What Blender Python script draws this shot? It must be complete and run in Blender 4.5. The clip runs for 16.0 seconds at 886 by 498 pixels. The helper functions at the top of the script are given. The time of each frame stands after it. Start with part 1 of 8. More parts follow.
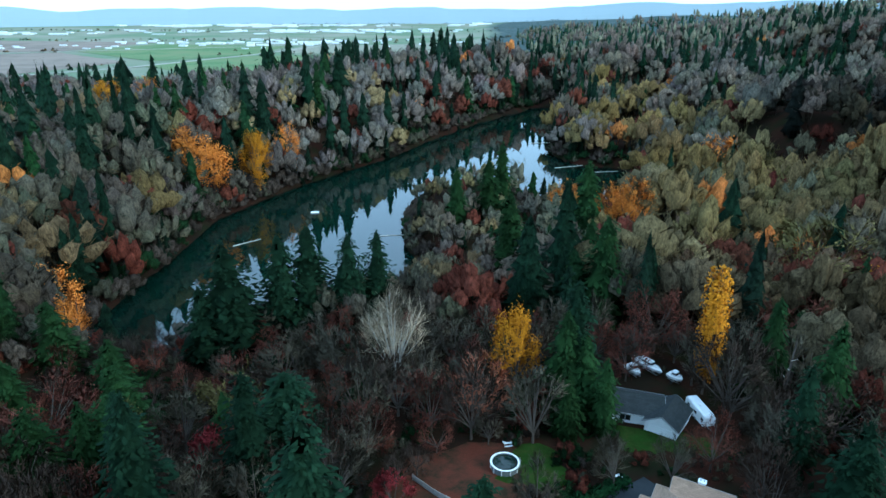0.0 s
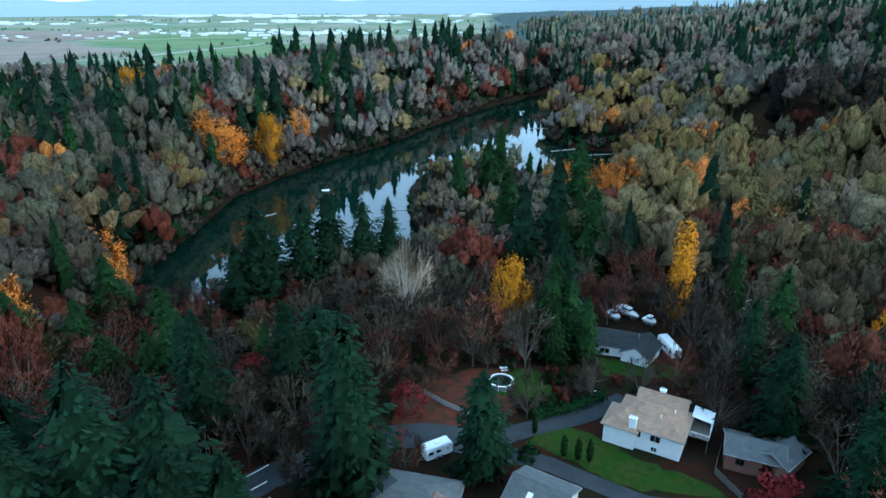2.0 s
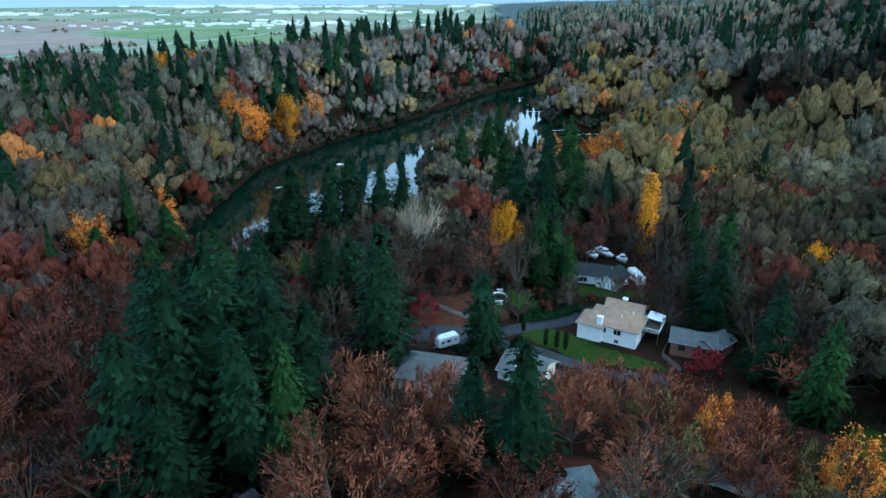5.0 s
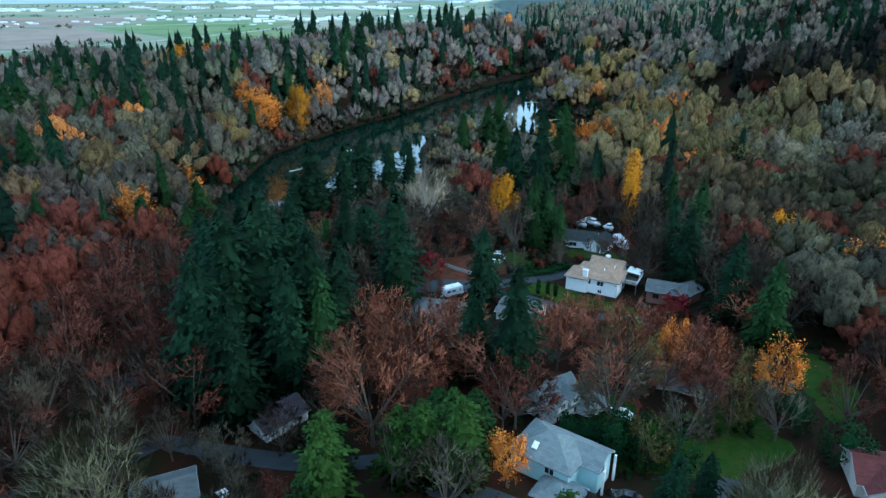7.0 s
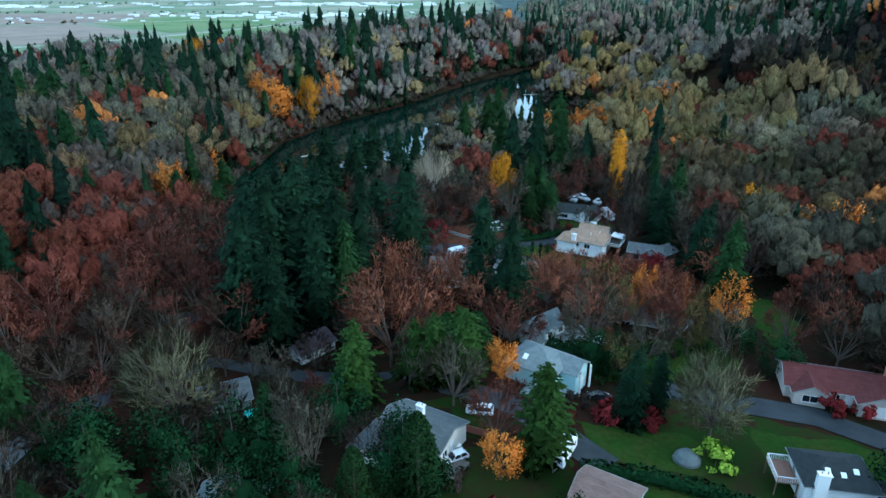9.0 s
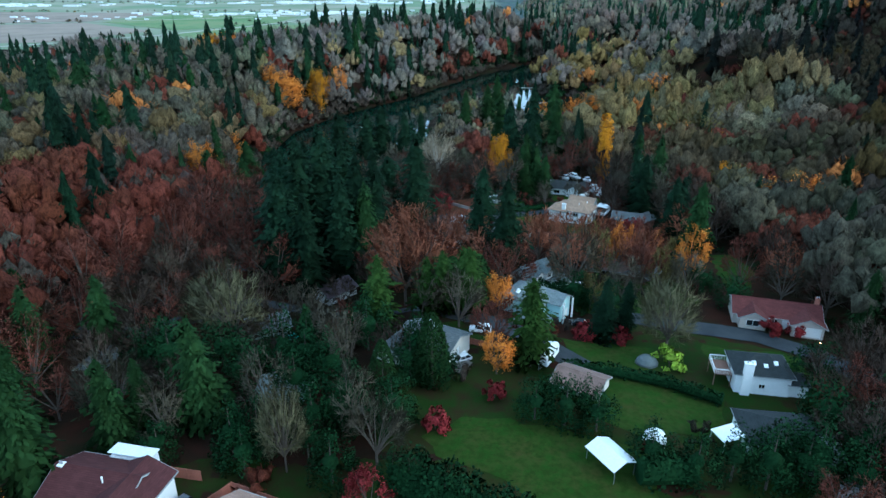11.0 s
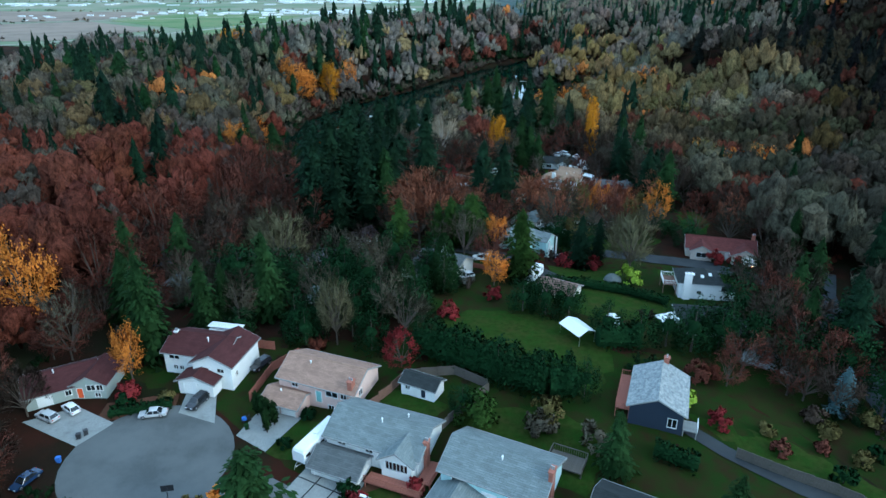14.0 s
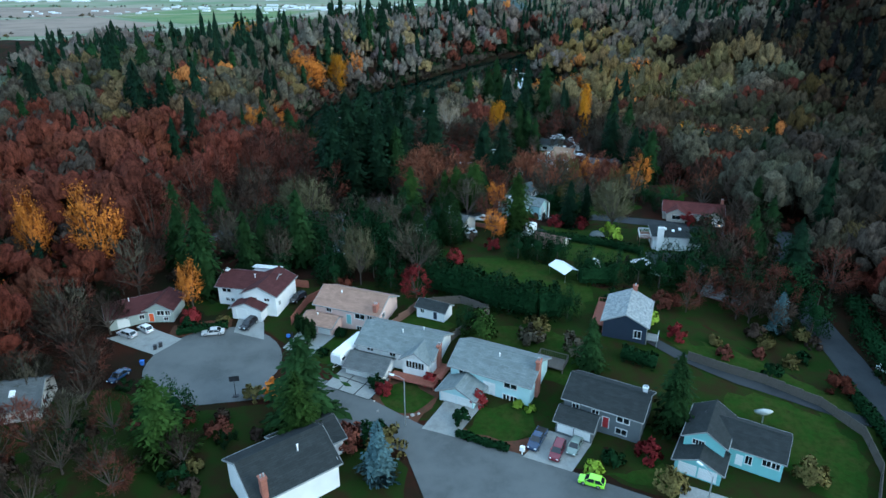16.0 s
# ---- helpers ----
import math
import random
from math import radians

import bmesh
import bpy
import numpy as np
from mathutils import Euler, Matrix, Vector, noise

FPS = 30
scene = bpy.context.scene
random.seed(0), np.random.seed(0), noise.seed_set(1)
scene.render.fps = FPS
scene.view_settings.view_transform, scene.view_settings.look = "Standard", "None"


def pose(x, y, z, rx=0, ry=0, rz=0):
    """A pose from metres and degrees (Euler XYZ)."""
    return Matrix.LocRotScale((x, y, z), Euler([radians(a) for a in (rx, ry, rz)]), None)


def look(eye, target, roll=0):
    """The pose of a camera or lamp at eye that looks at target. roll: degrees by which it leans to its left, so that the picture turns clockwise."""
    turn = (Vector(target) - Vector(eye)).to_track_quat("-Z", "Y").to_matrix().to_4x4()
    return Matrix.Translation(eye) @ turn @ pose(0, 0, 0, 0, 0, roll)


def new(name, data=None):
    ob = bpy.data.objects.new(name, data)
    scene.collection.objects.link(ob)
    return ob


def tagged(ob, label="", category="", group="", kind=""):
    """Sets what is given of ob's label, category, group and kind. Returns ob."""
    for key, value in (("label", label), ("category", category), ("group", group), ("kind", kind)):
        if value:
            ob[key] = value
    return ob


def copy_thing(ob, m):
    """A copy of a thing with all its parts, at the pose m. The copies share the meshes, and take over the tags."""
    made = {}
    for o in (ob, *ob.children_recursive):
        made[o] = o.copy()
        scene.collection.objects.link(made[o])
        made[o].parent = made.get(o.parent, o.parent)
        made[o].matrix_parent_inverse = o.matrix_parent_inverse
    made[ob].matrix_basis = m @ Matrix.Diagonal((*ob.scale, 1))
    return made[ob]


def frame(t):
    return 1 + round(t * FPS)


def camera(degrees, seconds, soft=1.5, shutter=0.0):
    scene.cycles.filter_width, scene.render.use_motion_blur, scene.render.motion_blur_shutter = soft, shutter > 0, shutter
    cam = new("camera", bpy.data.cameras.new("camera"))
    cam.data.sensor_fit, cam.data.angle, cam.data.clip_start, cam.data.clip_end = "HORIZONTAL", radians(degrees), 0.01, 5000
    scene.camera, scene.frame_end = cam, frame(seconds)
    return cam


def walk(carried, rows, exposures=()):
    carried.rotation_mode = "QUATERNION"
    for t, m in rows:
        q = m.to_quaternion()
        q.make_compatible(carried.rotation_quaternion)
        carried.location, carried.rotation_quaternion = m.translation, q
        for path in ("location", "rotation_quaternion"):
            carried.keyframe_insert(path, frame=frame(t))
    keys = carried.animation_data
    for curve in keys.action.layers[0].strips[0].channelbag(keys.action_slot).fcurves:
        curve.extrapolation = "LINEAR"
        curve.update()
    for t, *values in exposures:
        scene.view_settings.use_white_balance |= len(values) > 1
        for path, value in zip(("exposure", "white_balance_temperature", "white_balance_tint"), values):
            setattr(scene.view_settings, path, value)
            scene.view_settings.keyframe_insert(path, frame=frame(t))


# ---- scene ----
cam = camera(69.5, 16.0)
# the plan below is drawn at 1 : 1.18; the land, the trees and every spot are brought to full size at the end of the file
FULL = 1.18
METRES, EYE, TILT, LEAN, TURN = 170.0 * FULL, 62.0 * FULL, -21.0, 0.0, 0.0
ROWS = [
    (0.0, 0.0, 0.0, 0.0, 0.0, 0.0, -0.0),
    (0.5, -0.0019, -0.0272, -0.0105, -0.0, -0.19, -0.01),
    (1.0, -0.0037, -0.0546, -0.021, -0.02, -0.39, -0.04),
    (1.5, -0.0056, -0.0824, -0.0315, -0.02, -0.56, -0.06),
    (2.0, -0.0074, -0.1105, -0.0423, -0.02, -0.74, -0.08),
    (2.5, -0.0093, -0.1386, -0.053, -0.02, -0.88, -0.09),
    (3.0, -0.0111, -0.1671, -0.0637, -0.03, -1.01, -0.11),
    (3.5, -0.013, -0.1951, -0.0746, -0.03, -1.14, -0.12),
    (4.0, -0.0141, -0.2235, -0.0853, -0.0, -1.28, -0.12),
    (6.5, -0.0243, -0.367, -0.1409, 0.01, -1.69, -0.0),
    (7.0, -0.0261, -0.3963, -0.1518, -0.01, -1.79, -0.01),
    (7.5, -0.0279, -0.4251, -0.1629, -0.01, -1.85, 0.01),
    (8.0, -0.0293, -0.4544, -0.1739, 0.01, -1.95, -0.03),
    (8.5, -0.0309, -0.483, -0.1849, 0.02, -2.02, -0.01),
    (9.0, -0.0327, -0.5116, -0.1957, 0.03, -2.06, -0.02),
    (11.5, -0.0422, -0.668, -0.256, 0.04, -2.21, 0.08),
    (12.0, -0.0441, -0.697, -0.2673, 0.05, -2.23, 0.08),
    (12.5, -0.0459, -0.7264, -0.2785, 0.06, -2.25, 0.09),
    (13.0, -0.0476, -0.7557, -0.2897, 0.06, -2.28, 0.08),
    (13.5, -0.049, -0.7806, -0.2992, 0.08, -2.25, 0.11),
    (14.0, -0.0508, -0.8095, -0.3103, 0.08, -2.23, 0.11),
    (14.5, -0.0528, -0.8385, -0.3213, 0.09, -2.23, 0.13),
    (15.0, -0.0549, -0.8748, -0.3354, 0.09, -2.25, 0.15),
    (15.5, -0.0567, -0.9034, -0.3465, 0.09, -2.28, 0.16),
    (16.0, -0.0586, -0.9322, -0.357, 0.16, -2.57, 0.15),
]
walk(cam, [(t, pose(0, 0, EYE, TILT, LEAN, TURN) @ pose(METRES * x, METRES * y, METRES * z, 90 + pitch, roll, yaw)) for t, x, y, z, yaw, pitch, roll in ROWS],
     exposures=[(0.0, 1.66, 5150, -10), (9.0, 1.64, 5150, -10), (16.0, 1.4, 5350, -8)])

# ---- sky and sun: a dull late-autumn afternoon under thin cloud ----
SUN_ELEVATION, SUN_BEARING = 28.0, 120.0
world = bpy.data.worlds.new("sky")
scene.world = world
world.use_nodes = True
wn = world.node_tree.nodes
sky = wn.new("ShaderNodeTexSky")
sky.sky_type, sky.sun_disc = "NISHITA", False
sky.sun_elevation, sky.sun_rotation = radians(SUN_ELEVATION), radians(SUN_BEARING)
sky.air_density, sky.dust_density, sky.ozone_density = 1.0, 1.6, 2.0
wn["Background"].inputs["Strength"].default_value = 0.15
# a thin, even veil of cloud over the whole sky
veil = wn.new("ShaderNodeMix")
veil.data_type = "RGBA"
veil.inputs["Factor"].default_value = 0.6
veil.inputs["B"].default_value = (3.7, 4.4, 5.5, 1)
world.node_tree.links.new(sky.outputs[0], veil.inputs["A"])
world.node_tree.links.new(veil.outputs["Result"], wn["Background"].inputs["Color"])
sun_data = bpy.data.lights.new("sun", "SUN")
sun_data.energy, sun_data.angle, sun_data.color = 0.35, radians(14), (1.0, 0.93, 0.84)
sun = new("sun", sun_data)
sb, se = radians(SUN_BEARING), radians(SUN_ELEVATION)
sun.matrix_world = look((0, 0, 0), (-math.sin(sb) * math.cos(se), -math.cos(sb) * math.cos(se), -math.sin(se)))


# ---- materials ----
def material(name, colour, rough=0.8, metal=0.0, spec=0.3, scale=3.0, vary=0.25, fine=30.0, bump=0.15, island=0.0, each=0.0, coords="Object"):
    """A surface with two scales of variation and fine relief."""
    m = bpy.data.materials.new(name)
    m.use_nodes = True
    n, l = m.node_tree.nodes, m.node_tree.links
    b = n["Principled BSDF"]
    b.inputs["Roughness"].default_value = rough
    b.inputs["Metallic"].default_value = metal
    b.inputs["Specular IOR Level"].default_value = spec
    co = n.new("ShaderNodeTexCoord")
    big, small = n.new("ShaderNodeTexNoise"), n.new("ShaderNodeTexNoise")
    big.inputs["Scale"].default_value, small.inputs["Scale"].default_value = scale, fine
    big.inputs["Detail"].default_value = 4
    l.new(co.outputs[coords], big.inputs["Vector"])
    l.new(co.outputs[coords], small.inputs["Vector"])
    add = n.new("ShaderNodeMath")
    add.operation = "ADD"
    l.new(big.outputs["Fac"], add.inputs[0])
    l.new(small.outputs["Fac"], add.inputs[1])
    level = n.new("ShaderNodeMapRange")
    level.inputs["From Min"].default_value, level.inputs["From Max"].default_value = 0.6, 1.4
    level.inputs["To Min"].default_value, level.inputs["To Max"].default_value = 1 - vary, 1 + vary
    l.new(add.outputs[0], level.inputs["Value"])
    value = level.outputs[0]
    for amount, node, out in ((island, "ShaderNodeNewGeometry", "Random Per Island"), (each, "ShaderNodeObjectInfo", "Random")):
        if amount:
            src, r, mul = n.new(node), n.new("ShaderNodeMapRange"), n.new("ShaderNodeMath")
            r.inputs["To Min"].default_value, r.inputs["To Max"].default_value = 1 - amount, 1 + amount
            mul.operation = "MULTIPLY"
            l.new(src.outputs[out], r.inputs["Value"])
            l.new(r.outputs[0], mul.inputs[0])
            l.new(value, mul.inputs[1])
            value = mul.outputs[0]
    hue = n.new("ShaderNodeMix")
    hue.data_type, hue.blend_type = "RGBA", "MULTIPLY"
    hue.inputs["Factor"].default_value = 1.0
    hue.inputs["A"].default_value = (*colour, 1)
    l.new(value, hue.inputs["B"])
    l.new(hue.outputs["Result"], b.inputs["Base Color"])
    if bump:
        bp = n.new("ShaderNodeBump")
        bp.inputs["Strength"].default_value = bump
        bp.inputs["Distance"].default_value = 0.05
        l.new(small.outputs["Fac"], bp.inputs["Height"])
        l.new(bp.outputs[0], b.inputs["Normal"])
    return m


def two_tone(name, first, second, scale, low, high, rough=0.95, fine=8.0, bump=0.4, third=None, scale3=0.03, spec=0.02):
    """Ground cover: two colours in patches, broken up by fine grain."""
    m = material(name, first, rough, 0, spec, scale, 0.3, fine, bump)
    n, l = m.node_tree.nodes, m.node_tree.links
    b = n["Principled BSDF"]
    old = b.inputs["Base Color"].links[0].from_socket
    grain = old
    for colour, s in ((second, scale), (third, scale3)):
        if colour is None:
            continue
        co, t, r, mix = n.new("ShaderNodeTexCoord"), n.new("ShaderNodeTexNoise"), n.new("ShaderNodeMapRange"), n.new("ShaderNodeMix")
        t.inputs["Scale"].default_value, t.inputs["Detail"].default_value, t.inputs["Roughness"].default_value = s, 6, 0.65
        r.inputs["From Min"].default_value, r.inputs["From Max"].default_value = low, high
        mix.data_type = "RGBA"
        mix.inputs["B"].default_value = (*colour, 1)
        l.new(co.outputs["Object"], t.inputs["Vector"])
        l.new(t.outputs["Fac"], r.inputs["Value"])
        l.new(r.outputs[0], mix.inputs["Factor"])
        l.new(grain, mix.inputs["A"])
        grain = mix.outputs["Result"]
    l.new(grain, b.inputs["Base Color"])
    return m


def woods_material(name):
    """Crowns of the far woods: each tree's leaf colour, with haze put into the farther ones, kept with the mesh, with
    leaf-to-leaf variation.
    """
    m = bpy.data.materials.new(name)
    m.use_nodes = True
    n, l = m.node_tree.nodes, m.node_tree.links
    b = n["Principled BSDF"]
    b.inputs["Roughness"].default_value, b.inputs["Specular IOR Level"].default_value = 0.9, 0.02
    a, g, r, mix = n.new("ShaderNodeAttribute"), n.new("ShaderNodeNewGeometry"), n.new("ShaderNodeMapRange"), n.new("ShaderNodeMix")
    a.attribute_name = "leaf_colour"
    r.inputs["To Min"].default_value, r.inputs["To Max"].default_value = 0.84, 1.16
    mix.data_type, mix.blend_type = "RGBA", "MULTIPLY"
    mix.inputs["Factor"].default_value = 1.0
    l.new(g.outputs["Random Per Island"], r.inputs["Value"])
    co, t, tr, grain = n.new("ShaderNodeTexCoord"), n.new("ShaderNodeTexNoise"), n.new("ShaderNodeMapRange"), n.new("ShaderNodeMath")
    t.inputs["Scale"].default_value, t.inputs["Detail"].default_value, t.inputs["Roughness"].default_value = 1.1, 6, 0.85
    tr.inputs["From Min"].default_value, tr.inputs["From Max"].default_value = 0.36, 0.66
    tr.inputs["To Min"].default_value, tr.inputs["To Max"].default_value = 0.22, 1.6
    grain.operation = "MULTIPLY"
    stretch = n.new("ShaderNodeMapping")
    stretch.inputs["Scale"].default_value = (1.0, 1.0, 0.45)
    l.new(co.outputs["Object"], stretch.inputs["Vector"])
    l.new(stretch.outputs[0], t.inputs["Vector"])
    l.new(t.outputs["Fac"], tr.inputs["Value"])
    l.new(tr.outputs[0], grain.inputs[0])
    l.new(r.outputs[0], grain.inputs[1])
    l.new(a.outputs["Color"], mix.inputs["A"])
    l.new(grain.outputs[0], mix.inputs["B"])
    l.new(mix.outputs["Result"], b.inputs["Base Color"])
    bp = n.new("ShaderNodeBump")
    bp.inputs["Strength"].default_value, bp.inputs["Distance"].default_value = 0.9, 0.9
    l.new(t.outputs["Fac"], bp.inputs["Height"])
    l.new(bp.outputs[0], b.inputs["Normal"])
    return m


def shingle_material(name, colour, vary=0.25, worn=None):
    """Asphalt or shake roofing: courses, single tabs and weather streaks."""
    m = material(name, colour, 0.9, 0, 0.15, 0.7, vary, 14.0, 0.3)
    n, l = m.node_tree.nodes, m.node_tree.links
    b = n["Principled BSDF"]
    old = b.inputs["Base Color"].links[0].from_socket
    co, br, mix = n.new("ShaderNodeTexCoord"), n.new("ShaderNodeTexBrick"), n.new("ShaderNodeMix")
    br.inputs["Scale"].default_value, br.inputs["Mortar Size"].default_value = 1.0, 0.02
    br.inputs["Brick Width"].default_value, br.inputs["Row Height"].default_value = 0.9, 0.28
    br.inputs["Color1"].default_value, br.inputs["Color2"].default_value = (0.82, 0.82, 0.82, 1), (1.15, 1.15, 1.15, 1)
    br.inputs["Mortar"].default_value = (0.55, 0.55, 0.55, 1)
    mix.data_type, mix.blend_type = "RGBA", "MULTIPLY"
    mix.inputs["Factor"].default_value = 0.75
    l.new(co.outputs["UV"], br.inputs["Vector"])
    l.new(old, mix.inputs["A"])
    l.new(br.outputs["Color"], mix.inputs["B"])
    out = mix.outputs["Result"]
    if worn:
        t, r, w = n.new("ShaderNodeTexNoise"), n.new("ShaderNodeMapRange"), n.new("ShaderNodeMix")
        t.inputs["Scale"].default_value, t.inputs["Detail"].default_value = 1.6, 8
        t.inputs["Roughness"].default_value = 0.75
        r.inputs["From Min"].default_value, r.inputs["From Max"].default_value = 0.45, 0.6
        w.data_type = "RGBA"
        w.inputs["B"].default_value = (*worn, 1)
        l.new(co.outputs["Object"], t.inputs["Vector"])
        l.new(t.outputs["Fac"], r.inputs["Value"])
        l.new(r.outputs[0], w.inputs["Factor"])
        l.new(out, w.inputs["A"])
        out = w.outputs["Result"]
    l.new(out, b.inputs["Base Color"])
    return m


def leaf(name, colour, each=0.25, island=0.28):
    return material(name, colour, 0.9, 0, 0.03, 0.25, 0.25, 3.0, 0, island, each)


FIR, CEDAR, PINE = leaf("fir_needles", (0.0095, 0.022, 0.011)), leaf("cedar_needles", (0.016, 0.035, 0.011)), leaf("pine_needles", (0.026, 0.05, 0.011))
SPRUCE = leaf("blue_spruce_needles", (0.075, 0.125, 0.135))
GREY, BROWN, RUST = leaf("grey_twigs", (0.08, 0.07, 0.049)), leaf("brown_twigs", (0.056, 0.04, 0.03)), leaf("rust_leaves", (0.11, 0.04, 0.028))
ROSY = leaf("rosy_leaves", (0.25, 0.095, 0.055))
OLIVE, ORANGE, YELLOW = leaf("olive_leaves", (0.12, 0.1, 0.036)), leaf("orange_leaves", (0.58, 0.2, 0.035)), leaf("yellow_leaves", (0.56, 0.23, 0.015))
RED, PALE, LIME = leaf("red_leaves", (0.17, 0.024, 0.026)), leaf("pale_twigs", (0.34, 0.28, 0.2)), leaf("lime_leaves", (0.3, 0.42, 0.05))
FAN_TWIGS = leaf("olive_grey_twigs", (0.12, 0.112, 0.062))
HEDGE = leaf("hedge_leaves", (0.012, 0.034, 0.012), 0.1)
BARK, PALE_BARK = material("bark", (0.07, 0.056, 0.045), 0.95, fine=9, vary=0.4), material("pale_bark", (0.4, 0.37, 0.32), 0.95, fine=9, vary=0.3)
WOODS = woods_material("woods_leaves")
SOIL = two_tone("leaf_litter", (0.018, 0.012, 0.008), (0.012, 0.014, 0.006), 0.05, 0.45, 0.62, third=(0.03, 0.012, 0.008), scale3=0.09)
# the same sheet carries stubble and grassland on the low valley floor
sn, sl = SOIL.node_tree.nodes, SOIL.node_tree.links
low_co, low_z, low_f, low_n, low_r, low_m = (sn.new("ShaderNode" + k) for k in ("TexCoord", "SeparateXYZ", "MapRange", "TexNoise", "ValToRGB", "Mix"))
low_f.inputs["From Min"].default_value, low_f.inputs["From Max"].default_value = -25, -35
low_n.inputs["Scale"].default_value, low_n.inputs["Detail"].default_value = 0.004, 6
low_r.color_ramp.elements[0].position, low_r.color_ramp.elements[0].color = 0.4, (0.15, 0.2, 0.12, 1)
low_r.color_ramp.elements[1].position, low_r.color_ramp.elements[1].color = 0.6, (0.25, 0.24, 0.18, 1)
low_m.data_type = "RGBA"
sl.new(low_co.outputs["Object"], low_z.inputs[0])
sl.new(low_z.outputs["Z"], low_f.inputs["Value"])
sl.new(low_co.outputs["Object"], low_n.inputs["Vector"])
sl.new(low_n.outputs["Fac"], low_r.inputs["Fac"])
sl.new(low_f.outputs[0], low_m.inputs["Factor"])
sl.new(sn["Principled BSDF"].inputs["Base Color"].links[0].from_socket, low_m.inputs["A"])
sl.new(low_r.outputs["Color"], low_m.inputs["B"])
# and on the far hills a closed canopy of firs, haze put into its bluish colours
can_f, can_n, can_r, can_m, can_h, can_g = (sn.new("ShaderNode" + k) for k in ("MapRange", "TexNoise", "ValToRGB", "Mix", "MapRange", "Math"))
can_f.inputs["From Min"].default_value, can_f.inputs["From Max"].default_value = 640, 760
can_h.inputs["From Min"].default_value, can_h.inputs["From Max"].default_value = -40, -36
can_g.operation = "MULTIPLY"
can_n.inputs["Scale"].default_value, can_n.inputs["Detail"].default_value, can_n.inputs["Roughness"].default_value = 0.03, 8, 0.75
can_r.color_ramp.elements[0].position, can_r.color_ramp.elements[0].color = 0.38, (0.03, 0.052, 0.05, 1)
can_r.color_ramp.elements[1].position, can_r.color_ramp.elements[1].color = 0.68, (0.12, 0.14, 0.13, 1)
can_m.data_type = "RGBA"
sl.new(low_z.outputs["Y"], can_f.inputs["Value"])
sl.new(low_z.outputs["Z"], can_h.inputs["Value"])
sl.new(can_f.outputs[0], can_g.inputs[0])
sl.new(can_h.outputs[0], can_g.inputs[1])
sl.new(low_co.outputs["Object"], can_n.inputs["Vector"])
sl.new(can_n.outputs["Fac"], can_r.inputs["Fac"])
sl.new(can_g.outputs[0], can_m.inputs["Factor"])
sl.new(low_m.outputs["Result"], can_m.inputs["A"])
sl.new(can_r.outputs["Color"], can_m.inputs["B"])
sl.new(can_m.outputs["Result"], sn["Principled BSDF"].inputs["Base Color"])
GRASS = two_tone("lawn_grass", (0.022, 0.05, 0.008), (0.036, 0.039, 0.011), 0.35, 0.42, 0.66, third=(0.018, 0.032, 0.006), scale3=1.1)
GARDEN = two_tone("garden_ground", (0.015, 0.031, 0.006), (0.02, 0.022, 0.007), 0.12, 0.45, 0.65, third=(0.024, 0.017, 0.008), scale3=0.3)
LITTER = two_tone("red_leaf_litter", (0.1, 0.032, 0.02), (0.03, 0.022, 0.013), 0.3, 0.4, 0.65)
ASPHALT = two_tone("asphalt", (0.09, 0.096, 0.096), (0.112, 0.118, 0.118), 0.18, 0.4, 0.7, 0.85, 12, 0.15, spec=0.15)
DARK_ASPHALT = two_tone("damp_asphalt", (0.034, 0.038, 0.042), (0.045, 0.05, 0.054), 0.2, 0.4, 0.7, 0.8, 12, 0.15, spec=0.05)
CONCRETE = two_tone("driveway_concrete", (0.27, 0.28, 0.27), (0.18, 0.185, 0.18), 0.5, 0.4, 0.7, 0.85, 6, 0.1, spec=0.15)
MULCH = two_tone("bark_mulch", (0.1, 0.045, 0.03), (0.07, 0.04, 0.025), 1.2, 0.4, 0.6)
PAINT_LINE = material("road_paint", (0.7, 0.7, 0.66), 0.8, vary=0.15)
SHORE = two_tone("shore_earth", (0.13, 0.06, 0.045), (0.07, 0.05, 0.035), 0.3, 0.4, 0.6)
GLASS = material("window_glass", (0.012, 0.016, 0.02), 0.06, 0, 0.6, 1, 0.1, 5, 0)
WHITE = material("white_paint", (0.78, 0.79, 0.78), 0.55, vary=0.06)
CAR_GLASS = material("car_glass", (0.015, 0.018, 0.022), 0.05, 0, 0.6, 1, 0.1, 5, 0)
RUBBER = material("rubber", (0.02, 0.02, 0.02), 0.9)
ALLOY = material("alloy", (0.5, 0.5, 0.52), 0.35, 0.9)
HEADLIGHT = material("lamp_lens", (0.75, 0.77, 0.8), 0.15)
TAIL = material("tail_lens", (0.4, 0.02, 0.02), 0.25)
STEEL = material("galvanised_steel", (0.42, 0.43, 0.44), 0.5, 0.7)
DARK_METAL = material("dark_metal", (0.05, 0.05, 0.055), 0.5, 0.4)
BRICK = material("chimney_brick", (0.3, 0.12, 0.085), 0.9, fine=12, vary=0.3)
CEDAR_WOOD = material("cedar_boards", (0.27, 0.1, 0.07), 0.8, fine=9, vary=0.3)
GREY_WOOD = material("weathered_boards", (0.1, 0.088, 0.075), 0.9, fine=9, vary=0.3)
BROWN_WOOD = material("brown_fence_boards", (0.16, 0.09, 0.065), 0.9, fine=9, vary=0.3)
STONE = material("retaining_stone", (0.32, 0.3, 0.28), 0.9, fine=5, vary=0.35)
CANVAS = material("white_canvas", (0.75, 0.77, 0.78), 0.7, vary=0.1)
BLUE_TARP = material("blue_plastic", (0.06, 0.16, 0.5), 0.5)
TEAL_TARP = material("teal_cover", (0.08, 0.42, 0.36), 0.6)
RED_DOOR = material("red_door_paint", (0.32, 0.03, 0.035), 0.5)
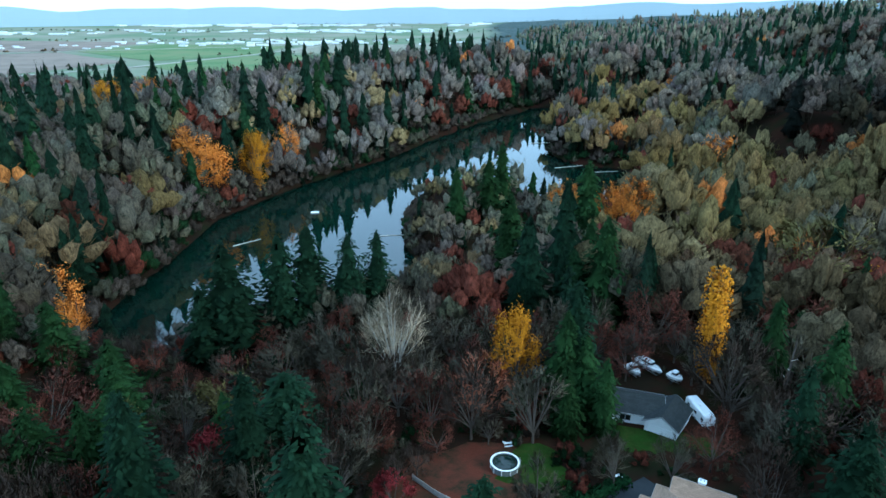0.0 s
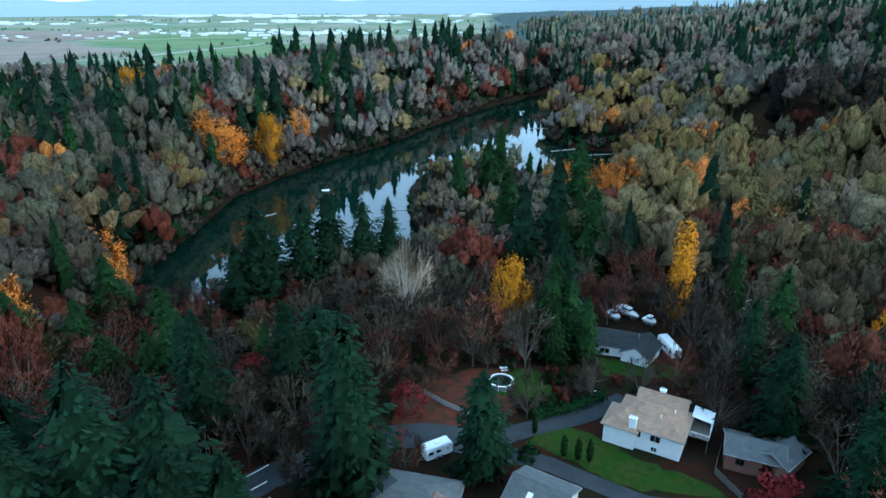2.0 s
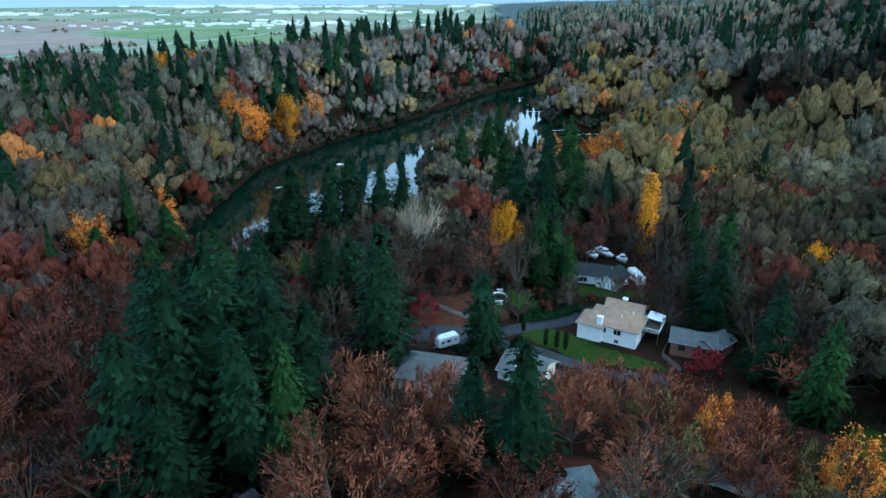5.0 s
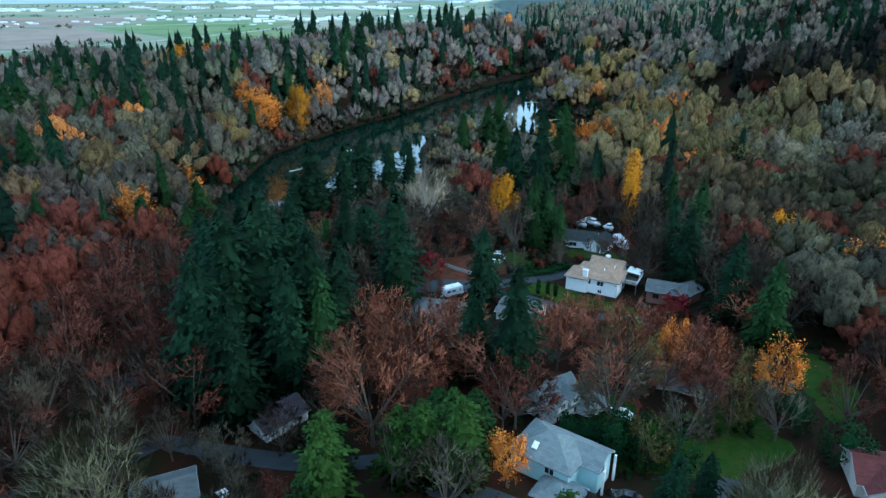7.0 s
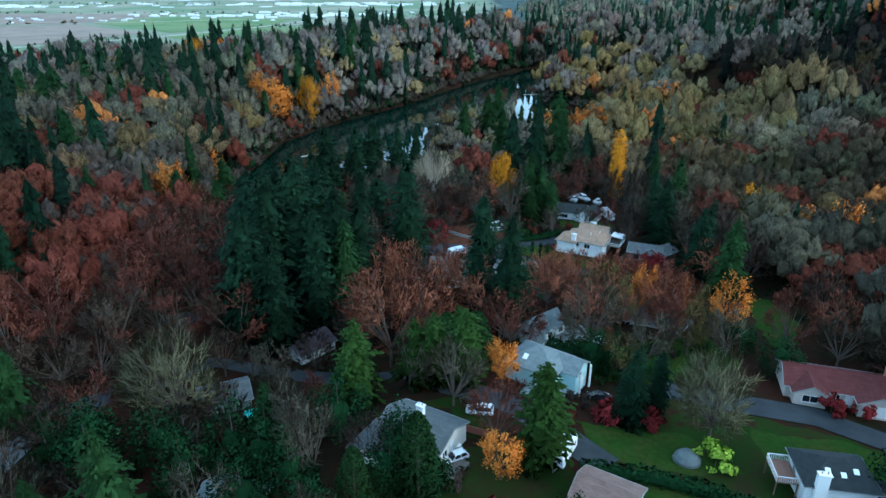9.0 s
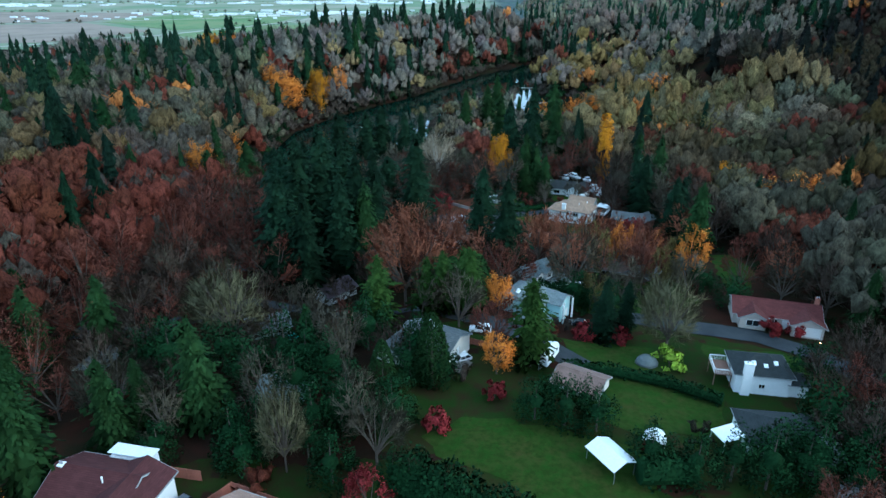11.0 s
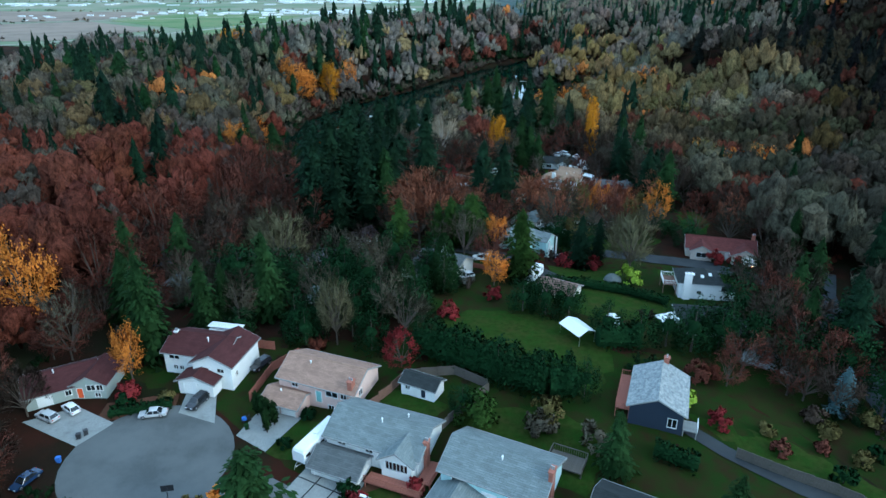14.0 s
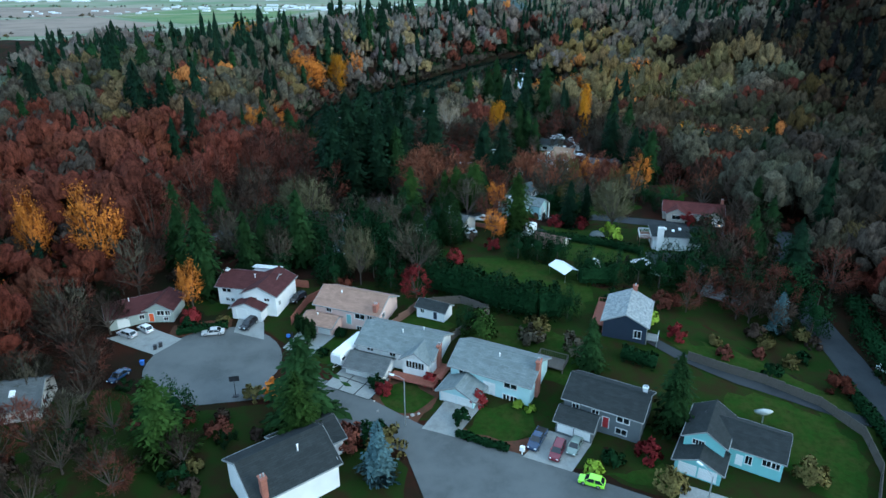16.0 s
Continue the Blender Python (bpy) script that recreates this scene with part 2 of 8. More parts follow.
EAVES = material("eaves_paint", (0.26, 0.27, 0.27), 0.7, vary=0.15)
RED_PAINT = material("orange_red_paint", (0.75, 0.13, 0.04), 0.5)


# ---- mesh tools ----
class Shape:
    """Collects corners and faces of one mesh."""

    def __init__(self):
        self.v, self.f = [], []

    def add(self, verts, faces, m=None):
        k = len(self.v)
        self.v += [tuple(m @ Vector(p)) if m else tuple(p) for p in verts]
        self.f += [tuple(k + i for i in f) for f in faces]
        return self

    def box(self, x0, x1, y0, y1, z0, z1, m=None, taper=0.0):
        t = taper
        v = [(x0, y0, z0), (x1, y0, z0), (x1, y1, z0), (x0, y1, z0), (x0 + t, y0 + t, z1), (x1 - t, y0 + t, z1), (x1 - t, y1 - t, z1), (x0 + t, y1 - t, z1)]
        return self.add(v, [(3, 2, 1, 0), (4, 5, 6, 7), (0, 1, 5, 4), (1, 2, 6, 5), (2, 3, 7, 6), (3, 0, 4, 7)], m)

    def tube(self, a, b, ra, rb, sides=6):
        a, b = Vector(a), Vector(b)
        q = (b - a).to_track_quat("Z", "Y")
        ring = [(math.cos(6.28319 * i / sides), math.sin(6.28319 * i / sides), 0) for i in range(sides)]
        v = [a + q @ (Vector(p) * ra) for p in ring] + [b + q @ (Vector(p) * rb) for p in ring]
        f = [(i, (i + 1) % sides, sides + (i + 1) % sides, sides + i) for i in range(sides)]
        f += [tuple(range(sides - 1, -1, -1)), tuple(range(sides, 2 * sides))]
        return self.add(v, f)

    def lathe(self, profile, sides=16, m=None):
        v = [(r * math.cos(6.28319 * i / sides), r * math.sin(6.28319 * i / sides), z) for r, z in profile for i in range(sides)]
        f = []
        for j in range(len(profile) - 1):
            f += [(j * sides + i, j * sides + (i + 1) % sides, (j + 1) * sides + (i + 1) % sides, (j + 1) * sides + i) for i in range(sides)]
        return self.add(v, f, m)

    def slab(self, polygon, thick):
        """A plane polygon of 3D corners, thickened downwards."""
        n = len(polygon)
        v = [tuple(p) for p in polygon] + [(p[0], p[1], p[2] - thick) for p in polygon]
        f = [tuple(range(n)), tuple(range(2 * n - 1, n - 1, -1))] + [(i, n + i, n + (i + 1) % n, (i + 1) % n) for i in range(n)]
        return self.add(v, f)

    def mesh(self, name, mat, uv=False, bevel=0.0):
        me = bpy.data.meshes.new(name)
        me.from_pydata(self.v, [], self.f)
        if bevel:
            bm = bmesh.new()
            bm.from_mesh(me)
            bmesh.ops.remove_doubles(bm, verts=bm.verts, dist=1e-4)
            bmesh.ops.bevel(bm, geom=bm.edges[:], offset=bevel, segments=1, affect="EDGES", clamp_overlap=True)
            bm.to_mesh(me)
            bm.free()
        if mat:
            me.materials.append(mat)
        if uv:
            layer = me.uv_layers.new(name="roof_courses")
            for p in me.polygons:
                nrm = p.normal
                side = Vector((-nrm.y, nrm.x, 0))
                side = side.normalized() if side.length > 1e-3 else Vector((1, 0, 0))
                up = nrm.cross(side)
                for li in p.loop_indices:
                    co = me.vertices[me.loops[li].vertex_index].co
                    layer.data[li].uv = (co.dot(side), co.dot(up))
        me.update()
        return me


def part(name, shape, mat, parent=None, label="", uv=False, bevel=0.0, at=None):
    """Links one mesh object, under a thing or under a part."""
    ob = new(name, shape.mesh(name, mat, uv, bevel))
    if parent:
        ob.parent = parent
    if at is not None:
        ob.matrix_basis = at
    return tagged(ob, label) if label else ob


def thing(name, m, label, category, group="", kind=""):
    ob = new(name)
    ob.empty_display_size = 0.3
    ob.matrix_basis = m
    return tagged(ob, label, category, group, kind)


def tri_mesh(name, v, t, mat, colour=None, out=None):
    """A mesh of triangles. out: for foliage, the way out of the crown at each corner, which leaves face and are shaded by."""
    me = bpy.data.meshes.new(name)
    v, t = np.asarray(v, np.float32), np.asarray(t, np.int32)
    if out is not None:
        face = np.cross(v[t[:, 1]] - v[t[:, 0]], v[t[:, 2]] - v[t[:, 0]])
        inward = (face * (out[t[:, 0]] + out[t[:, 1]] + out[t[:, 2]])).sum(1) < 0
        t[inward] = t[inward][:, ::-1]
    me.vertices.add(len(v))
    me.vertices.foreach_set("co", v.ravel())
    me.loops.add(t.size)
    me.loops.foreach_set("vertex_index", t.ravel())
    me.polygons.add(len(t))
    me.polygons.foreach_set("loop_start", np.arange(0, t.size, 3, dtype=np.int32))
    if colour is not None:
        a = me.attributes.new("leaf_colour", "FLOAT_COLOR", "POINT")
        a.data.foreach_set("color", np.hstack([colour, np.ones((len(colour), 1))]).astype(np.float32).ravel())
    me.materials.append(mat)
    me.update(calc_edges=True)
    if out is not None:
        me.polygons.foreach_set("use_smooth", np.ones(len(t), bool))
        me.normals_split_custom_set_from_vertices(np.asarray(out, np.float32))
    return me


def outward(v, low=0.35, flat=1.0):
    """The way out of a crown from a point low in its middle, loosened a little from leaf to leaf."""
    c = v - [0, 0, v[:, 2].min() + (v[:, 2].max() - v[:, 2].min()) * low]
    c = c / (np.abs(c).max(0) + 1e-6) * [1, 1, flat]
    c = c / (np.linalg.norm(c, axis=1, keepdims=True) + 1e-6) + np.random.default_rng(5).normal(size=v.shape) * 0.28
    return c / (np.linalg.norm(c, axis=1, keepdims=True) + 1e-6)


# ---- the lie of the land ----
LAKE_LEVEL = -20.0
LAKE = [(-74, 132), (-88, 140), (-96, 150), (-95, 178), (-94, 203), (-92, 247), (-80, 277), (-67, 303), (-49, 332), (-30, 361), (-9, 410), (28, 480), (69, 541),
        (111, 592), (100, 540), (87, 493), (72, 425), (64, 370), (70, 345), (98, 332), (96, 300), (74, 252), (44, 246), (36, 270), (30, 300), (14, 296), (-10, 270),
        (-15, 240), (-12, 214), (-6, 195), (-10, 178), (-18, 163), (-42, 150), (-60, 140)]
NEAR_HEIGHTS = [(-62, -76, 1.6), (-42, -80, 0.8), (-20, -90, 0.8), (0, -101, 1.0), (14, -114, 1.2), (-33, -106, 0.6), (-12, -66, 4.2), (-46, -56, 2.2), (-64, -63, 2.2),
                (21, -72, 4.3), (31, -85, 3.0), (30, -106, 1.5), (56, -80, 1.5), (65, -45, 1.5), (-2, -54, 4.8), (15, -50, 4.8), (-29, -63, 1.2), (0, -17, 3.0), (-12, -27, 4.2)]
MID_HEIGHTS = [(40, -39, 2.6), (50, -8, 0.6), (62, 10, -1.2), (17, 2, -0.8), (15, 20, -2.8), (-29, 10, -5.0), (-38, -8, -2.4), (-65, -20, 1.5), (5, 76, -5.2), (-1, 60, -6.0),
               (35, 65, -6.4), (-33, 58, -9.5), (40, 105, -8.4), (-72, -90, 2.5), (60, 60, -6.5), (0, 120, -11), (-50, 100, -13), (70, 120, -12), (2, 98, -7)]
RIDGE_HEIGHTS = [(-130, 100, 1), (-135, 160, 4), (-135, 230, 6), (-125, 300, 8), (-88, 380, 10), (-48, 450, 10), (-5, 525, 10), (50, 600, 10), (-180, 60, 0), (-120, 20, 4),
                 (-150, -60, 5), (-290, 310, -36), (-320, 130, -34), (-220, 510, -38), (-110, 680, -38), (-80, 50, -4), (30, 180, -14), (25, 225, -15)]
HILL_HEIGHTS = [(105, 100, -12), (100, 190, -16), (125, 270, -17), (110, 370, -15), (135, 470, -12), (135, 20, -3), (165, 120, -2), (190, 210, 10), (195, 310, 14), (190, 430, 15),
                (200, 570, 12), (310, 150, 44), (310, 300, 50), (310, 460, 42), (360, 620, 34), (215, 20, 22), (290, 10, 46), (205, -70, 20), (125, -70, 7), (290, -120, 44)]
HEIGHTS = np.array(NEAR_HEIGHTS + MID_HEIGHTS + RIDGE_HEIGHTS + HILL_HEIGHTS, float)


def lake_distance(x, y):
    """Metres outside the lake's shore; negative on the water."""
    x, y = np.asarray(x, float), np.asarray(y, float)
    best, inside = np.full(x.shape, 1e9), np.zeros(x.shape, bool)
    for (ax, ay), (bx, by) in zip(LAKE, LAKE[1:] + LAKE[:1]):
        dx, dy = bx - ax, by - ay
        s = np.clip(((x - ax) * dx + (y - ay) * dy) / (dx * dx + dy * dy), 0, 1)
        best = np.minimum(best, np.hypot(x - ax - s * dx, y - ay - s * dy))
        inside ^= ((ay > y) != (by > y)) & (x < (bx - ax) * (y - ay) / (by - ay + 1e-12) + ax)
    return np.where(inside, -best, best)


def raw_height(x, y):
    x, y = np.asarray(x, float), np.asarray(y, float)
    top, low = np.zeros(x.shape), np.zeros(x.shape)
    for px, py, pz in HEIGHTS:
        w = 1.0 / ((x - px) ** 2 + (y - py) ** 2 + 60.0) ** 1.9
        top += w * pz
        low += w
    z = top / low
    # the land falls to the valley floor beyond the ridge, and rises as wooded hills on the other side
    out = np.clip((np.maximum(-200 - x * 0.9 - np.maximum(y - 300, 0) * 0.9, np.maximum(y - 640 - np.maximum(x - 40, 0) * 1.6, 0) * 0.8)) / 130, 0, 1)
    out = out * out * (3 - 2 * out) * np.clip((y + 60) / 150, 0, 1)
    far = -45 + 0 * x
    hills = np.clip((x + 60 - 0.05 * y) / 1000, 0, 1) * np.clip((y - 500) / 500, 0, 1)
    far = far + hills * (100 + 22 * np.sin(x * 0.006 + 1.0) * np.cos(y * 0.004) + 10 * np.sin(x * 0.017) * np.sin(y * 0.013)) * np.clip(1.25 - y / 4200, 0.2, 1)
    blend = np.clip((y - 620) / 200, 0, 1)
    out = np.maximum(out, blend * blend * (3 - 2 * blend))
    z = z * (1 - out) + far * out
    d = lake_distance(x, y)
    bank = LAKE_LEVEL + 0.35 + 0.7 * np.maximum(d, 0)
    z = np.where(d > 0, np.minimum(np.where(d < 60, np.maximum(z, LAKE_LEVEL + 0.35), z), bank), LAKE_LEVEL - np.minimum(4, 0.3 - d * 0.25))
    z = np.where((y > 640) | (x < -260), np.minimum(z, 400), z)
    return z + np.where(d > 3, 0.35 * np.sin(x * 0.21 + y * 0.13) * np.sin(y * 0.17 - x * 0.05), 0) * np.clip((np.hypot(x + 5, y + 70) - 60) / 60, 0, 1)


def spread(dense0, dense1, step, first, last):
    mid = list(np.arange(dense0, dense1 + 0.1, step))
    up, s = [], step
    while (up[-1] if up else mid[-1]) < last:
        s *= 1.16
        up.append((up[-1] if up else mid[-1]) + s)
    down, s = [], step
    while (down[-1] if down else mid[0]) > first:
        s *= 1.16
        down.append((down[-1] if down else mid[0]) - s)
    return np.array(down[::-1] + mid + up)


GX, GY = spread(-140, 140, 3.5, -4400, 4400), spread(-140, 300, 3.5, -900, 4700)
MX, MY = np.meshgrid(GX, GY)
GZ = raw_height(MX, MY)


def ground_at(x, y):
    """Height of the ground sheet itself."""
    i, j = np.clip(np.searchsorted(GX, x) - 1, 0, len(GX) - 2), np.clip(np.searchsorted(GY, y) - 1, 0, len(GY) - 2)
    u, w = (x - GX[i]) / (GX[i + 1] - GX[i]), (y - GY[j]) / (GY[j + 1] - GY[j])
    a, b, c, d = GZ[j, i], GZ[j, i + 1], GZ[j + 1, i], GZ[j + 1, i + 1]
    return np.where(u > w, a + u * (b - a) + w * (d - b), a + w * (c - a) + u * (d - c))


nx, ny = len(GX), len(GY)
gi = (np.arange(ny - 1)[:, None] * nx + np.arange(nx - 1)[None]).ravel()
ground_tris = np.vstack([np.stack([gi, gi + 1, gi + nx + 1], 1), np.stack([gi, gi + nx + 1, gi + nx], 1)])
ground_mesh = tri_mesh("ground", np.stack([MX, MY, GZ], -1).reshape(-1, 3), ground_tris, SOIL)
ground_mesh.polygons.foreach_set("use_smooth", np.ones(len(ground_tris), bool))
tagged(new("ground", ground_mesh), "brown leaf litter and earth under autumn woods, running out to the valley", "ground", kind="structure")


def inside(poly, x, y):
    x, y = np.asarray(x, float), np.asarray(y, float)
    r = np.zeros(x.shape, bool)
    for (ax, ay), (bx, by) in zip(poly, poly[1:] + poly[:1]):
        r ^= ((ay > y) != (by > y)) & (x < (bx - ax) * (y - ay) / (by - ay + 1e-12) + ax)
    return r


CLEAR = []  # outlines kept free of trees


def ragged(poly, seed, amount=0.7, step=1.8):
    """The same outline with a natural, uneven edge."""
    r, out = np.random.default_rng(seed), []
    for (ax, ay), (bx, by) in zip(poly, poly[1:] + poly[:1]):
        n = max(1, int(math.dist((ax, ay), (bx, by)) / step))
        for i in range(n):
            k = amount if i else amount * 0.4
            out.append((ax + (bx - ax) * i / n + r.uniform(-k, k), ay + (by - ay) * i / n + r.uniform(-k, k)))
    return out


def sheet(name, poly, mat, lift, label, category, step=2.0, keep=True):
    """A sheet that follows the ground: a closed outline filled, cut to the ground's own grid and lifted a little."""
    bm = bmesh.new()
    if name.split("_")[0] in ("lawn", "leaf", "garden", "mulch"):
        poly = ragged(poly, len(CLEAR), 0.35 if name.startswith("mulch") else 0.75)
    bm.faces.new([bm.verts.new((x, y, 0)) for x, y in poly])
    xs, ys = [p[0] for p in poly], [p[1] for p in poly]
    for axis, lines, lo, hi in (((1, 0, 0), GX, min(xs), max(xs)), ((0, 1, 0), GY, min(ys), max(ys))):
        for c in lines[(lines > lo) & (lines < hi)]:
            bmesh.ops.bisect_plane(bm, geom=bm.verts[:] + bm.edges[:] + bm.faces[:], plane_co=Vector(axis) * float(c), plane_no=axis)
    bmesh.ops.triangulate(bm, faces=bm.faces[:])
    for v in bm.verts:
        v.co.z = float(ground_at(v.co.x, v.co.y)) + lift
    me = bpy.data.meshes.new(name)
    bm.to_mesh(me)
    bm.free()
    for p in me.polygons:
        p.use_smooth = True
    if me.polygons and sum(p.normal.z for p in me.polygons) < 0:
        me.flip_normals()
    me.materials.append(mat)
    if keep:
        CLEAR.append(poly)
    return tagged(new(name, me), label, category, kind="structure")


def ribbon(points, width):
    """The outline of a strip along a line of points."""
    left, right = [], []
    for i, (x, y) in enumerate(points):
        a, b = points[max(i - 1, 0)], points[min(i + 1, len(points) - 1)]
        dx, dy = b[0] - a[0], b[1] - a[1]
        n = math.hypot(dx, dy)
        left.append((x - dy / n * width / 2, y + dx / n * width / 2))
        right.append((x + dy / n * width / 2, y - dx / n * width / 2))
    return left + right[::-1]


def arc(x, y, r, a0, a1, n):
    return [(x + r * math.cos(radians(a0 + (a1 - a0) * i / n)), y + r * math.sin(radians(a0 + (a1 - a0) * i / n))) for i in range(n + 1)]


# ---- water, fields and roads ----
WATER = bpy.data.materials.new("lake_water")
WATER.use_nodes = True
wb = WATER.node_tree.nodes["Principled BSDF"]
wb.inputs["Base Color"].default_value = (0.003, 0.012, 0.008, 1)
wb.inputs["Roughness"].default_value = 0.015
wb.inputs["IOR"].default_value = 1.4
wb.inputs["Specular IOR Level"].default_value = 0.8
wt, wc, wp = (WATER.node_tree.nodes.new(k) for k in ("ShaderNodeTexNoise", "ShaderNodeTexCoord", "ShaderNodeBump"))
wt.inputs["Scale"].default_value, wt.inputs["Detail"].default_value = 0.25, 4
wp.inputs["Strength"].default_value, wp.inputs["Distance"].default_value = 0.03, 0.1
WATER.node_tree.links.new(wc.outputs["Object"], wt.inputs["Vector"])
WATER.node_tree.links.new(wt.outputs["Fac"], wp.inputs["Height"])
WATER.node_tree.links.new(wp.outputs[0], wb.inputs["Normal"])
water = Shape()
water.add([(x, y, 0) for x, y in [(-130, 110), (140, 110), (140, 640), (-130, 640)]], [(0, 1, 2, 3)])
tagged(part("water", water, WATER, at=pose(0, 0, LAKE_LEVEL)), "still dark green lake water mirroring the sky and woods", "water", kind="structure")

sheet("road_1", arc(-49, -78.5, 11.2, -22, 290, 26) + [(-36.5, -87.5), (-26, -94.5), (-15.5, -100), (-11.5, -112), (-10, -128), (6, -128), (10, -114), (20, -118.5), (34, -126), (37, -119), (13, -107.2),
      (0, -100.3), (-12, -95.3), (-22, -87.5), (-32, -81.5)], ASPHALT, 0.1, "grey asphalt cul-de-sac and street", "road")
sheet("road_2", ribbon([(76, -18), (69, -30), (64.5, -43), (59.5, -60), (58, -78), (55.5, -94), (52, -112), (50, -135)], 5.5), DARK_ASPHALT, 0.1, "narrow dark asphalt road along the hill", "road")
sheet("road_3", ribbon([(30, -5.5), (40, -10.5), (51, -14), (58, -20), (63, -30), (66.5, -40)], 5.0), DARK_ASPHALT, 0.14, "dark asphalt lane past the red-roofed house", "road")
sheet("road_4", ribbon([(-12, 0), (-5, -8.5), (4, -13), (11, -20), (16, -27)], 5.0), DARK_ASPHALT, 0.12, "dark asphalt lane between the houses", "road")
sheet("road_5", ribbon([(-62, 20), (-48, 38), (-37, 53), (-29, 61), (-18, 66), (-4, 67), (6, 64.5)], 6.0), DARK_ASPHALT, 0.12, "dark road with white edge lines under the trees", "road")
sheet("road_6", ribbon([(-75, -14), (-62, -13), (-48, 6.5), (-36, 4.8), (-24, 3), (-12, 0)], 4.5), DARK_ASPHALT, 0.13, "dark lane strewn with leaves", "road")
for a, b, c, d in ((-37.6, 56.2, -29.6, 63.6), (-35.6, 53.6, -29.0, 60.0), (-33.4, 50.9, -27.6, 56.6)):
    sheet("road_line", ribbon([(a - 12, b - 14), (a, b), (c, d)], 0.22), PAINT_LINE, 0.17, "worn white painted road line", "road marking", keep=False)
sheet("driveway_1", ribbon([(4, 63.5), (14, 68), (24, 73), (32, 78)], 3.6), DARK_ASPHALT, 0.13, "dark wet driveway to the tan-roofed house", "driveway")
sheet("driveway_2", ribbon([(8, 62), (15.5, 59.5), (22, 55.5), (28, 51.5), (40, 49)], 3.4), DARK_ASPHALT, 0.13, "dark driveway through the lawn", "driveway")
sheet("driveway_3", [(-36, -66.5), (-29, -68.5), (-33.5, -77), (-38.6, -73.5)], CONCRETE, 0.14, "pale concrete driveway before the pink house", "driveway")
sheet("driveway_4", [(-26.5, -79), (-18.8, -83), (-21.8, -88.2), (-29.5, -84.6)], DARK_ASPHALT, 0.14, "dark joints of the slab driveway before the white house", "driveway")
corner = [Vector(p) for p in ((-26.5, -79), (-18.8, -83), (-21.8, -88.2), (-29.5, -84.6))]
for i in range(3):
    for j in range(2):
        slab = []
        for u, w in ((i / 3 + 0.012, j / 2 + 0.016), ((i + 1) / 3 - 0.012, j / 2 + 0.016), ((i + 1) / 3 - 0.012, (j + 1) / 2 - 0.016), (i / 3 + 0.012, (j + 1) / 2 - 0.016)):
            q = corner[0].lerp(corner[1], u).lerp(corner[3].lerp(corner[2], u), w)
            slab.append((q.x, q.y))
        sheet("driveway_slab", slab, CONCRETE, 0.2, "pale concrete driveway slab with open joints", "driveway", keep=False)
sheet("driveway_5", [(-8.5, -86), (-3.4, -88.6), (-8.5, -97.1), (-13.4, -95)], CONCRETE, 0.14, "pale concrete driveway before the pale blue house", "driveway")
sheet("driveway_6", [(5, -95.8), (10.6, -98.6), (6.8, -104), (0.6, -101)], CONCRETE, 0.14, "concrete driveway with three parked cars", "driveway")
sheet("driveway_7", [(20.5, -106.5), (26.5, -109.5), (21.5, -119), (15.5, -116)], CONCRETE, 0.14, "concrete driveway before the teal house", "driveway")
sheet("driveway_8", [(-49, -63.5), (-44.2, -64.5), (-42.5, -71), (-48.5, -69)], CONCRETE, 0.14, "short concrete driveway before the white house", "driveway")
sheet("driveway_9", [(-70.5, -71.5), (-64, -68), (-57, -71.5), (-60, -76.5)], CONCRETE, 0.14, "concrete driveway with two parked cars", "driveway")
sheet("driveway_10", ribbon([(25, -75.5), (29, -79.5), (36, -86), (48, -93), (55, -97)], 2.4), DARK_ASPHALT, 0.14, "narrow dark asphalt lane beside the fence", "driveway")
sheet("garden_ground_1", [(-64, -60), (-40, -48), (-14, -50), (26, -58), (42, -76), (52, -100), (44, -122), (10, -104), (-14, -93), (-30, -80), (-46, -66)], GARDEN, 0.03, "rough grass and leaf-strewn garden ground", "garden ground", keep=False)
sheet("garden_ground_2", [(-62, -86), (-50, -91), (-38, -89), (-26, -96), (-15, -103), (-14, -122), (-40, -124), (-68, -112), (-82, -96)], GARDEN, 0.03, "rough grass and leaf-strewn garden ground", "garden ground", keep=False)
sheet("garden_ground_3", [(-16, -16), (-4, -12), (12, -30), (30, -8), (50, -18), (60, -24), (58, -50), (28, -56), (-16, -48)], GARDEN, 0.03, "rough grass and leaf-strewn garden ground", "garden ground", keep=False)
sheet("garden_ground_4", [(24, -56.5), (60, -50), (60, -66), (57, -96), (53, -100), (43, -77)], GARDEN, 0.02, "rough grass and leaf-strewn garden ground", "garden ground", keep=False)
sheet("lawn_1", [(-10, -46), (-4, -42), (8, -44), (20, -50), (18, -62), (14, -68), (8, -62), (0, -54), (-8, -50)], GRASS, 0.07, "bright green back lawn behind the hedge", "lawn")
sheet("lawn_2", [(14, -33), (22, -30.5), (36, -35), (33, -44), (20, -47), (14, -42)], GRASS, 0.07, "bright green lawn beside a low hedge", "lawn")
sheet("lawn_3", [(-3, -70), (8, -72), (14, -78), (9, -87), (4, -84), (-7, -77)], GRASS, 0.07, "green back garden lawn", "lawn")
sheet("lawn_4", [(-16, -66), (-8, -70.5), (-10.5, -74), (-20, -70)], GRASS, 0.07, "small green lawn before the white shed", "lawn")
sheet("lawn_5", [(26, -72), (38, -76), (50, -88), (56, -97), (52, -100), (40, -90), (31, -81)], GRASS, 0.05, "grass verge falling to the lane", "lawn")
sheet("lawn_6", [(33, -89), (39, -90), (46, -95), (46.5, -103), (40, -112), (36, -106), (30, -97)], GRASS, 0.07, "green lawn inside a curving fence", "lawn")
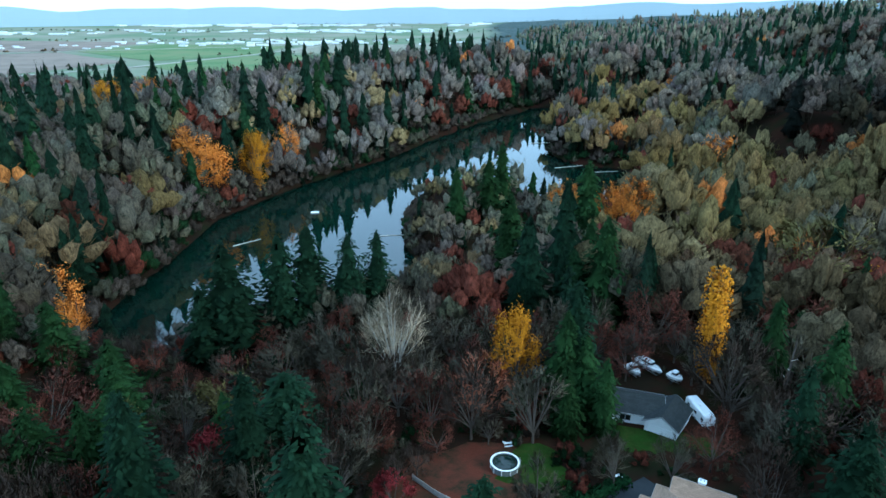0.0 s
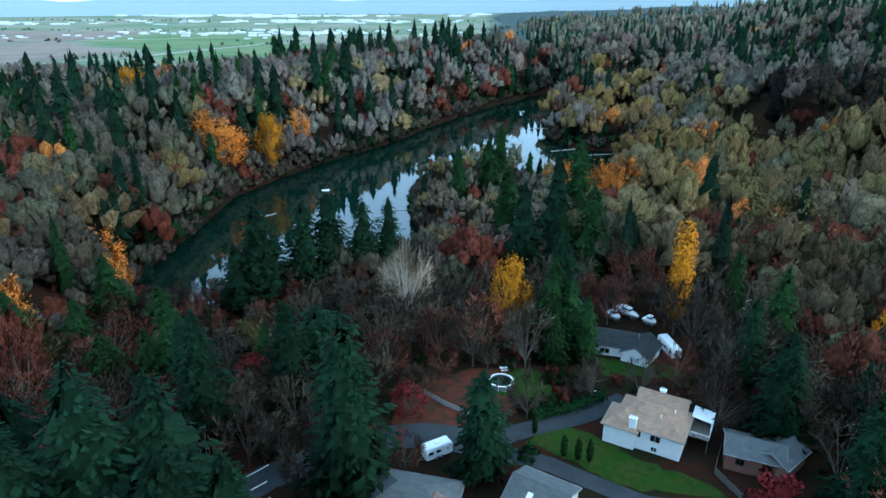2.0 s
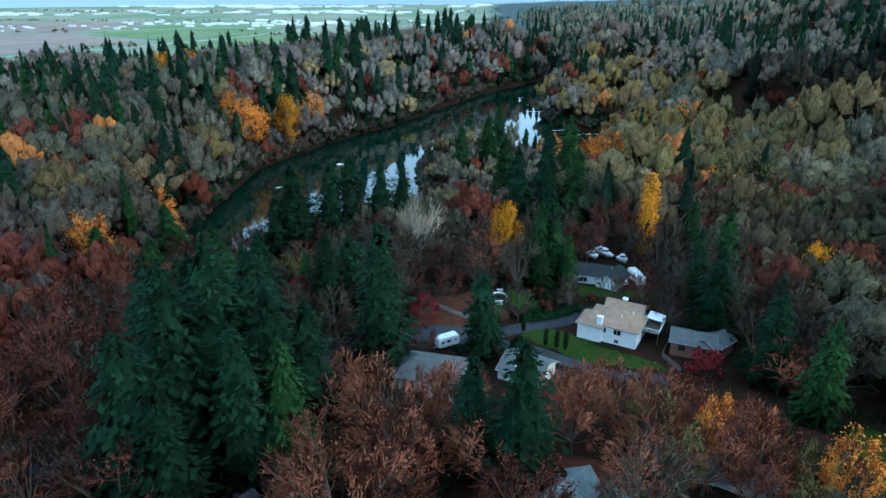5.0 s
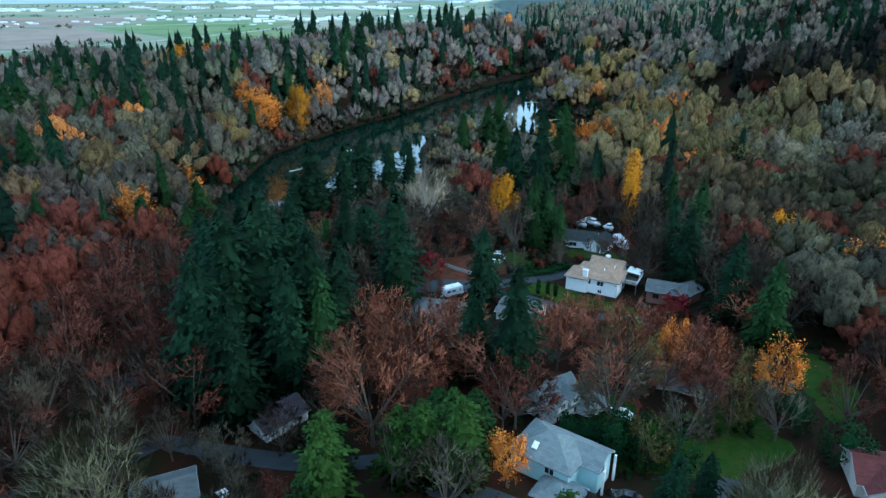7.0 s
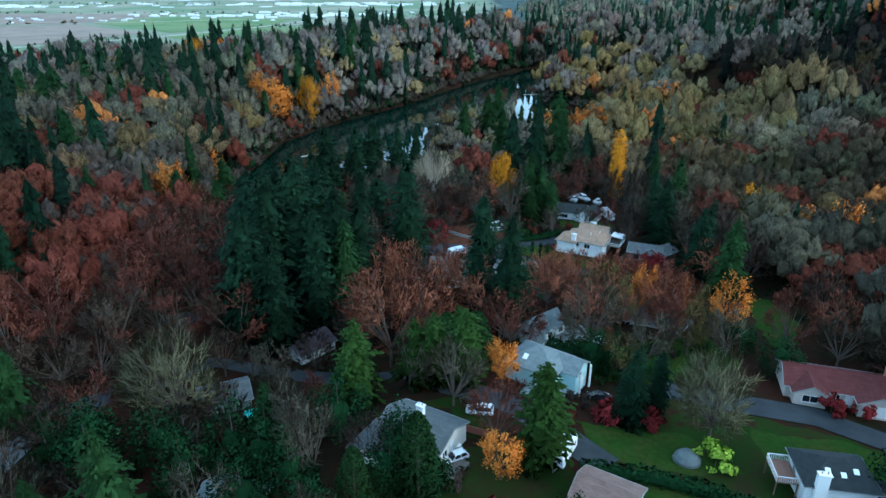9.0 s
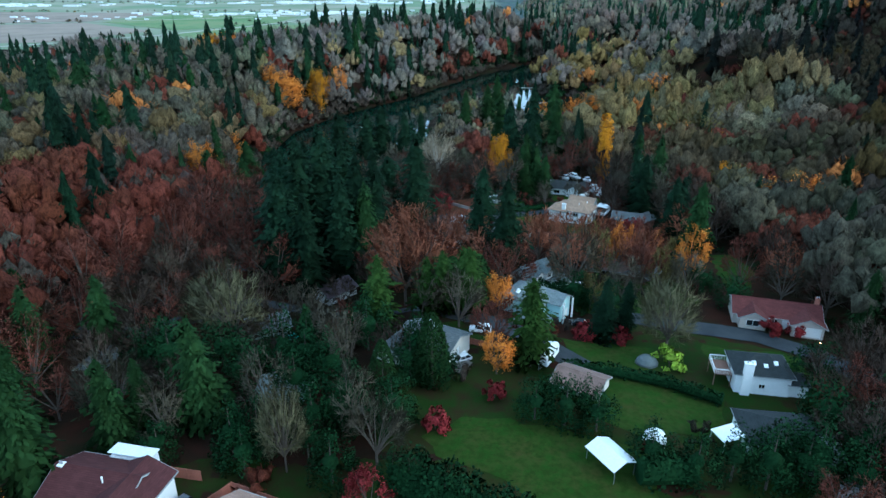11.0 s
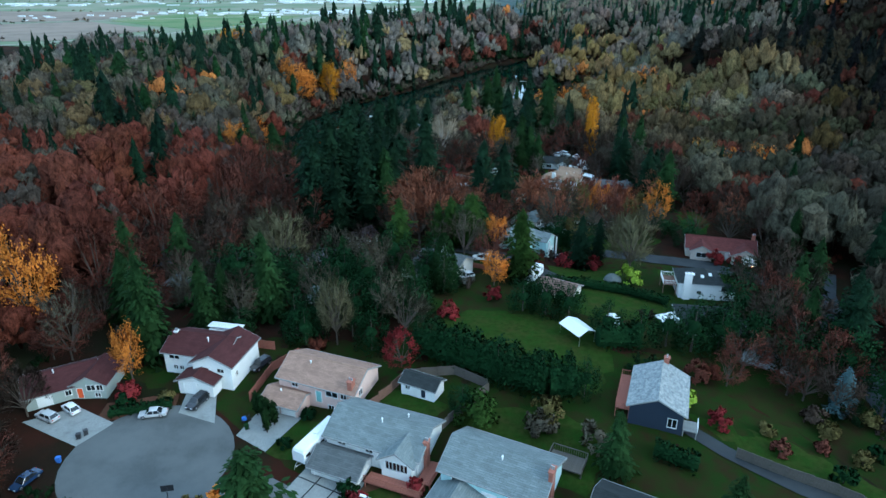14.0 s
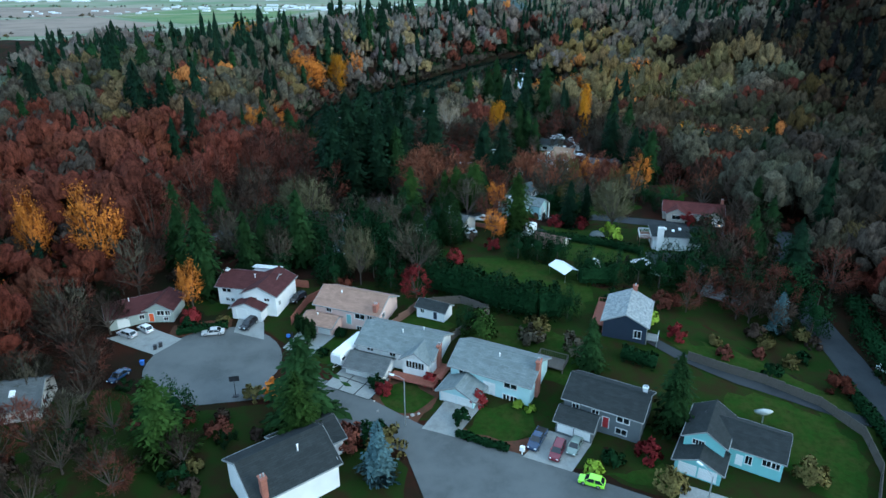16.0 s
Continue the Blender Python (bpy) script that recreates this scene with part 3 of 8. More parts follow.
sheet("lawn_7", [(-20.5, -85.5), (-15, -84), (-11.6, -87.5), (-14.5, -91.5), (-19, -90)], GRASS, 0.09, "round front lawn ringed by mulch", "lawn")
sheet("lawn_8", [(-4.5, -90.5), (2.5, -89.5), (3.5, -95.5), (-1.5, -99), (-7.5, -96)], GRASS, 0.07, "front lawn before the pale blue house", "lawn")
sheet("lawn_9", [(-31.5, -69.5), (-25.5, -72), (-28, -79), (-33.6, -77)], GRASS, 0.07, "strip of front lawn between driveways", "lawn")
sheet("lawn_10", [(14, -16), (30, -19), (34, -28), (20, -28), (15, -22)], GRASS, 0.06, "dim green lawn round a bare tree", "lawn")
sheet("lawn_11", [(24, 68), (30, 61), (38, 56), (40, 53), (28, 54), (18, 61), (12, 64), (17, 69.5)], GRASS, 0.07, "green lawn round the tan-roofed house", "lawn")
sheet("lawn_12", [(30, 87), (45, 86), (46, 91), (40, 93), (31, 95)], GRASS, 0.07, "green lawn before the lakeside house", "lawn")
sheet("lawn_13", [(55, 9), (61, 10), (65, 18), (66, 30), (60, 31), (57, 20)], GRASS, 0.06, "dark green meadow at the wood's edge", "lawn")
sheet("lawn_14", [(40, -17), (53, -20.5), (58, -27), (50, -29), (38, -24)], GRASS, 0.06, "green lawn before the red-roofed house", "lawn")
sheet("lawn_15", [(18, 4), (24, 3), (27, 14), (24, 18), (18, 12)], GRASS, 0.06, "small lawn strewn with leaves", "lawn")
sheet("lawn_16", [(10, -104.5), (19, -103), (21, -108), (14, -106.3)], GRASS, 0.08, "dark green front lawn", "lawn")
sheet("lawn_17", [(8, 78), (17, 74), (20, 80), (18, 86), (13, 87)], GRASS, 0.06, "thin grass beside the pool", "lawn")
sheet("lawn_18", [(20, -2), (33, -5), (46, 0), (44, 14), (30, 10), (22, 6)], GRASS, 0.05, "dim green lawn strewn with fallen leaves", "lawn", keep=False)
sheet("leaf_bed_1", [(-10, 70), (-2, 66.5), (3, 69.5), (13, 73), (12, 86), (4, 88), (-6, 83)], LITTER, 0.05, "yard covered in red fallen leaves", "leaf litter")
sheet("leaf_bed_2", [(17, 16), (26, 10), (28, 16), (20, 24), (12, 27)], LITTER, 0.05, "bank covered in red fallen leaves", "leaf litter", keep=False)
sheet("mulch_bed_1", [(-22, -84), (-15, -82.6), (-10.6, -86.8), (-14, -93.5), (-20.6, -91.6)], MULCH, 0.05, "dark red mulch bed with shrubs", "garden bed")
sheet("mulch_bed_2", [(-8.6, -97), (-7.5, -95), (-2, -98), (4, -96.4), (4.6, -98), (-0.6, -100.9)], MULCH, 0.09, "dark mulch bed along the street", "garden bed")
sheet("mulch_bed_3", [(-60, -67), (-50, -64.5), (-49.5, -69), (-55, -70.5), (-60, -71)], MULCH, 0.06, "mulch bed with low shrubs", "garden bed")

FIELD_GREEN = two_tone("field_green", (0.13, 0.2, 0.09), (0.17, 0.2, 0.1), 0.01, 0.4, 0.6, fine=0.5)
FIELD_BROWN = two_tone("field_brown", (0.21, 0.17, 0.14), (0.25, 0.2, 0.16), 0.012, 0.4, 0.6, fine=0.5)
FIELD_TAN = two_tone("field_tan", (0.28, 0.26, 0.2), (0.24, 0.24, 0.17), 0.012, 0.4, 0.6, fine=0.5)
FIELD_TRACK = two_tone("field_track", (0.36, 0.34, 0.29), (0.3, 0.28, 0.24), 0.02, 0.4, 0.6, fine=0.5)


def field(poly, mat, label, z=-44.4):
    CLEAR.append(poly)
    s = Shape().slab([(x, y, z) for x, y in poly], 0.2)
    return tagged(part("field", s, mat), label, "field", "valley fields", "structure")


field([(-420, 1040), (-640, 980), (-760, 860), (-560, 640), (-380, 760), (-330, 900)], FIELD_GREEN, "pale green farm field in the valley")
field([(-250, 1140), (-430, 1100), (-560, 1220), (-420, 1460), (-180, 1500), (0, 1420), (20, 1180)], FIELD_GREEN, "broad green farm field in the valley")
field([(-700, 1050), (-1100, 1000), (-1300, 1350), (-900, 1560), (-620, 1300)], FIELD_BROWN, "brown ploughed field in the valley")
field([(-1300, 900), (-1000, 700), (-720, 760), (-880, 950), (-1150, 960)], FIELD_TAN, "tan stubble field in the valley")
field([(-580, 1320), (-880, 1600), (-800, 1900), (-420, 1800), (-420, 1500)], FIELD_GREEN, "dull green farm field in the valley")
field([(-920, 1620), (-1500, 1450), (-2000, 1700), (-1500, 2100), (-840, 1980)], FIELD_BROWN, "brown ploughed field in the valley")
field([(-380, 1540), (-380, 1800), (-80, 1880), (280, 1800), (200, 1500)], FIELD_TAN, "tan stubble field in the valley")
field(ribbon([(-900, 820), (-700, 1010), (-560, 1190), (-430, 1480), (-300, 1900)], 14), FIELD_TRACK, "pale farm track across the valley", -44.1)
field(ribbon([(-1500, 1380), (-900, 1590), (-420, 1830), (300, 1840)], 12), FIELD_TRACK, "pale farm track across the valley", -44.0)


# ---- houses ----
def facade(s, reveal, x0, x1, z0, z1, holes, thick=0.16):
    """One wall in the plane y = 0 facing -y, with openings cut through it and their reveals."""
    xs = sorted({x0, x1, *[h[0] for h in holes], *[h[1] for h in holes]})
    zs = sorted({z0, z1, *[h[2] for h in holes], *[h[3] for h in holes]})
    for a, b in zip(xs, xs[1:]):
        for c, d in zip(zs, zs[1:]):
            mx, mz = (a + b) / 2, (c + d) / 2
            if not any(h[0] < mx < h[1] and h[2] < mz < h[3] for h in holes):
                s.add([(a, 0, c), (b, 0, c), (b, 0, d), (a, 0, d)], [(0, 1, 2, 3)], reveal)
    for a, b, c, d in [h[:4] for h in holes]:
        v = [(a, 0, c), (b, 0, c), (b, 0, d), (a, 0, d), (a, thick, c), (b, thick, c), (b, thick, d), (a, thick, d)]
        s.add(v, [(0, 4, 5, 1), (1, 5, 6, 2), (2, 6, 7, 3), (3, 7, 4, 0)], reveal)


def opening(root, kind, m, a, b, c, d, trim, door_mat=None):
    """Fills one opening: a window, a door or a garage door."""
    if kind == "window":
        w = part("window", Shape().box(a, b, 0.1, 0.13, c, d), GLASS, root, at=m)
        f, t = Shape(), 0.1
        f.box(a - t, b + t, -0.05, 0.1, d, d + t).box(a - t, b + t, -0.07, 0.1, c - t, c).box(a - t, a, -0.05, 0.1, c, d).box(b, b + t, -0.05, 0.1, c, d)
        f.box((a + b) / 2 - 0.04, (a + b) / 2 + 0.04, 0.02, 0.1, c, d)
        part("frame", f, trim, w)
    elif kind == "door":
        w = part("door", Shape().box(a, b, 0.06, 0.12, c, d).box(a + 0.15, b - 0.15, 0.03, 0.06, c + 0.2, c + 0.9).box(a + 0.15, b - 0.15, 0.03, 0.06, c + 1.1, d - 0.2), door_mat or trim, root, at=m)
        part("frame", Shape().box(a - 0.1, a, -0.04, 0.1, c, d + 0.1).box(b, b + 0.1, -0.04, 0.1, c, d + 0.1).box(a, b, -0.04, 0.1, d, d + 0.1), trim, w)
        part("handle", Shape().tube((b - 0.12, 0.06, c + 1.0), (b - 0.12, -0.02, c + 1.0), 0.03, 0.03), STEEL, w)
    else:
        s, n = Shape(), 4
        for i in range(n):
            s.box(a, b, 0.08, 0.13, c + (d - c) * i / n + 0.01, c + (d - c) * (i + 1) / n - 0.01)
        for i in range(n):
            for j in range(4):
                x0, x1 = a + (b - a) * j / 4 + 0.08, a + (b - a) * (j + 1) / 4 - 0.08
                s.box(x0, x1, 0.06, 0.08, c + (d - c) * i / n + 0.1, c + (d - c) * (i + 1) / n - 0.1)
        w = part("garage_door", s, WHITE, root, at=m)
        part("frame", Shape().box(a - 0.12, a, -0.04, 0.1, c, d + 0.12).box(b, b + 0.12, -0.04, 0.1, c, d + 0.12).box(a, b, -0.04, 0.1, d, d + 0.12), trim, w)


def gable_roof(length, width, base, rise, over, ends=0.4, thick=0.16):
    """Two slopes that meet in a ridge along x, as one thick shell."""
    k = rise / (width / 2)
    y1, z1 = width / 2 + over, base - k * over
    x1 = length / 2 + ends
    top, s = base + rise, Shape()
    v = []
    for x in (-x1, x1):
        v += [(x, -y1, z1), (x, 0, top), (x, y1, z1), (x, y1, z1 + thick), (x, 0, top + thick), (x, -y1, z1 + thick)]
    f = [(0, 1, 4, 5), (1, 2, 3, 4), (6, 11, 10, 7), (7, 10, 9, 8), (5, 4, 10, 11), (4, 3, 9, 10), (0, 5, 11, 6), (3, 2, 8, 9), (0, 6, 7, 1), (1, 7, 8, 2)]
    return s.add(v, f)


def hip_roof(length, width, base, rise, over, thick=0.16):
    k = rise / (width / 2)
    x1, y1, z1 = length / 2 + over, width / 2 + over, base - k * over
    r = max(length / 2 - width / 2, 0.02)
    v = [(-x1, -y1, z1), (x1, -y1, z1), (x1, y1, z1), (-x1, y1, z1), (-x1, -y1, z1 + thick), (x1, -y1, z1 + thick), (x1, y1, z1 + thick), (-x1, y1, z1 + thick),
         (-r, 0, base + rise + thick), (r, 0, base + rise + thick)]
    return Shape().add(v, [(0, 3, 2, 1), (0, 1, 5, 4), (1, 2, 6, 5), (2, 3, 7, 6), (3, 0, 4, 7), (4, 5, 9, 8), (5, 6, 9), (6, 7, 8, 9), (7, 4, 8)])


def block(root, cx, cy, length, width, base, height, rise, wall, roof, trim, turn=0, shape="gable", over=0.5, front=(), right=(), back=(), left=(), door_mat=None, z0=-1.2, ridge_cap=True):
    """One body of a house with its own roof. front and so on: openings (kind, x0, x1, z0, z1) on that wall, counted from its middle."""
    at = Matrix.Translation((cx, cy, base)) @ pose(0, 0, 0, 0, 0, turn)
    s = Shape()
    sides = {"front": (pose(0, -width / 2, 0), length, front), "right": (pose(length / 2, 0, 0, 0, 0, 90), width, right),
             "back": (pose(0, width / 2, 0, 0, 0, 180), length, back), "left": (pose(-length / 2, 0, 0, 0, 0, -90), width, left)}
    for m, span, holes in sides.values():
        facade(s, m, -span / 2, span / 2, z0, height, [(h[1], h[2], h[3], h[4]) for h in holes])
    if shape == "gable":
        for x, flip in ((-length / 2, 1), (length / 2, 0)):
            tri = [(x, -width / 2, height), (x, width / 2, height), (x, 0, height + rise)]
            s.add(tri if not flip else [tri[1], tri[0], tri[2]], [(0, 1, 2)])
    part("wall", s, wall, root, at=at)
    core = Shape().box(-length / 2 + 0.4, length / 2 - 0.4, -width / 2 + 0.4, width / 2 - 0.4, 0.02, height - 0.05)
    part("interior", core, DARK_METAL, root, at=at)
    for m, span, holes in sides.values():
        for h in holes:
            opening(root, h[0], at @ m, h[1], h[2], h[3], h[4], trim, door_mat)
    if shape == "gable":
        r = part("roof", gable_roof(length, width, height, rise, over), roof, root, uv=True, at=at)
        k = rise / (width / 2)
        for x in (-length / 2 - 0.43, length / 2 + 0.43):
            t = Shape()
            for sy in (-1, 1):
                a, b = Vector((x, 0, height + rise)), Vector((x, sy * (width / 2 + over), height - k * over))
                t.add([(x - 0.03, a.y, a.z - 0.1), (x + 0.03, a.y, a.z - 0.1), (x + 0.03, b.y, b.z - 0.1), (x - 0.03, b.y, b.z - 0.1),
                       (x - 0.03, a.y, a.z + 0.15), (x + 0.03, a.y, a.z + 0.15), (x + 0.03, b.y, b.z + 0.15), (x - 0.03, b.y, b.z + 0.15)],
                      [(0, 1, 2, 3), (7, 6, 5, 4), (0, 4, 5, 1), (1, 5, 6, 2), (2, 6, 7, 3), (3, 7, 4, 0)])
            part("bargeboard", t, EAVES, r)
        ey, ez, ex = width / 2 + over + 0.08, height - k * over, length / 2 + 0.4
        part("gutter", Shape().box(-ex, ex, -ey - 0.05, -ey + 0.07, ez - 0.02, ez + 0.12), EAVES, r)
        part("gutter", Shape().box(-ex, ex, ey - 0.07, ey + 0.05, ez - 0.02, ez + 0.12), EAVES, r)
        if ridge_cap:
            part("ridge_cap", Shape().add([(x, y, height + rise + z) for x in (-ex, ex) for y, z in ((-0.22, 0.12), (0, 0.235), (0.22, 0.12))], [(0, 1, 4, 3), (1, 2, 5, 4), (0, 2, 1), (3, 4, 5)]), roof, r, uv=True)
    else:
        r = part("roof", hip_roof(length, width, height, rise, over), roof, root, uv=True, at=at)
        k = rise / (width / 2)
        ex, ey, ez = length / 2 + over + 0.05, width / 2 + over + 0.05, height - k * over
        g = Shape()
        g.box(-ex, ex, -ey, -ey + 0.08, ez - 0.02, ez + 0.13).box(-ex, ex, ey - 0.08, ey, ez - 0.02, ez + 0.13)
        g.box(-ex, -ex + 0.08, -ey + 0.08, ey - 0.08, ez - 0.02, ez + 0.13).box(ex - 0.08, ex, -ey + 0.08, ey - 0.08, ez - 0.02, ez + 0.13)
        part("gutter", g, EAVES, r)
    return r


def chimney(root, x, y, z0, z1, w=0.9, d=0.7, mat=None):
    c = part("chimney", Shape().box(x - w / 2, x + w / 2, y - d / 2, y + d / 2, z0, z1).box(x - w / 2 - 0.1, x + w / 2 + 0.1, y - d / 2 - 0.1, y + d / 2 + 0.1, z1, z1 + 0.15), mat or WHITE, root)
    part("flue", Shape().tube((x - w / 4, y, z1 + 0.15), (x - w / 4, y, z1 + 0.6), 0.13, 0.11, 8).tube((x + w / 4, y, z1 + 0.15), (x + w / 4, y, z1 + 0.6), 0.13, 0.11, 8), STEEL, c)


def roof_vent(root, x, y, z):
    part("roof_vent", Shape().tube((x, y, z - 0.5), (x, y, z + 0.35), 0.09, 0.09, 8).tube((x, y, z + 0.35), (x, y, z + 0.5), 0.16, 0.12, 8), WHITE, root)


def skylight(root, m, w=0.9, h=1.3):
    f = part("skylight", Shape().box(-w / 2, w / 2, -h / 2, h / 2, -0.1, 0.14), WHITE, root, at=m)
    part("pane", Shape().box(-w / 2 + 0.08, w / 2 - 0.08, -h / 2 + 0.08, h / 2 - 0.08, 0.14, 0.16), HEADLIGHT, f)


def deck(root, x0, x1, y0, y1, z, mat, rail_mat, ground=-1.0, rails="fblr"):
    n = max(3, int((y1 - y0) / 0.42))
    d = part("deck", Shape().box(x0 + 0.05, x1 - 0.05, y0 + 0.05, y1 - 0.05, z - 0.22, z - 0.065), mat, root)
    plank = Shape().box(x0, x1, 0.012, (y1 - y0) / n - 0.012, z - 0.06, z).mesh("plank", mat)
    for i in range(n):
        b = new("plank", plank)
        b.parent, b.location = d, (0, y0 + (y1 - y0) * i / n, 0)
    for x in (x0 + 0.1, x1 - 0.1):
        for y in (y0 + 0.1, y1 - 0.1):
            part("post", Shape().box(x - 0.08, x + 0.08, y - 0.08, y + 0.08, ground, z - 0.06), mat, d)
    r = Shape()
    for key, (a, b) in {"f": ((x0, y0), (x1, y0)), "b": ((x0, y1), (x1, y1)), "l": ((x0, y0), (x0, y1)), "r": ((x1, y0), (x1, y1))}.items():
        if key in rails:
            r.box(min(a[0], b[0]) - 0.04, max(a[0], b[0]) + 0.04, min(a[1], b[1]) - 0.04, max(a[1], b[1]) + 0.04, z + 0.95, z + 1.03)
            k = max(2, int(math.dist(a, b) / 0.3))
            for i in range(k + 1):
                x, y = a[0] + (b[0] - a[0]) * i / k, a[1] + (b[1] - a[1]) * i / k
                r.box(x - 0.025, x + 0.025, y - 0.025, y + 0.025, z, z + 0.95)
    if r.v:
        part("railing", r, rail_mat, d)
    return d


def siding(name, colour):
    return material(name, colour, 0.7, 0, 0.3, 0.6, 0.1, 8, 0.1)


HOUSE_SPOTS = []


def house(x, y, z, yaw, label, r=9):
    HOUSE_SPOTS.append((x, y, r))
    return thing("house", pose(x, y, z, 0, 0, yaw), label, "house", "houses of the neighbourhood")


W = "window"
SLATE = shingle_material("blue_grey_shingles", (0.16, 0.185, 0.187))
CHARCOAL = shingle_material("charcoal_shingles", (0.028, 0.032, 0.033))
GREY_SHINGLE = shingle_material("grey_shingles", (0.1, 0.108, 0.11))
MAROON = shingle_material("maroon_shingles", (0.062, 0.022, 0.022))
TAN = shingle_material("tan_shingles", (0.27, 0.185, 0.13))
PINK_TAN = shingle_material("pink_tan_shingles", (0.29, 0.185, 0.14))
MOSSY = shingle_material("weathered_shakes", (0.2, 0.22, 0.23), worn=(0.33, 0.34, 0.33))
RED_SHINGLE = shingle_material("red_shingles", (0.085, 0.026, 0.024))
BROWN_SHINGLE = shingle_material("brown_shingles", (0.18, 0.12, 0.1))
PLUM = shingle_material("dark_plum_shingles", (0.085, 0.065, 0.075))
S_WHITE, S_PINK, S_PALE = siding("white_siding", (0.74, 0.75, 0.74)), siding("pink_siding", (0.68, 0.5, 0.44)), siding("pale_blue_siding", (0.46, 0.65, 0.66))
S_GREY, S_TEAL, S_NAVY = siding("grey_siding", (0.11, 0.125, 0.135)), siding("teal_siding", (0.24, 0.5, 0.5)), siding("navy_siding", (0.02, 0.03, 0.05))
S_SAGE, S_BEIGE, S_BROWN = siding("sage_siding", (0.34, 0.39, 0.36)), siding("beige_siding", (0.48, 0.43, 0.38)), siding("brown_siding", (0.2, 0.1, 0.075))
S_CREAM = siding("cream_siding", (0.66, 0.62, 0.55))

# pink split-level
h = house(-26.6, -63.6, 1.0, -21.5, "pink split-level house with tan shingle roof and low garage")
block(h, 0, 0, 14, 8.4, 0, 4.9, 2.0, S_PINK, PINK_TAN, WHITE, front=[(W, 1.9, 4.0, 3.2, 4.4), (W, -4.5, -3.4, 3.5, 4.3), (W, 4.6, 5.6, 3.3, 4.4), (W, 2.2, 3.2, 0.7, 1.5), (W, 4.2, 5.4, 0.7, 1.5), ("door", 0.0, 1.0, 1.6, 3.7)],
      right=[(W, -2.5, -1.5, 3.2, 4.3)], door_mat=S_TEAL)
block(h, -4.6, -5.6, 6.6, 4.6, 0, 2.5, 1.0, S_PINK, PINK_TAN, WHITE, front=[("garage", -2.8, -0.2, 0.05, 2.2), ("garage", 0.3, 2.8, 0.05, 2.2)])
chimney(h, 6.2, -3.4, 0, 6.6, 0.8, 1.2, BRICK)
roof_vent(h, -2.5, -1.2, 6.5)
roof_vent(h, -5.4, -6.0, 3.4)
# white house with blue-grey roof, deck all round
h = house(-16.8, -76.4, 0.6, -22, "white split-level house with blue-grey roof and red deck")
block(h, 0, 0, 14, 8.4, 0, 4.5, 2.0, S_WHITE, SLATE, WHITE, front=[(W, -0.9, 0.2, 3.2, 4.2), (W, -5.2, -4.0, 3.3, 4.1), ("door", 1.0, 2.0, 1.6, 3.7)], right=[(W, -2.2, -0.2, 1.4, 3.4)])
block(h, 4.4, -3.2, 4.6, 4.4, 0, 4.4, 1.4, S_WHITE, SLATE, WHITE, turn=90, right=[], left=[(W, -1.6, -0.6, 2.7, 4.0), (W, -0.5, 0.5, 2.7, 4.0), (W, 0.6, 1.6, 2.7, 4.0)])
block(h, -3.6, -5.9, 7.0, 5.0, 0, 2.4, 1.2, S_WHITE, GREY_SHINGLE, WHITE, front=[("garage", -2.9, 1.6, 0.05, 2.1)])
deck(h, 0.6, 8.6, -7.6, -5.6, 1.5, CEDAR_WOOD, CEDAR_WOOD, -0.8, "fr")
deck(h, 7.15, 9.2, -5.4, 5.0, 1.8, CEDAR_WOOD, CEDAR_WOOD, -0.8, "rb")
chimney(h, 7.3, -2.0, 0, 5.8, 0.5, 1.0, BRICK)
roof_vent(h, 0.2, -1.0, 6.4)
roof_vent(h, 3.0, 1.6, 6.0)
# pale blue house
h = house(-1.3, -83.8, 0.6, -26.5, "pale blue two-storey house with blue-grey roof and double garage")
block(h, 0, 0, 13, 8.2, 0, 4.6, 2.0, S_PALE, SLATE, WHITE, front=[(W, 2.4, 4.4, 3.1, 4.3), (W, -5.0, -3.8, 3.2, 4.1), (W, 2.3, 3.3, 0.8, 1.8), (W, 3.5, 4.5, 0.8, 1.8), ("door", 0.1, 0.9, 0.9, 3.1), ("door", -0.9, -0.1, 0.9, 3.1)],
      right=[(W, -2.0, -1.0, 3.0, 4.2)])
block(h, -3.6, -5.4, 5.6, 5.6, 0, 2.5, 1.3, S_PALE, SLATE, WHITE, turn=90, left=[("garage", -2.5, -0.15, 0.05, 2.15), ("garage", 0.15, 2.5, 0.05, 2.15)])
chimney(h, 6.7, -1.2, 0, 7.2, 0.5, 1.3, BRICK)
deck(h, 4.4, 9.0, 4.2, 7.2, 3.0, GREY_WOOD, GREY_WOOD, -0.8, "blr")
roof_vent(h, 0.4, -1.1, 6.3)
# grey house
h = house(13.8, -93.3, 1.6, -29, "grey two-storey house with charcoal roof and red front door")
block(h, 0, 0, 13, 8.4, 0, 4.9, 2.2, S_GREY, CHARCOAL, WHITE, front=[(W, 2.6, 4.6, 3.2, 4.4), (W, -1.6, -0.5, 3.3, 4.1), (W, -5.0, -3.9, 3.3, 4.1), (W, 2.6, 4.4, 0.8, 1.9), ("door", 0.3, 1.3, 1.2, 3.3)], door_mat=RED_DOOR)
block(h, -3.5, -5.3, 6.2, 4.6, 0, 2.5, 1.2, S_GREY, CHARCOAL, WHITE, front=[("garage", -2.7, -0.2, 0.05, 2.15), ("garage", 0.2, 2.7, 0.05, 2.15)])
chimney(h, 5.6, 1.0, 4, 7.6, 0.7, 0.7)
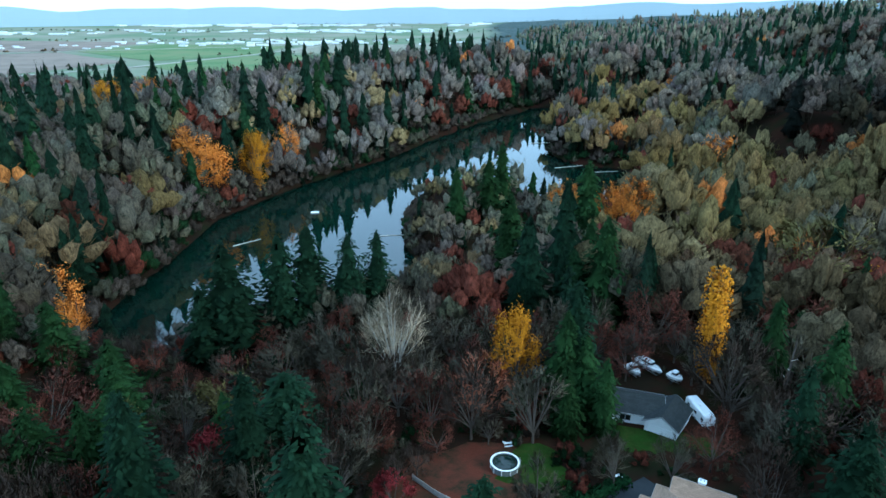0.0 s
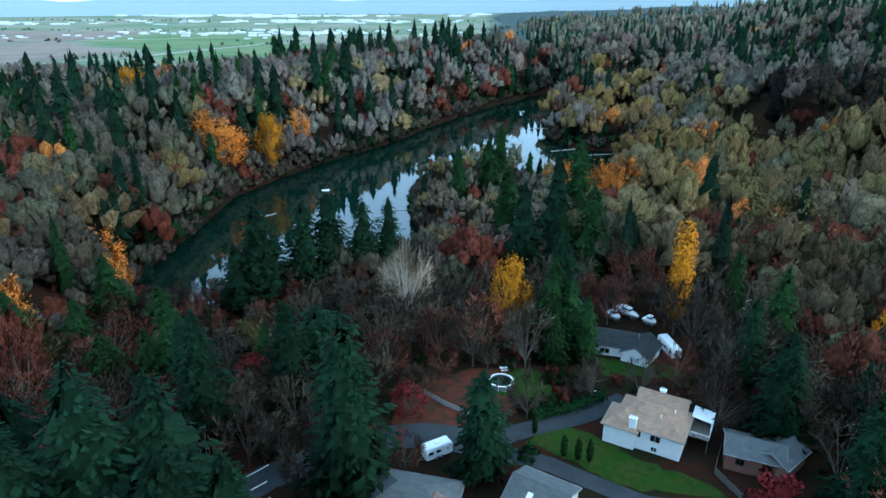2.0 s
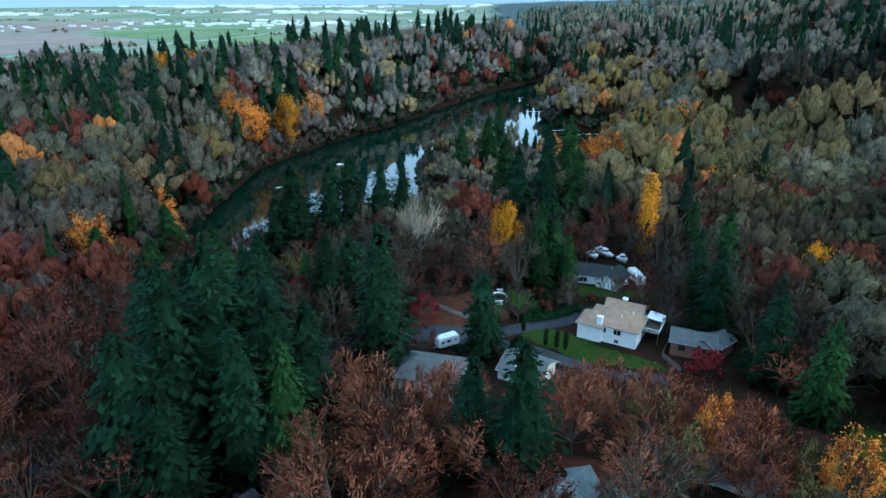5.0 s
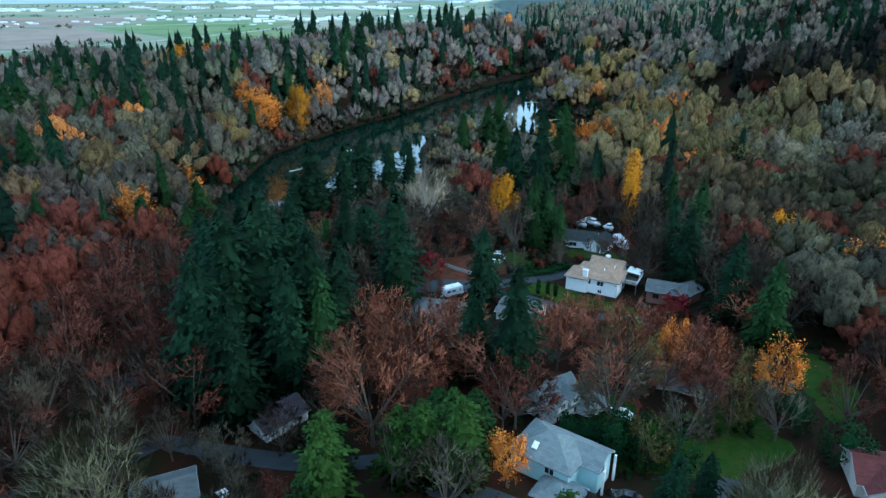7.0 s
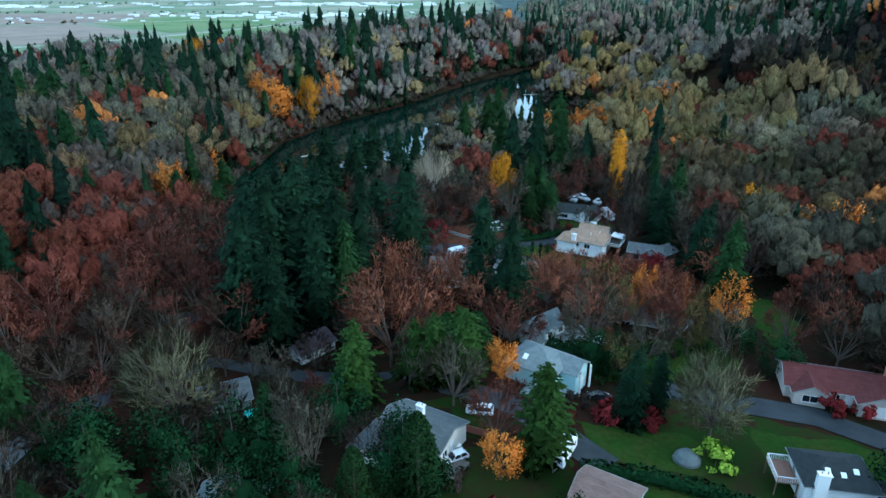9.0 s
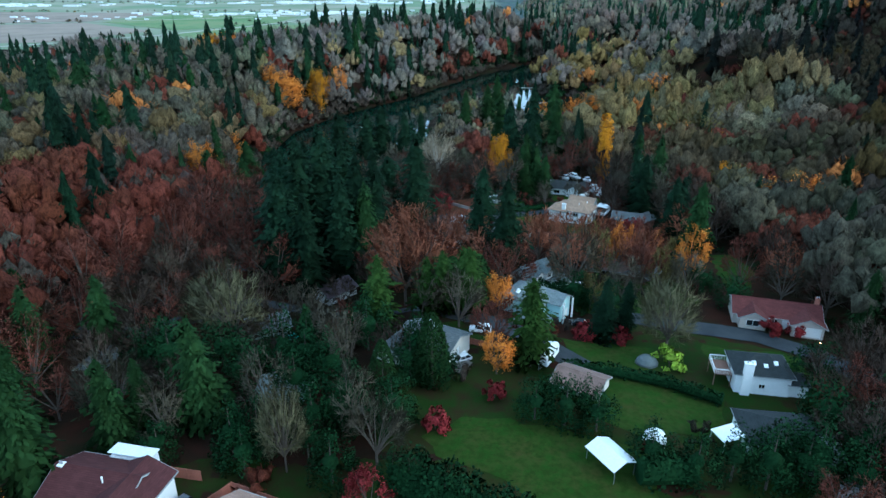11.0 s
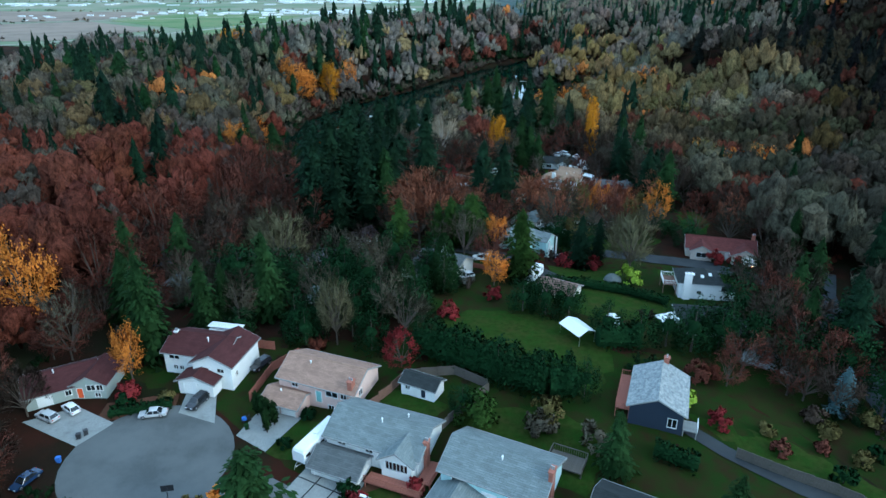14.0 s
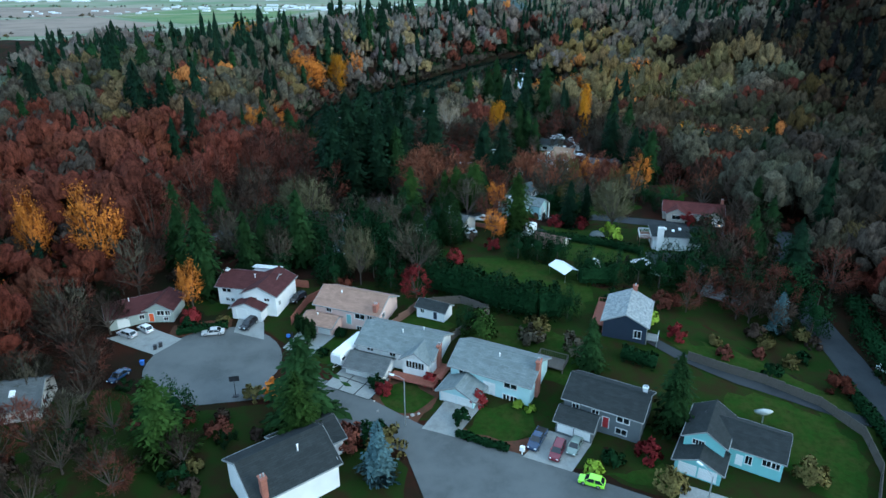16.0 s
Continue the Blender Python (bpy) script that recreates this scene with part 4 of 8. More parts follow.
# teal house
h = house(29.4, -100.4, 1.6, -31, "teal two-storey house with charcoal roof and double garage")
block(h, 1.5, 0, 13, 8.2, 0, 4.2, 2.2, S_TEAL, CHARCOAL, WHITE, front=[(W, 0.8, 1.8, 1.4, 3.1), (W, 3.4, 4.6, 2.2, 3.4), (W, 4.8, 6.0, 2.2, 3.4), ("door", -0.6, 0.4, 0.6, 2.7)])
block(h, -4.2, -1.6, 9.4, 6.6, 0, 5.0, 2.0, S_TEAL, CHARCOAL, WHITE, turn=90, left=[(W, -1.9, -1.0, 3.7, 4.7), (W, -0.9, 0.0, 3.7, 4.7)])
block(h, -4.2, -7.0, 6.4, 7.4, 0, 2.5, 1.6, S_TEAL, CHARCOAL, WHITE, turn=90, left=[("garage", -3.0, -0.25, 0.05, 2.2), ("garage", 0.25, 3.0, 0.05, 2.2)])
# navy house with weathered shakes
h = house(22.2, -71.2, 4.2, 69, "navy house with weathered silver shake roof and red deck")
block(h, 0, 0, 12, 8.8, 0, 3.9, 2.1, S_NAVY, MOSSY, WHITE, left=[(W, 2.0, 3.4, 0.9, 2.6)], front=[("door", -3.4, -2.4, 0.2, 2.3), (W, 0.0, 1.6, 1.2, 2.4)], back=[(W, -1, 1, 1.2, 2.4)])
chimney(h, 6.3, -0.6, 0, 6.9, 0.9, 0.9, BRICK)
deck(h, -5.0, 5.6, 4.4, 6.8, 2.0, CEDAR_WOOD, CEDAR_WOOD, -1, "blr")
deck(h, -6.0, -3.2, -6.8, -4.5, 1.0, CONCRETE, WHITE, -1.2, "f")
# white shed
h = thing("shed", pose(-11.9, -67.0, 4.2, 0, 0, -27), "white garden shed with a dark shingle roof on the lawn", "shed")
HOUSE_SPOTS.append((-11.9, -67, 5))
block(h, 0, 0, 6.6, 3.8, 0, 2.2, 1.0, S_WHITE, CHARCOAL, WHITE, over=0.3, front=[(W, -2.4, -1.5, 1.0, 1.8), ("door", 0.7, 1.6, 0.05, 2.0)], door_mat=S_NAVY, z0=-0.6)
# white house with maroon roof
h = house(-47.2, -57.2, 2.2, -12, "white two-storey house with maroon roof and small gabled garage")
block(h, -1.2, 0.8, 12, 8, 0, 4.3, 1.8, S_WHITE, MAROON, WHITE, front=[(W, -5.0, -3.0, 2.9, 4.0), (W, -4.4, -3.6, 0.8, 1.6), (W, -3.2, -2.4, 0.8, 1.6), ("door", -1.6, -0.7, 1.4, 3.5)])
block(h, 3.6, -0.8, 9.6, 7.2, 0, 4.5, 1.7, S_WHITE, MAROON, WHITE, turn=90, left=[(W, -1.8, -0.6, 3.0, 3.7), (W, 1.0, 2.2, 3.0, 3.7)], front=[(W, -3.6, -2.8, 1.6, 2.6)])
block(h, 1.8, -6.6, 3.2, 6.4, 0, 2.4, 1.2, S_WHITE, MAROON, WHITE, turn=90, left=[("garage", -2.2, -0.1, 0.05, 2.1), ("garage", 0.2, 2.4, 0.05, 2.1)])
part("sunroom_roof", Shape().slab([(-3.2, 4.8, 5.3), (3.4, 4.8, 5.3), (3.0, 7.4, 4.8), (-3.6, 7.4, 4.8)], 0.12).box(-3.0, 2.8, 4.85, 7.2, -0.8, 4.6), HEADLIGHT, h, "pale translucent sunroom roof")
roof_vent(h, 0.4, -0.6, 6.0)
chimney(h, -6.6, 0.6, 3, 6.2, 0.6, 0.7)
# sage house with maroon roof
h = house(-67.5, -63.8, 2.0, 30, "sage green single-storey house with maroon roof and orange door")
block(h, -1, 1, 13, 9, 0, 3.0, 2.0, S_SAGE, MAROON, WHITE, front=[("garage", -4.4, -2.0, 0.05, 2.2), (W, 0.4, 1.4, 1.2, 2.3)])
block(h, 5.4, -1.6, 8, 6.4, 0, 3.4, 1.8, S_SAGE, MAROON, WHITE, turn=62, left=[(W, -0.4, 1.2, 2.0, 3.2), (W, 1.5, 2.7, 2.0, 3.2), (W, 1.0, 2.0, 0.5, 1.4), ("door", -2.4, -1.3, 0.3, 2.5)], door_mat=RED_PAINT)
roof_vent(h, -2.0, 0.2, 5.2)
# dark-roofed house in the foreground
h = house(-29.4, -106.0, 0.7, 38, "white-gabled house with a dark slate-grey roof")
block(h, -1.0, 1.0, 11, 9, 0, 4.2, 2.6, S_WHITE, CHARCOAL, WHITE, right=[(W, -2.4, -1.2, 2.2, 4.0), (W, -0.8, 0.8, 2.2, 4.6), (W, 1.2, 2.4, 2.2, 4.0)])
block(h, 4.0, 4.6, 8, 6, 0, 3.0, 1.6, S_WHITE, CHARCOAL, WHITE, right=[("garage", -2.2, 2.2, 0.05, 2.3)])
roof_vent(h, 0.6, -0.6, 6.5)
chimney(h, -5.2, -3.4, 0, 7.0, 0.7, 0.9, BRICK)
# grey house half behind bare trees
h = house(-74.5, -92.0, 2.4, 14, "pale-gabled house with grey roof behind bare trees", 8)
block(h, 0, 0, 12, 9, 0, 3.0, 2.4, S_CREAM, GREY_SHINGLE, WHITE, right=[(W, -1.6, 0.2, 1.0, 2.4)])
for i in range(3):
    skylight(h, pose(-3.5 + 2.6 * i, -2.2, 4.4, math.degrees(math.atan(2.4 / 4.5)), 0, 0))
# red-roofed ranch
h = house(57.0, -7.2, 0.6, -17, "beige ranch house with red shingle roof and front gables", 10)
block(h, 0, 0, 17, 8, 0, 2.6, 1.9, S_BEIGE, RED_SHINGLE, WHITE, front=[(W, -0.8, 0.2, 0.8, 2.0), ("door", 1.2, 2.2, 0.1, 2.2)])
block(h, -4.8, -3.6, 4.8, 5.2, 0, 2.6, 1.4, S_BEIGE, RED_SHINGLE, WHITE, turn=90, left=[(W, -1.2, 1.2, 0.8, 2.1)])
block(h, 5.6, -4.0, 5.0, 6.0, 0, 2.6, 1.5, S_BEIGE, RED_SHINGLE, WHITE, turn=90, left=[("garage", -2.4, 2.4, 0.05, 2.2)])
chimney(h, 8.0, 0.6, 2, 5.8, 0.8, 0.7, BRICK)
# white house with big chimney
h = house(42.6, -31.2, 2.5, -10, "tall white house with dark hipped roof and a broad white chimney")
block(h, 0, 0, 9.4, 7.4, 0, 4.3, 2.0, S_WHITE, CHARCOAL, WHITE, shape="hip", front=[(W, -0.6, 0.4, 1.4, 2.2)], left=[(W, -1.6, -0.4, 2.4, 3.6)])
chimney(h, -3.0, -4.1, -1, 6.6, 1.6, 0.8)
block(h, 6.2, -1.4, 3.4, 4, 0, 2.6, 0.8, S_WHITE, CHARCOAL, WHITE, shape="hip", over=0.3)
deck(h, -8.0, -4.9, -2.0, 3.0, 2.6, BROWN_WOOD, WHITE, -1, "fbl")
for i, (x, y) in enumerate(((-1.6, -1.8), (0.4, -2.2), (2.2, -1.6))):
    skylight(h, pose(x, y, 4.45 + (3.7 + y) * 0.54, 28, 0, 0), 0.7, 0.8)
# slate hip house
h = house(39.2, -45.6, 2.7, -8, "white bungalow with a slate-blue hipped roof and white ridge", 8)
block(h, 0, 0, 12, 8.4, 0, 2.9, 1.9, S_WHITE, CHARCOAL, WHITE, shape="hip", front=[(W, -5.2, -3.8, 0.9, 2.2), (W, -3.4, -2.0, 0.9, 2.2)], left=[(W, -1.5, 0.5, 0.9, 2.2)])
block(h, 5.0, -3.6, 7, 6, -0.2, 2.6, 1.6, S_WHITE, GREY_SHINGLE, WHITE, turn=90, shape="hip")
# derelict outbuilding
h = house(45.2, -57.2, 1.6, -35, "old outbuilding with a patched and mossy roof under trees", 6)
block(h, 0, 0, 8, 5.6, 0, 2.0, 1.0, S_BROWN, MOSSY, GREY_WOOD)
# big blue-roofed house
h = house(10.4, -2.6, -0.2, -36, "large pale house with blue-grey hipped roof and pillared porch", 9)
block(h, 0, 0, 10.4, 9, 0, 5.2, 2.6, S_PALE, SLATE, WHITE, shape="hip", front=[(W, -3.6, -2.2, 3.2, 4.6), (W, 1.0, 2.6, 3.2, 4.6)], right=[(W, -2, -0.6, 3.2, 4.6)])
block(h, 5.0, 2.0, 7, 5.4, 0, 4.9, 1.5, S_PALE, SLATE, WHITE, right=[(W, -1.2, 0.0, 2.6, 4.2), ("door", 0.5, 1.6, 0.1, 2.2)])
for y in (-0.4, 4.4):
    part("pillar", Shape().box(9.2, 9.55, y - 0.18, y + 0.18, -0.8, 4.75), WHITE, h)
block(h, 4.6, -6.6, 6.4, 6.2, 0, 2.7, 1.5, S_PALE, SLATE, WHITE, shape="hip", right=[("garage", -2.4, 2.4, 0.05, 2.3)])
skylight(h, pose(-1.6, -3.0, 6.4, 30, 0, 0))
# dormer house
h = house(13.2, 13.6, -2.4, 38, "white house with blue-grey roof and two white dormers", 8)
block(h, 0, 0, 9, 8, 0, 3.2, 3.4, S_WHITE, SLATE, WHITE, front=[(W, -3, -1.6, 0.9, 2.2), ("door", 0, 1, 0.1, 2.2), (W, 1.8, 3.2, 0.9, 2.2)])
for x in (-1.9, 1.6):
    block(h, x, -2.7, 3.4, 2.4, 3.2, 1.9, 1.0, S_WHITE, SLATE, WHITE, turn=90, over=0.2, left=[(W, -0.6, 0.6, 0.4, 1.6)], z0=0)
block(h, 5.2, -4.4, 5, 5, -0.4, 2.5, 1.0, S_WHITE, SLATE, WHITE, right=[("garage", -1.9, 1.9, 0.05, 2.2)])
# grey-roofed house with twin-flue chimney
h = house(-8.6, -23.2, 4.0, -30, "low house with grey shingle roof and a white twin-flue chimney", 9)
block(h, 0, 0, 12, 9.6, 0, 2.8, 1.9, S_CREAM, GREY_SHINGLE, WHITE, right=[(W, -3.2, -1.8, 0.9, 2.1), ("door", -0.8, 0.4, 0.1, 2.2)], front=[(W, -2, 0, 0.9, 2.1)])
block(h, -4.6, -5.2, 8, 6, -0.4, 2.6, 1.4, S_CREAM, GREY_SHINGLE, WHITE, turn=90)
chimney(h, -0.6, 1.0, 3, 6.2, 1.3, 0.8)
deck(h, 6.2, 9.8, -5.6, -1.0, 0.4, GREY_WOOD, GREY_WOOD, -0.8, "")
# brown roof beside the hedge
h = house(14.2, -34.0, 3.2, -32, "low house with a brown shingle roof beside a hedge", 6)
block(h, 0, 0, 8.4, 6.6, 0, 2.4, 1.4, S_CREAM, BROWN_SHINGLE, WHITE, right=[(W, -1.2, 0.4, 0.8, 2.0)])
# small houses under the trees
h = house(-41.4, -6.2, -2.6, 24, "small house with grey roof beside a teal pool cover", 7)
block(h, 0, 0, 9, 7, 0, 2.5, 1.6, S_SAGE, GREY_SHINGLE, WHITE, right=[(W, -1.0, 0.6, 0.8, 2.0), ("door", 1.2, 2.2, 0.1, 2.1)], front=[(W, 1.6, 2.8, 0.8, 2.0)])
h = house(-31.6, 13.4, -5.0, 49, "small white house with dark plum roof under tall firs", 7)
block(h, 0, 0, 9.5, 7, 0, 2.6, 1.8, S_WHITE, PLUM, WHITE, front=[(W, -3.4, -2.2, 0.9, 2.0), ("door", 0.2, 1.2, 0.1, 2.1), (W, 2.2, 3.4, 0.9, 2.0)])
h = house(-31.5, -32.0, 0.6, -12, "small house with pale teal-grey roof among trees", 6)
block(h, 0, 0, 9, 7, 0, 2.4, 1.6, S_CREAM, SLATE, WHITE)
h = house(-66.0, -23.0, -0.6, -8, "pale blue shed-like house with a grey roof by the lane", 6)
block(h, 0, 0, 7, 5.6, 0, 2.4, 1.5, S_PALE, GREY_SHINGLE, WHITE, turn=90, left=[(W, -0.6, 0.6, 0.8, 1.8)])
# tan-roofed house
h = house(33.4, 67.0, -6.5, -30, "white house with tan hipped roof, two chimneys and a deck", 10)
block(h, 0, 0, 12.4, 9.6, 0, 4.9, 2.4, S_WHITE, TAN, WHITE, shape="hip", front=[(W, -2.4, -1.2, 2.8, 4.2), (W, 0.6, 2.4, 2.8, 4.2), (W, 1.0, 2.0, 0.6, 1.6)], right=[(W, -2, 0, 2.8, 4.2)])
block(h, 0.6, 5.4, 9, 6, 0, 4.9, 2.2, S_WHITE, TAN, WHITE)
block(h, -5.0, -2.2, 7, 6, 0, 4.6, 1.8, S_WHITE, TAN, WHITE, turn=90, shape="hip")
chimney(h, -2.8, -5.1, -0.5, 6.9, 1.3, 0.8)
chimney(h, 0.2, 6.0, 5, 7.6, 1.1, 0.8)
deck(h, 6.3, 10.2, 0.5, 7.6, 2.9, GREY_WOOD, WHITE, -1, "fbr")
part("awning", Shape().slab([(6.4, 3.6, 5.2), (10.2, 3.6, 4.8), (10.2, 7.6, 4.8), (6.4, 7.6, 5.2)], 0.1).box(10.0, 10.15, 3.7, 3.85, 2.9, 4.7).box(10.0, 10.15, 7.3, 7.45, 2.9, 4.7), CANVAS, h, "white patio awning")
roof_vent(h, 1.6, -2.0, 6.6)
roof_vent(h, 3.6, 1.0, 6.6)
# grey-roofed brown house
h = house(47.4, 61.0, -6.2, -22, "brown house with grey roof beside a red bush", 8)
block(h, 0, 0, 9.6, 7, 0, 3.2, 1.6, S_BROWN, GREY_SHINGLE, GREY_WOOD, front=[(W, -3, -1.6, 1, 2.3), (W, 1.4, 3.0, 1, 2.3)])
block(h, 4.6, 0.6, 8, 5.6, 0, 3.2, 1.5, S_BROWN, GREY_SHINGLE, WHITE, turn=60)
# lakeside house
h = house(35.4, 98.6, -8.4, -18, "low white house with dark slate roofs near the lake", 8)
block(h, 0, 0, 9.4, 7.6, 0, 3.0, 1.8, S_WHITE, CHARCOAL, WHITE, front=[(W, -3, -1, 0.9, 2.2), ("door", 0.4, 1.4, 0.1, 2.2)])
block(h, 5.8, -2.4, 8.4, 6, 0, 3.0, 1.8, S_WHITE, CHARCOAL, WHITE, turn=72, left=[("garage", -2.2, 2.2, 0.05, 2.3)])
# two roofs by the wood road
h = house(-5.6, 50.2, -6.4, -14, "low house with grey hipped roof under a fir", 8)
block(h, 0, 0, 12, 8.4, 0, 2.9, 2.2, S_BEIGE, GREY_SHINGLE, WHITE, shape="hip", front=[(W, 2, 3.6, 0.9, 2.1)])
block(h, 3.4, -3.4, 6, 5, 0, 2.9, 1.6, S_WHITE, BROWN_SHINGLE, WHITE, turn=90, left=[(W, -1, 1, 0.8, 2.2)])
h = house(12.6, 50.4, -5.9, -32, "low house with grey roof, skylights and a fenced deck", 8)
block(h, 0, 0, 9.6, 9.2, 0, 3.2, 2.1, S_CREAM, GREY_SHINGLE, WHITE, right=[(W, -2, 0, 0.9, 2.1)])
skylight(h, pose(2.4, -2.6, 4.35, 24, 0, 0))
skylight(h, pose(-1.0, -2.6, 4.35, 24, 0, 0))
deck(h, 1.0, 8.6, -9.4, -5.4, 1.4, CONCRETE, GREY_WOOD, -1, "fbr")
h = house(33.0, 22.0, -3.2, -20, "low house with a grey-brown roof behind bare trees", 8)
block(h, 0, 0, 12, 8, 0, 2.6, 1.8, S_BEIGE, BROWN_SHINGLE, WHITE, front=[(W, -2, 0, 0.9, 2.1)])
block(h, 8.6, -1.8, 7.5, 7, 0, 2.6, 1.8, S_BEIGE, GREY_SHINGLE, WHITE, turn=70)


# ---- trees ----
rng = np.random.default_rng(11)


def kites(root, tip, width, sag):
    """A drooping spray: two triangles each, folded along the stem."""
    root, tip = np.asarray(root), np.asarray(tip)
    d = tip - root
    side = np.stack([-d[:, 1], d[:, 0], np.zeros(len(d))], 1)
    side /= np.linalg.norm(side, axis=1, keepdims=True) + 1e-9
    mid = root + d * 0.55
    mid[:, 2] -= sag
    v = np.stack([root, mid + side * width[:, None], tip, mid - side * width[:, None]], 1).reshape(-1, 3)
    k = np.arange(len(root))[:, None] * 4
    return v, np.vstack([k + [0, 1, 2], k + [0, 2, 3]])


def join(pieces):
    vs, ts, k = [], [], 0
    for v, t in pieces:
        vs.append(v)
        ts.append(t + k)
        k += len(v)
    return np.vstack(vs), np.vstack(ts)


def conifer_crown(r, h, reach, whorls, arms, sub, base=0.1, droop=0.35, power=0.85, tiers=18, around=11):
    """Ragged skirts of close inner boughs, and out of them boughs of short drooping sprays, shorter towards the tip."""
    lobes = r.uniform(0.5, 1.15, (9, 9))
    v, t = [], []
    for i in range(tiers):
        f = i / tiers
        z0, z1 = h * (base + (0.97 - base) * f), h * (base + (0.985 - base) * min(1.0, (i + 2.1) / tiers))
        rad, k = reach * min(1.0, 0.72 + 2.2 * f) * (1 - f) ** power, len(v)
        for j in range(around):
            a = 6.28319 * (j + 0.5 * (i % 2)) / around + r.uniform(-0.2, 0.2)
            q = rad * r.uniform(0.6, 0.9) * (1.0, 0.66)[j % 2] * lobes[int(f * 8.99), int(a * 1.43) % 9] + 0.12
            v.append((q * math.cos(a), q * math.sin(a), z0 - (0.1 + droop * 0.5) * q + r.uniform(-0.4, 0.4) * h / tiers))
        v.append((0, 0, z1))
        t += [(k + j, k + (j + 1) % around, k + around) for j in range(around)]
    roots, tips, widths = [], [], []
    for i in range(whorls):
        f = i / (whorls - 1)
        z = h * (base + (0.985 - base) * f ** 0.95)
        for j in range(arms):
            if r.uniform() < 0.08:
                continue
            a = (2.399963 * (i * arms + j) + r.uniform(-0.5, 0.5)) % 6.283
            out = (reach * min(1.0, 0.72 + 2.2 * f) * (1 - f) ** power + 0.25) * r.uniform(0.7, 1.15) * lobes[int(f * 8.99), int(a * 1.43) % 9]
            zz = z + r.uniform(-0.7, 0.7) * h / whorls
            fall = droop * out * r.uniform(0.5, 1.3)
            for k in range(sub):
                g = out * (0.5 + 0.42 * (k + r.uniform(0, 1)) / sub)
                b = a + r.normal() * 0.2
                c = a + r.normal() * 0.75
                o = (0.2 * out + 0.3) * r.uniform(0.6, 1.3) if sub > 1 else 0.42 * out + 0.3
                x, y, low = g * math.cos(b), g * math.sin(b), zz - fall * (g / out) ** 1.5 + r.normal() * 0.12
                roots.append((x, y, low))
                tips.append((x + o * math.cos(c), y + o * math.sin(c), low - o * (0.25 + droop) * r.uniform(0.3, 1.2)))
                widths.append(o * r.uniform(0.22, 0.36))
    spike = np.array([(0.16, 0, h * 0.93), (-0.12, 0.14, h * 0.93), (-0.12, -0.14, h * 0.93), (0, 0, h * 1.02)])
    return join([(np.array(v), np.array(t)), kites(roots, tips, np.array(widths), 0.06), (spike, np.array([(0, 1, 3), (1, 2, 3), (2, 0, 3)]))])


def slivers(r, roots, tips, width):
    """Thin twigs."""
    roots, tips = np.asarray(roots), np.asarray(tips)
    d = tips - roots
    side = np.cross(d, r.normal(size=d.shape))
    side *= np.asarray(width).reshape(-1, 1) / (np.linalg.norm(side, axis=1, keepdims=True) + 1e-9)
    v = np.stack([roots + side, roots - side, tips], 1).reshape(-1, 3)
    return v, np.arange(len(v)).reshape(-1, 3)


def flakes(r, centres, size):
    """Small leaves or leaf clumps, turned all ways."""
    a, b = r.normal(size=centres.shape), r.normal(size=centres.shape)
    a /= np.linalg.norm(a, axis=1, keepdims=True)
    b = np.cross(a, b)
    b /= np.linalg.norm(b, axis=1, keepdims=True)
    s = size * r.uniform(0.6, 1.3, (len(centres), 1))
    v = np.stack([centres + a * s, centres + b * s * 0.7, centres - a * s, centres - b * s * 0.7], 1).reshape(-1, 3)
    k = np.arange(len(centres))[:, None] * 4
    return v, np.vstack([k + [0, 1, 2], k + [0, 2, 3]])


def ball(r, n, low=0.0):
    p = r.normal(size=(n, 3))
    return p / np.linalg.norm(p, axis=1, keepdims=True) * (low + (1 - low) * r.uniform(0, 1, (n, 1)) ** 0.5)


class Dome:
    """The outline of a rounded crown: a dome with billows. Its points are ways out from the middle."""

    def __init__(self, r, h, reach, lift, billows):
        d = r.normal(size=(billows, 3))
        d[:, 2] = np.abs(d[:, 2]) * 0.9 - 0.25
        self.lobes = d / np.linalg.norm(d, axis=1, keepdims=True)
        self.size = r.uniform(0.7, 1.1, billows)
        self.mid, self.axes = np.array((0, 0, h * lift)), np.array((reach, reach, h * (1 - lift)))

    def at(self, d, s=1.0):
        near = np.arccos(np.clip(d @ self.lobes.T, -1, 1))
        out = 0.7 + 0.34 * (np.exp(-(near / 0.4) ** 2) * self.size).max(1)
        low = np.where(d[:, 2] < 0, 1 - 0.25 * d[:, 2] ** 2, 1.0)
        return self.mid + d * (out * low * s)[:, None] * self.axes

    def ways(self, r, n, low=-0.55):
        d = r.normal(size=(n * 3, 3))
        d /= np.linalg.norm(d, axis=1, keepdims=True)
        return d[d[:, 2] > low][:n]

    def core(self, r, s, around=11, rings=6):
        """The close inner twigs, as one lumpy body well inside the outline."""
        ph = np.linspace(-0.9, 1.45, rings)
        d = np.array([(math.cos(p) * math.cos(a + 0.3 * i), math.cos(p) * math.sin(a + 0.3 * i), math.sin(p)) for i, p in enumerate(ph) for a in np.linspace(0, 6.283, around, endpoint=False)])
        v = self.at(d, s * r.uniform(0.86, 1.1, len(d)))
        t = []
        for i in range(rings - 1):
            for j in range(around):
                a, b, c, e = i * around + j, i * around + (j + 1) % around, (i + 1) * around + j, (i + 1) * around + (j + 1) % around
                t += [(a, b, e), (a, e, c)]
        t += [((rings - 1) * around, (rings - 1) * around + j, (rings - 1) * around + j + 1) for j in range(1, around - 1)]
        return v, np.array(t)


def unit(v):
    return v / (np.linalg.norm(v, axis=1, keepdims=True) + 1e-9)


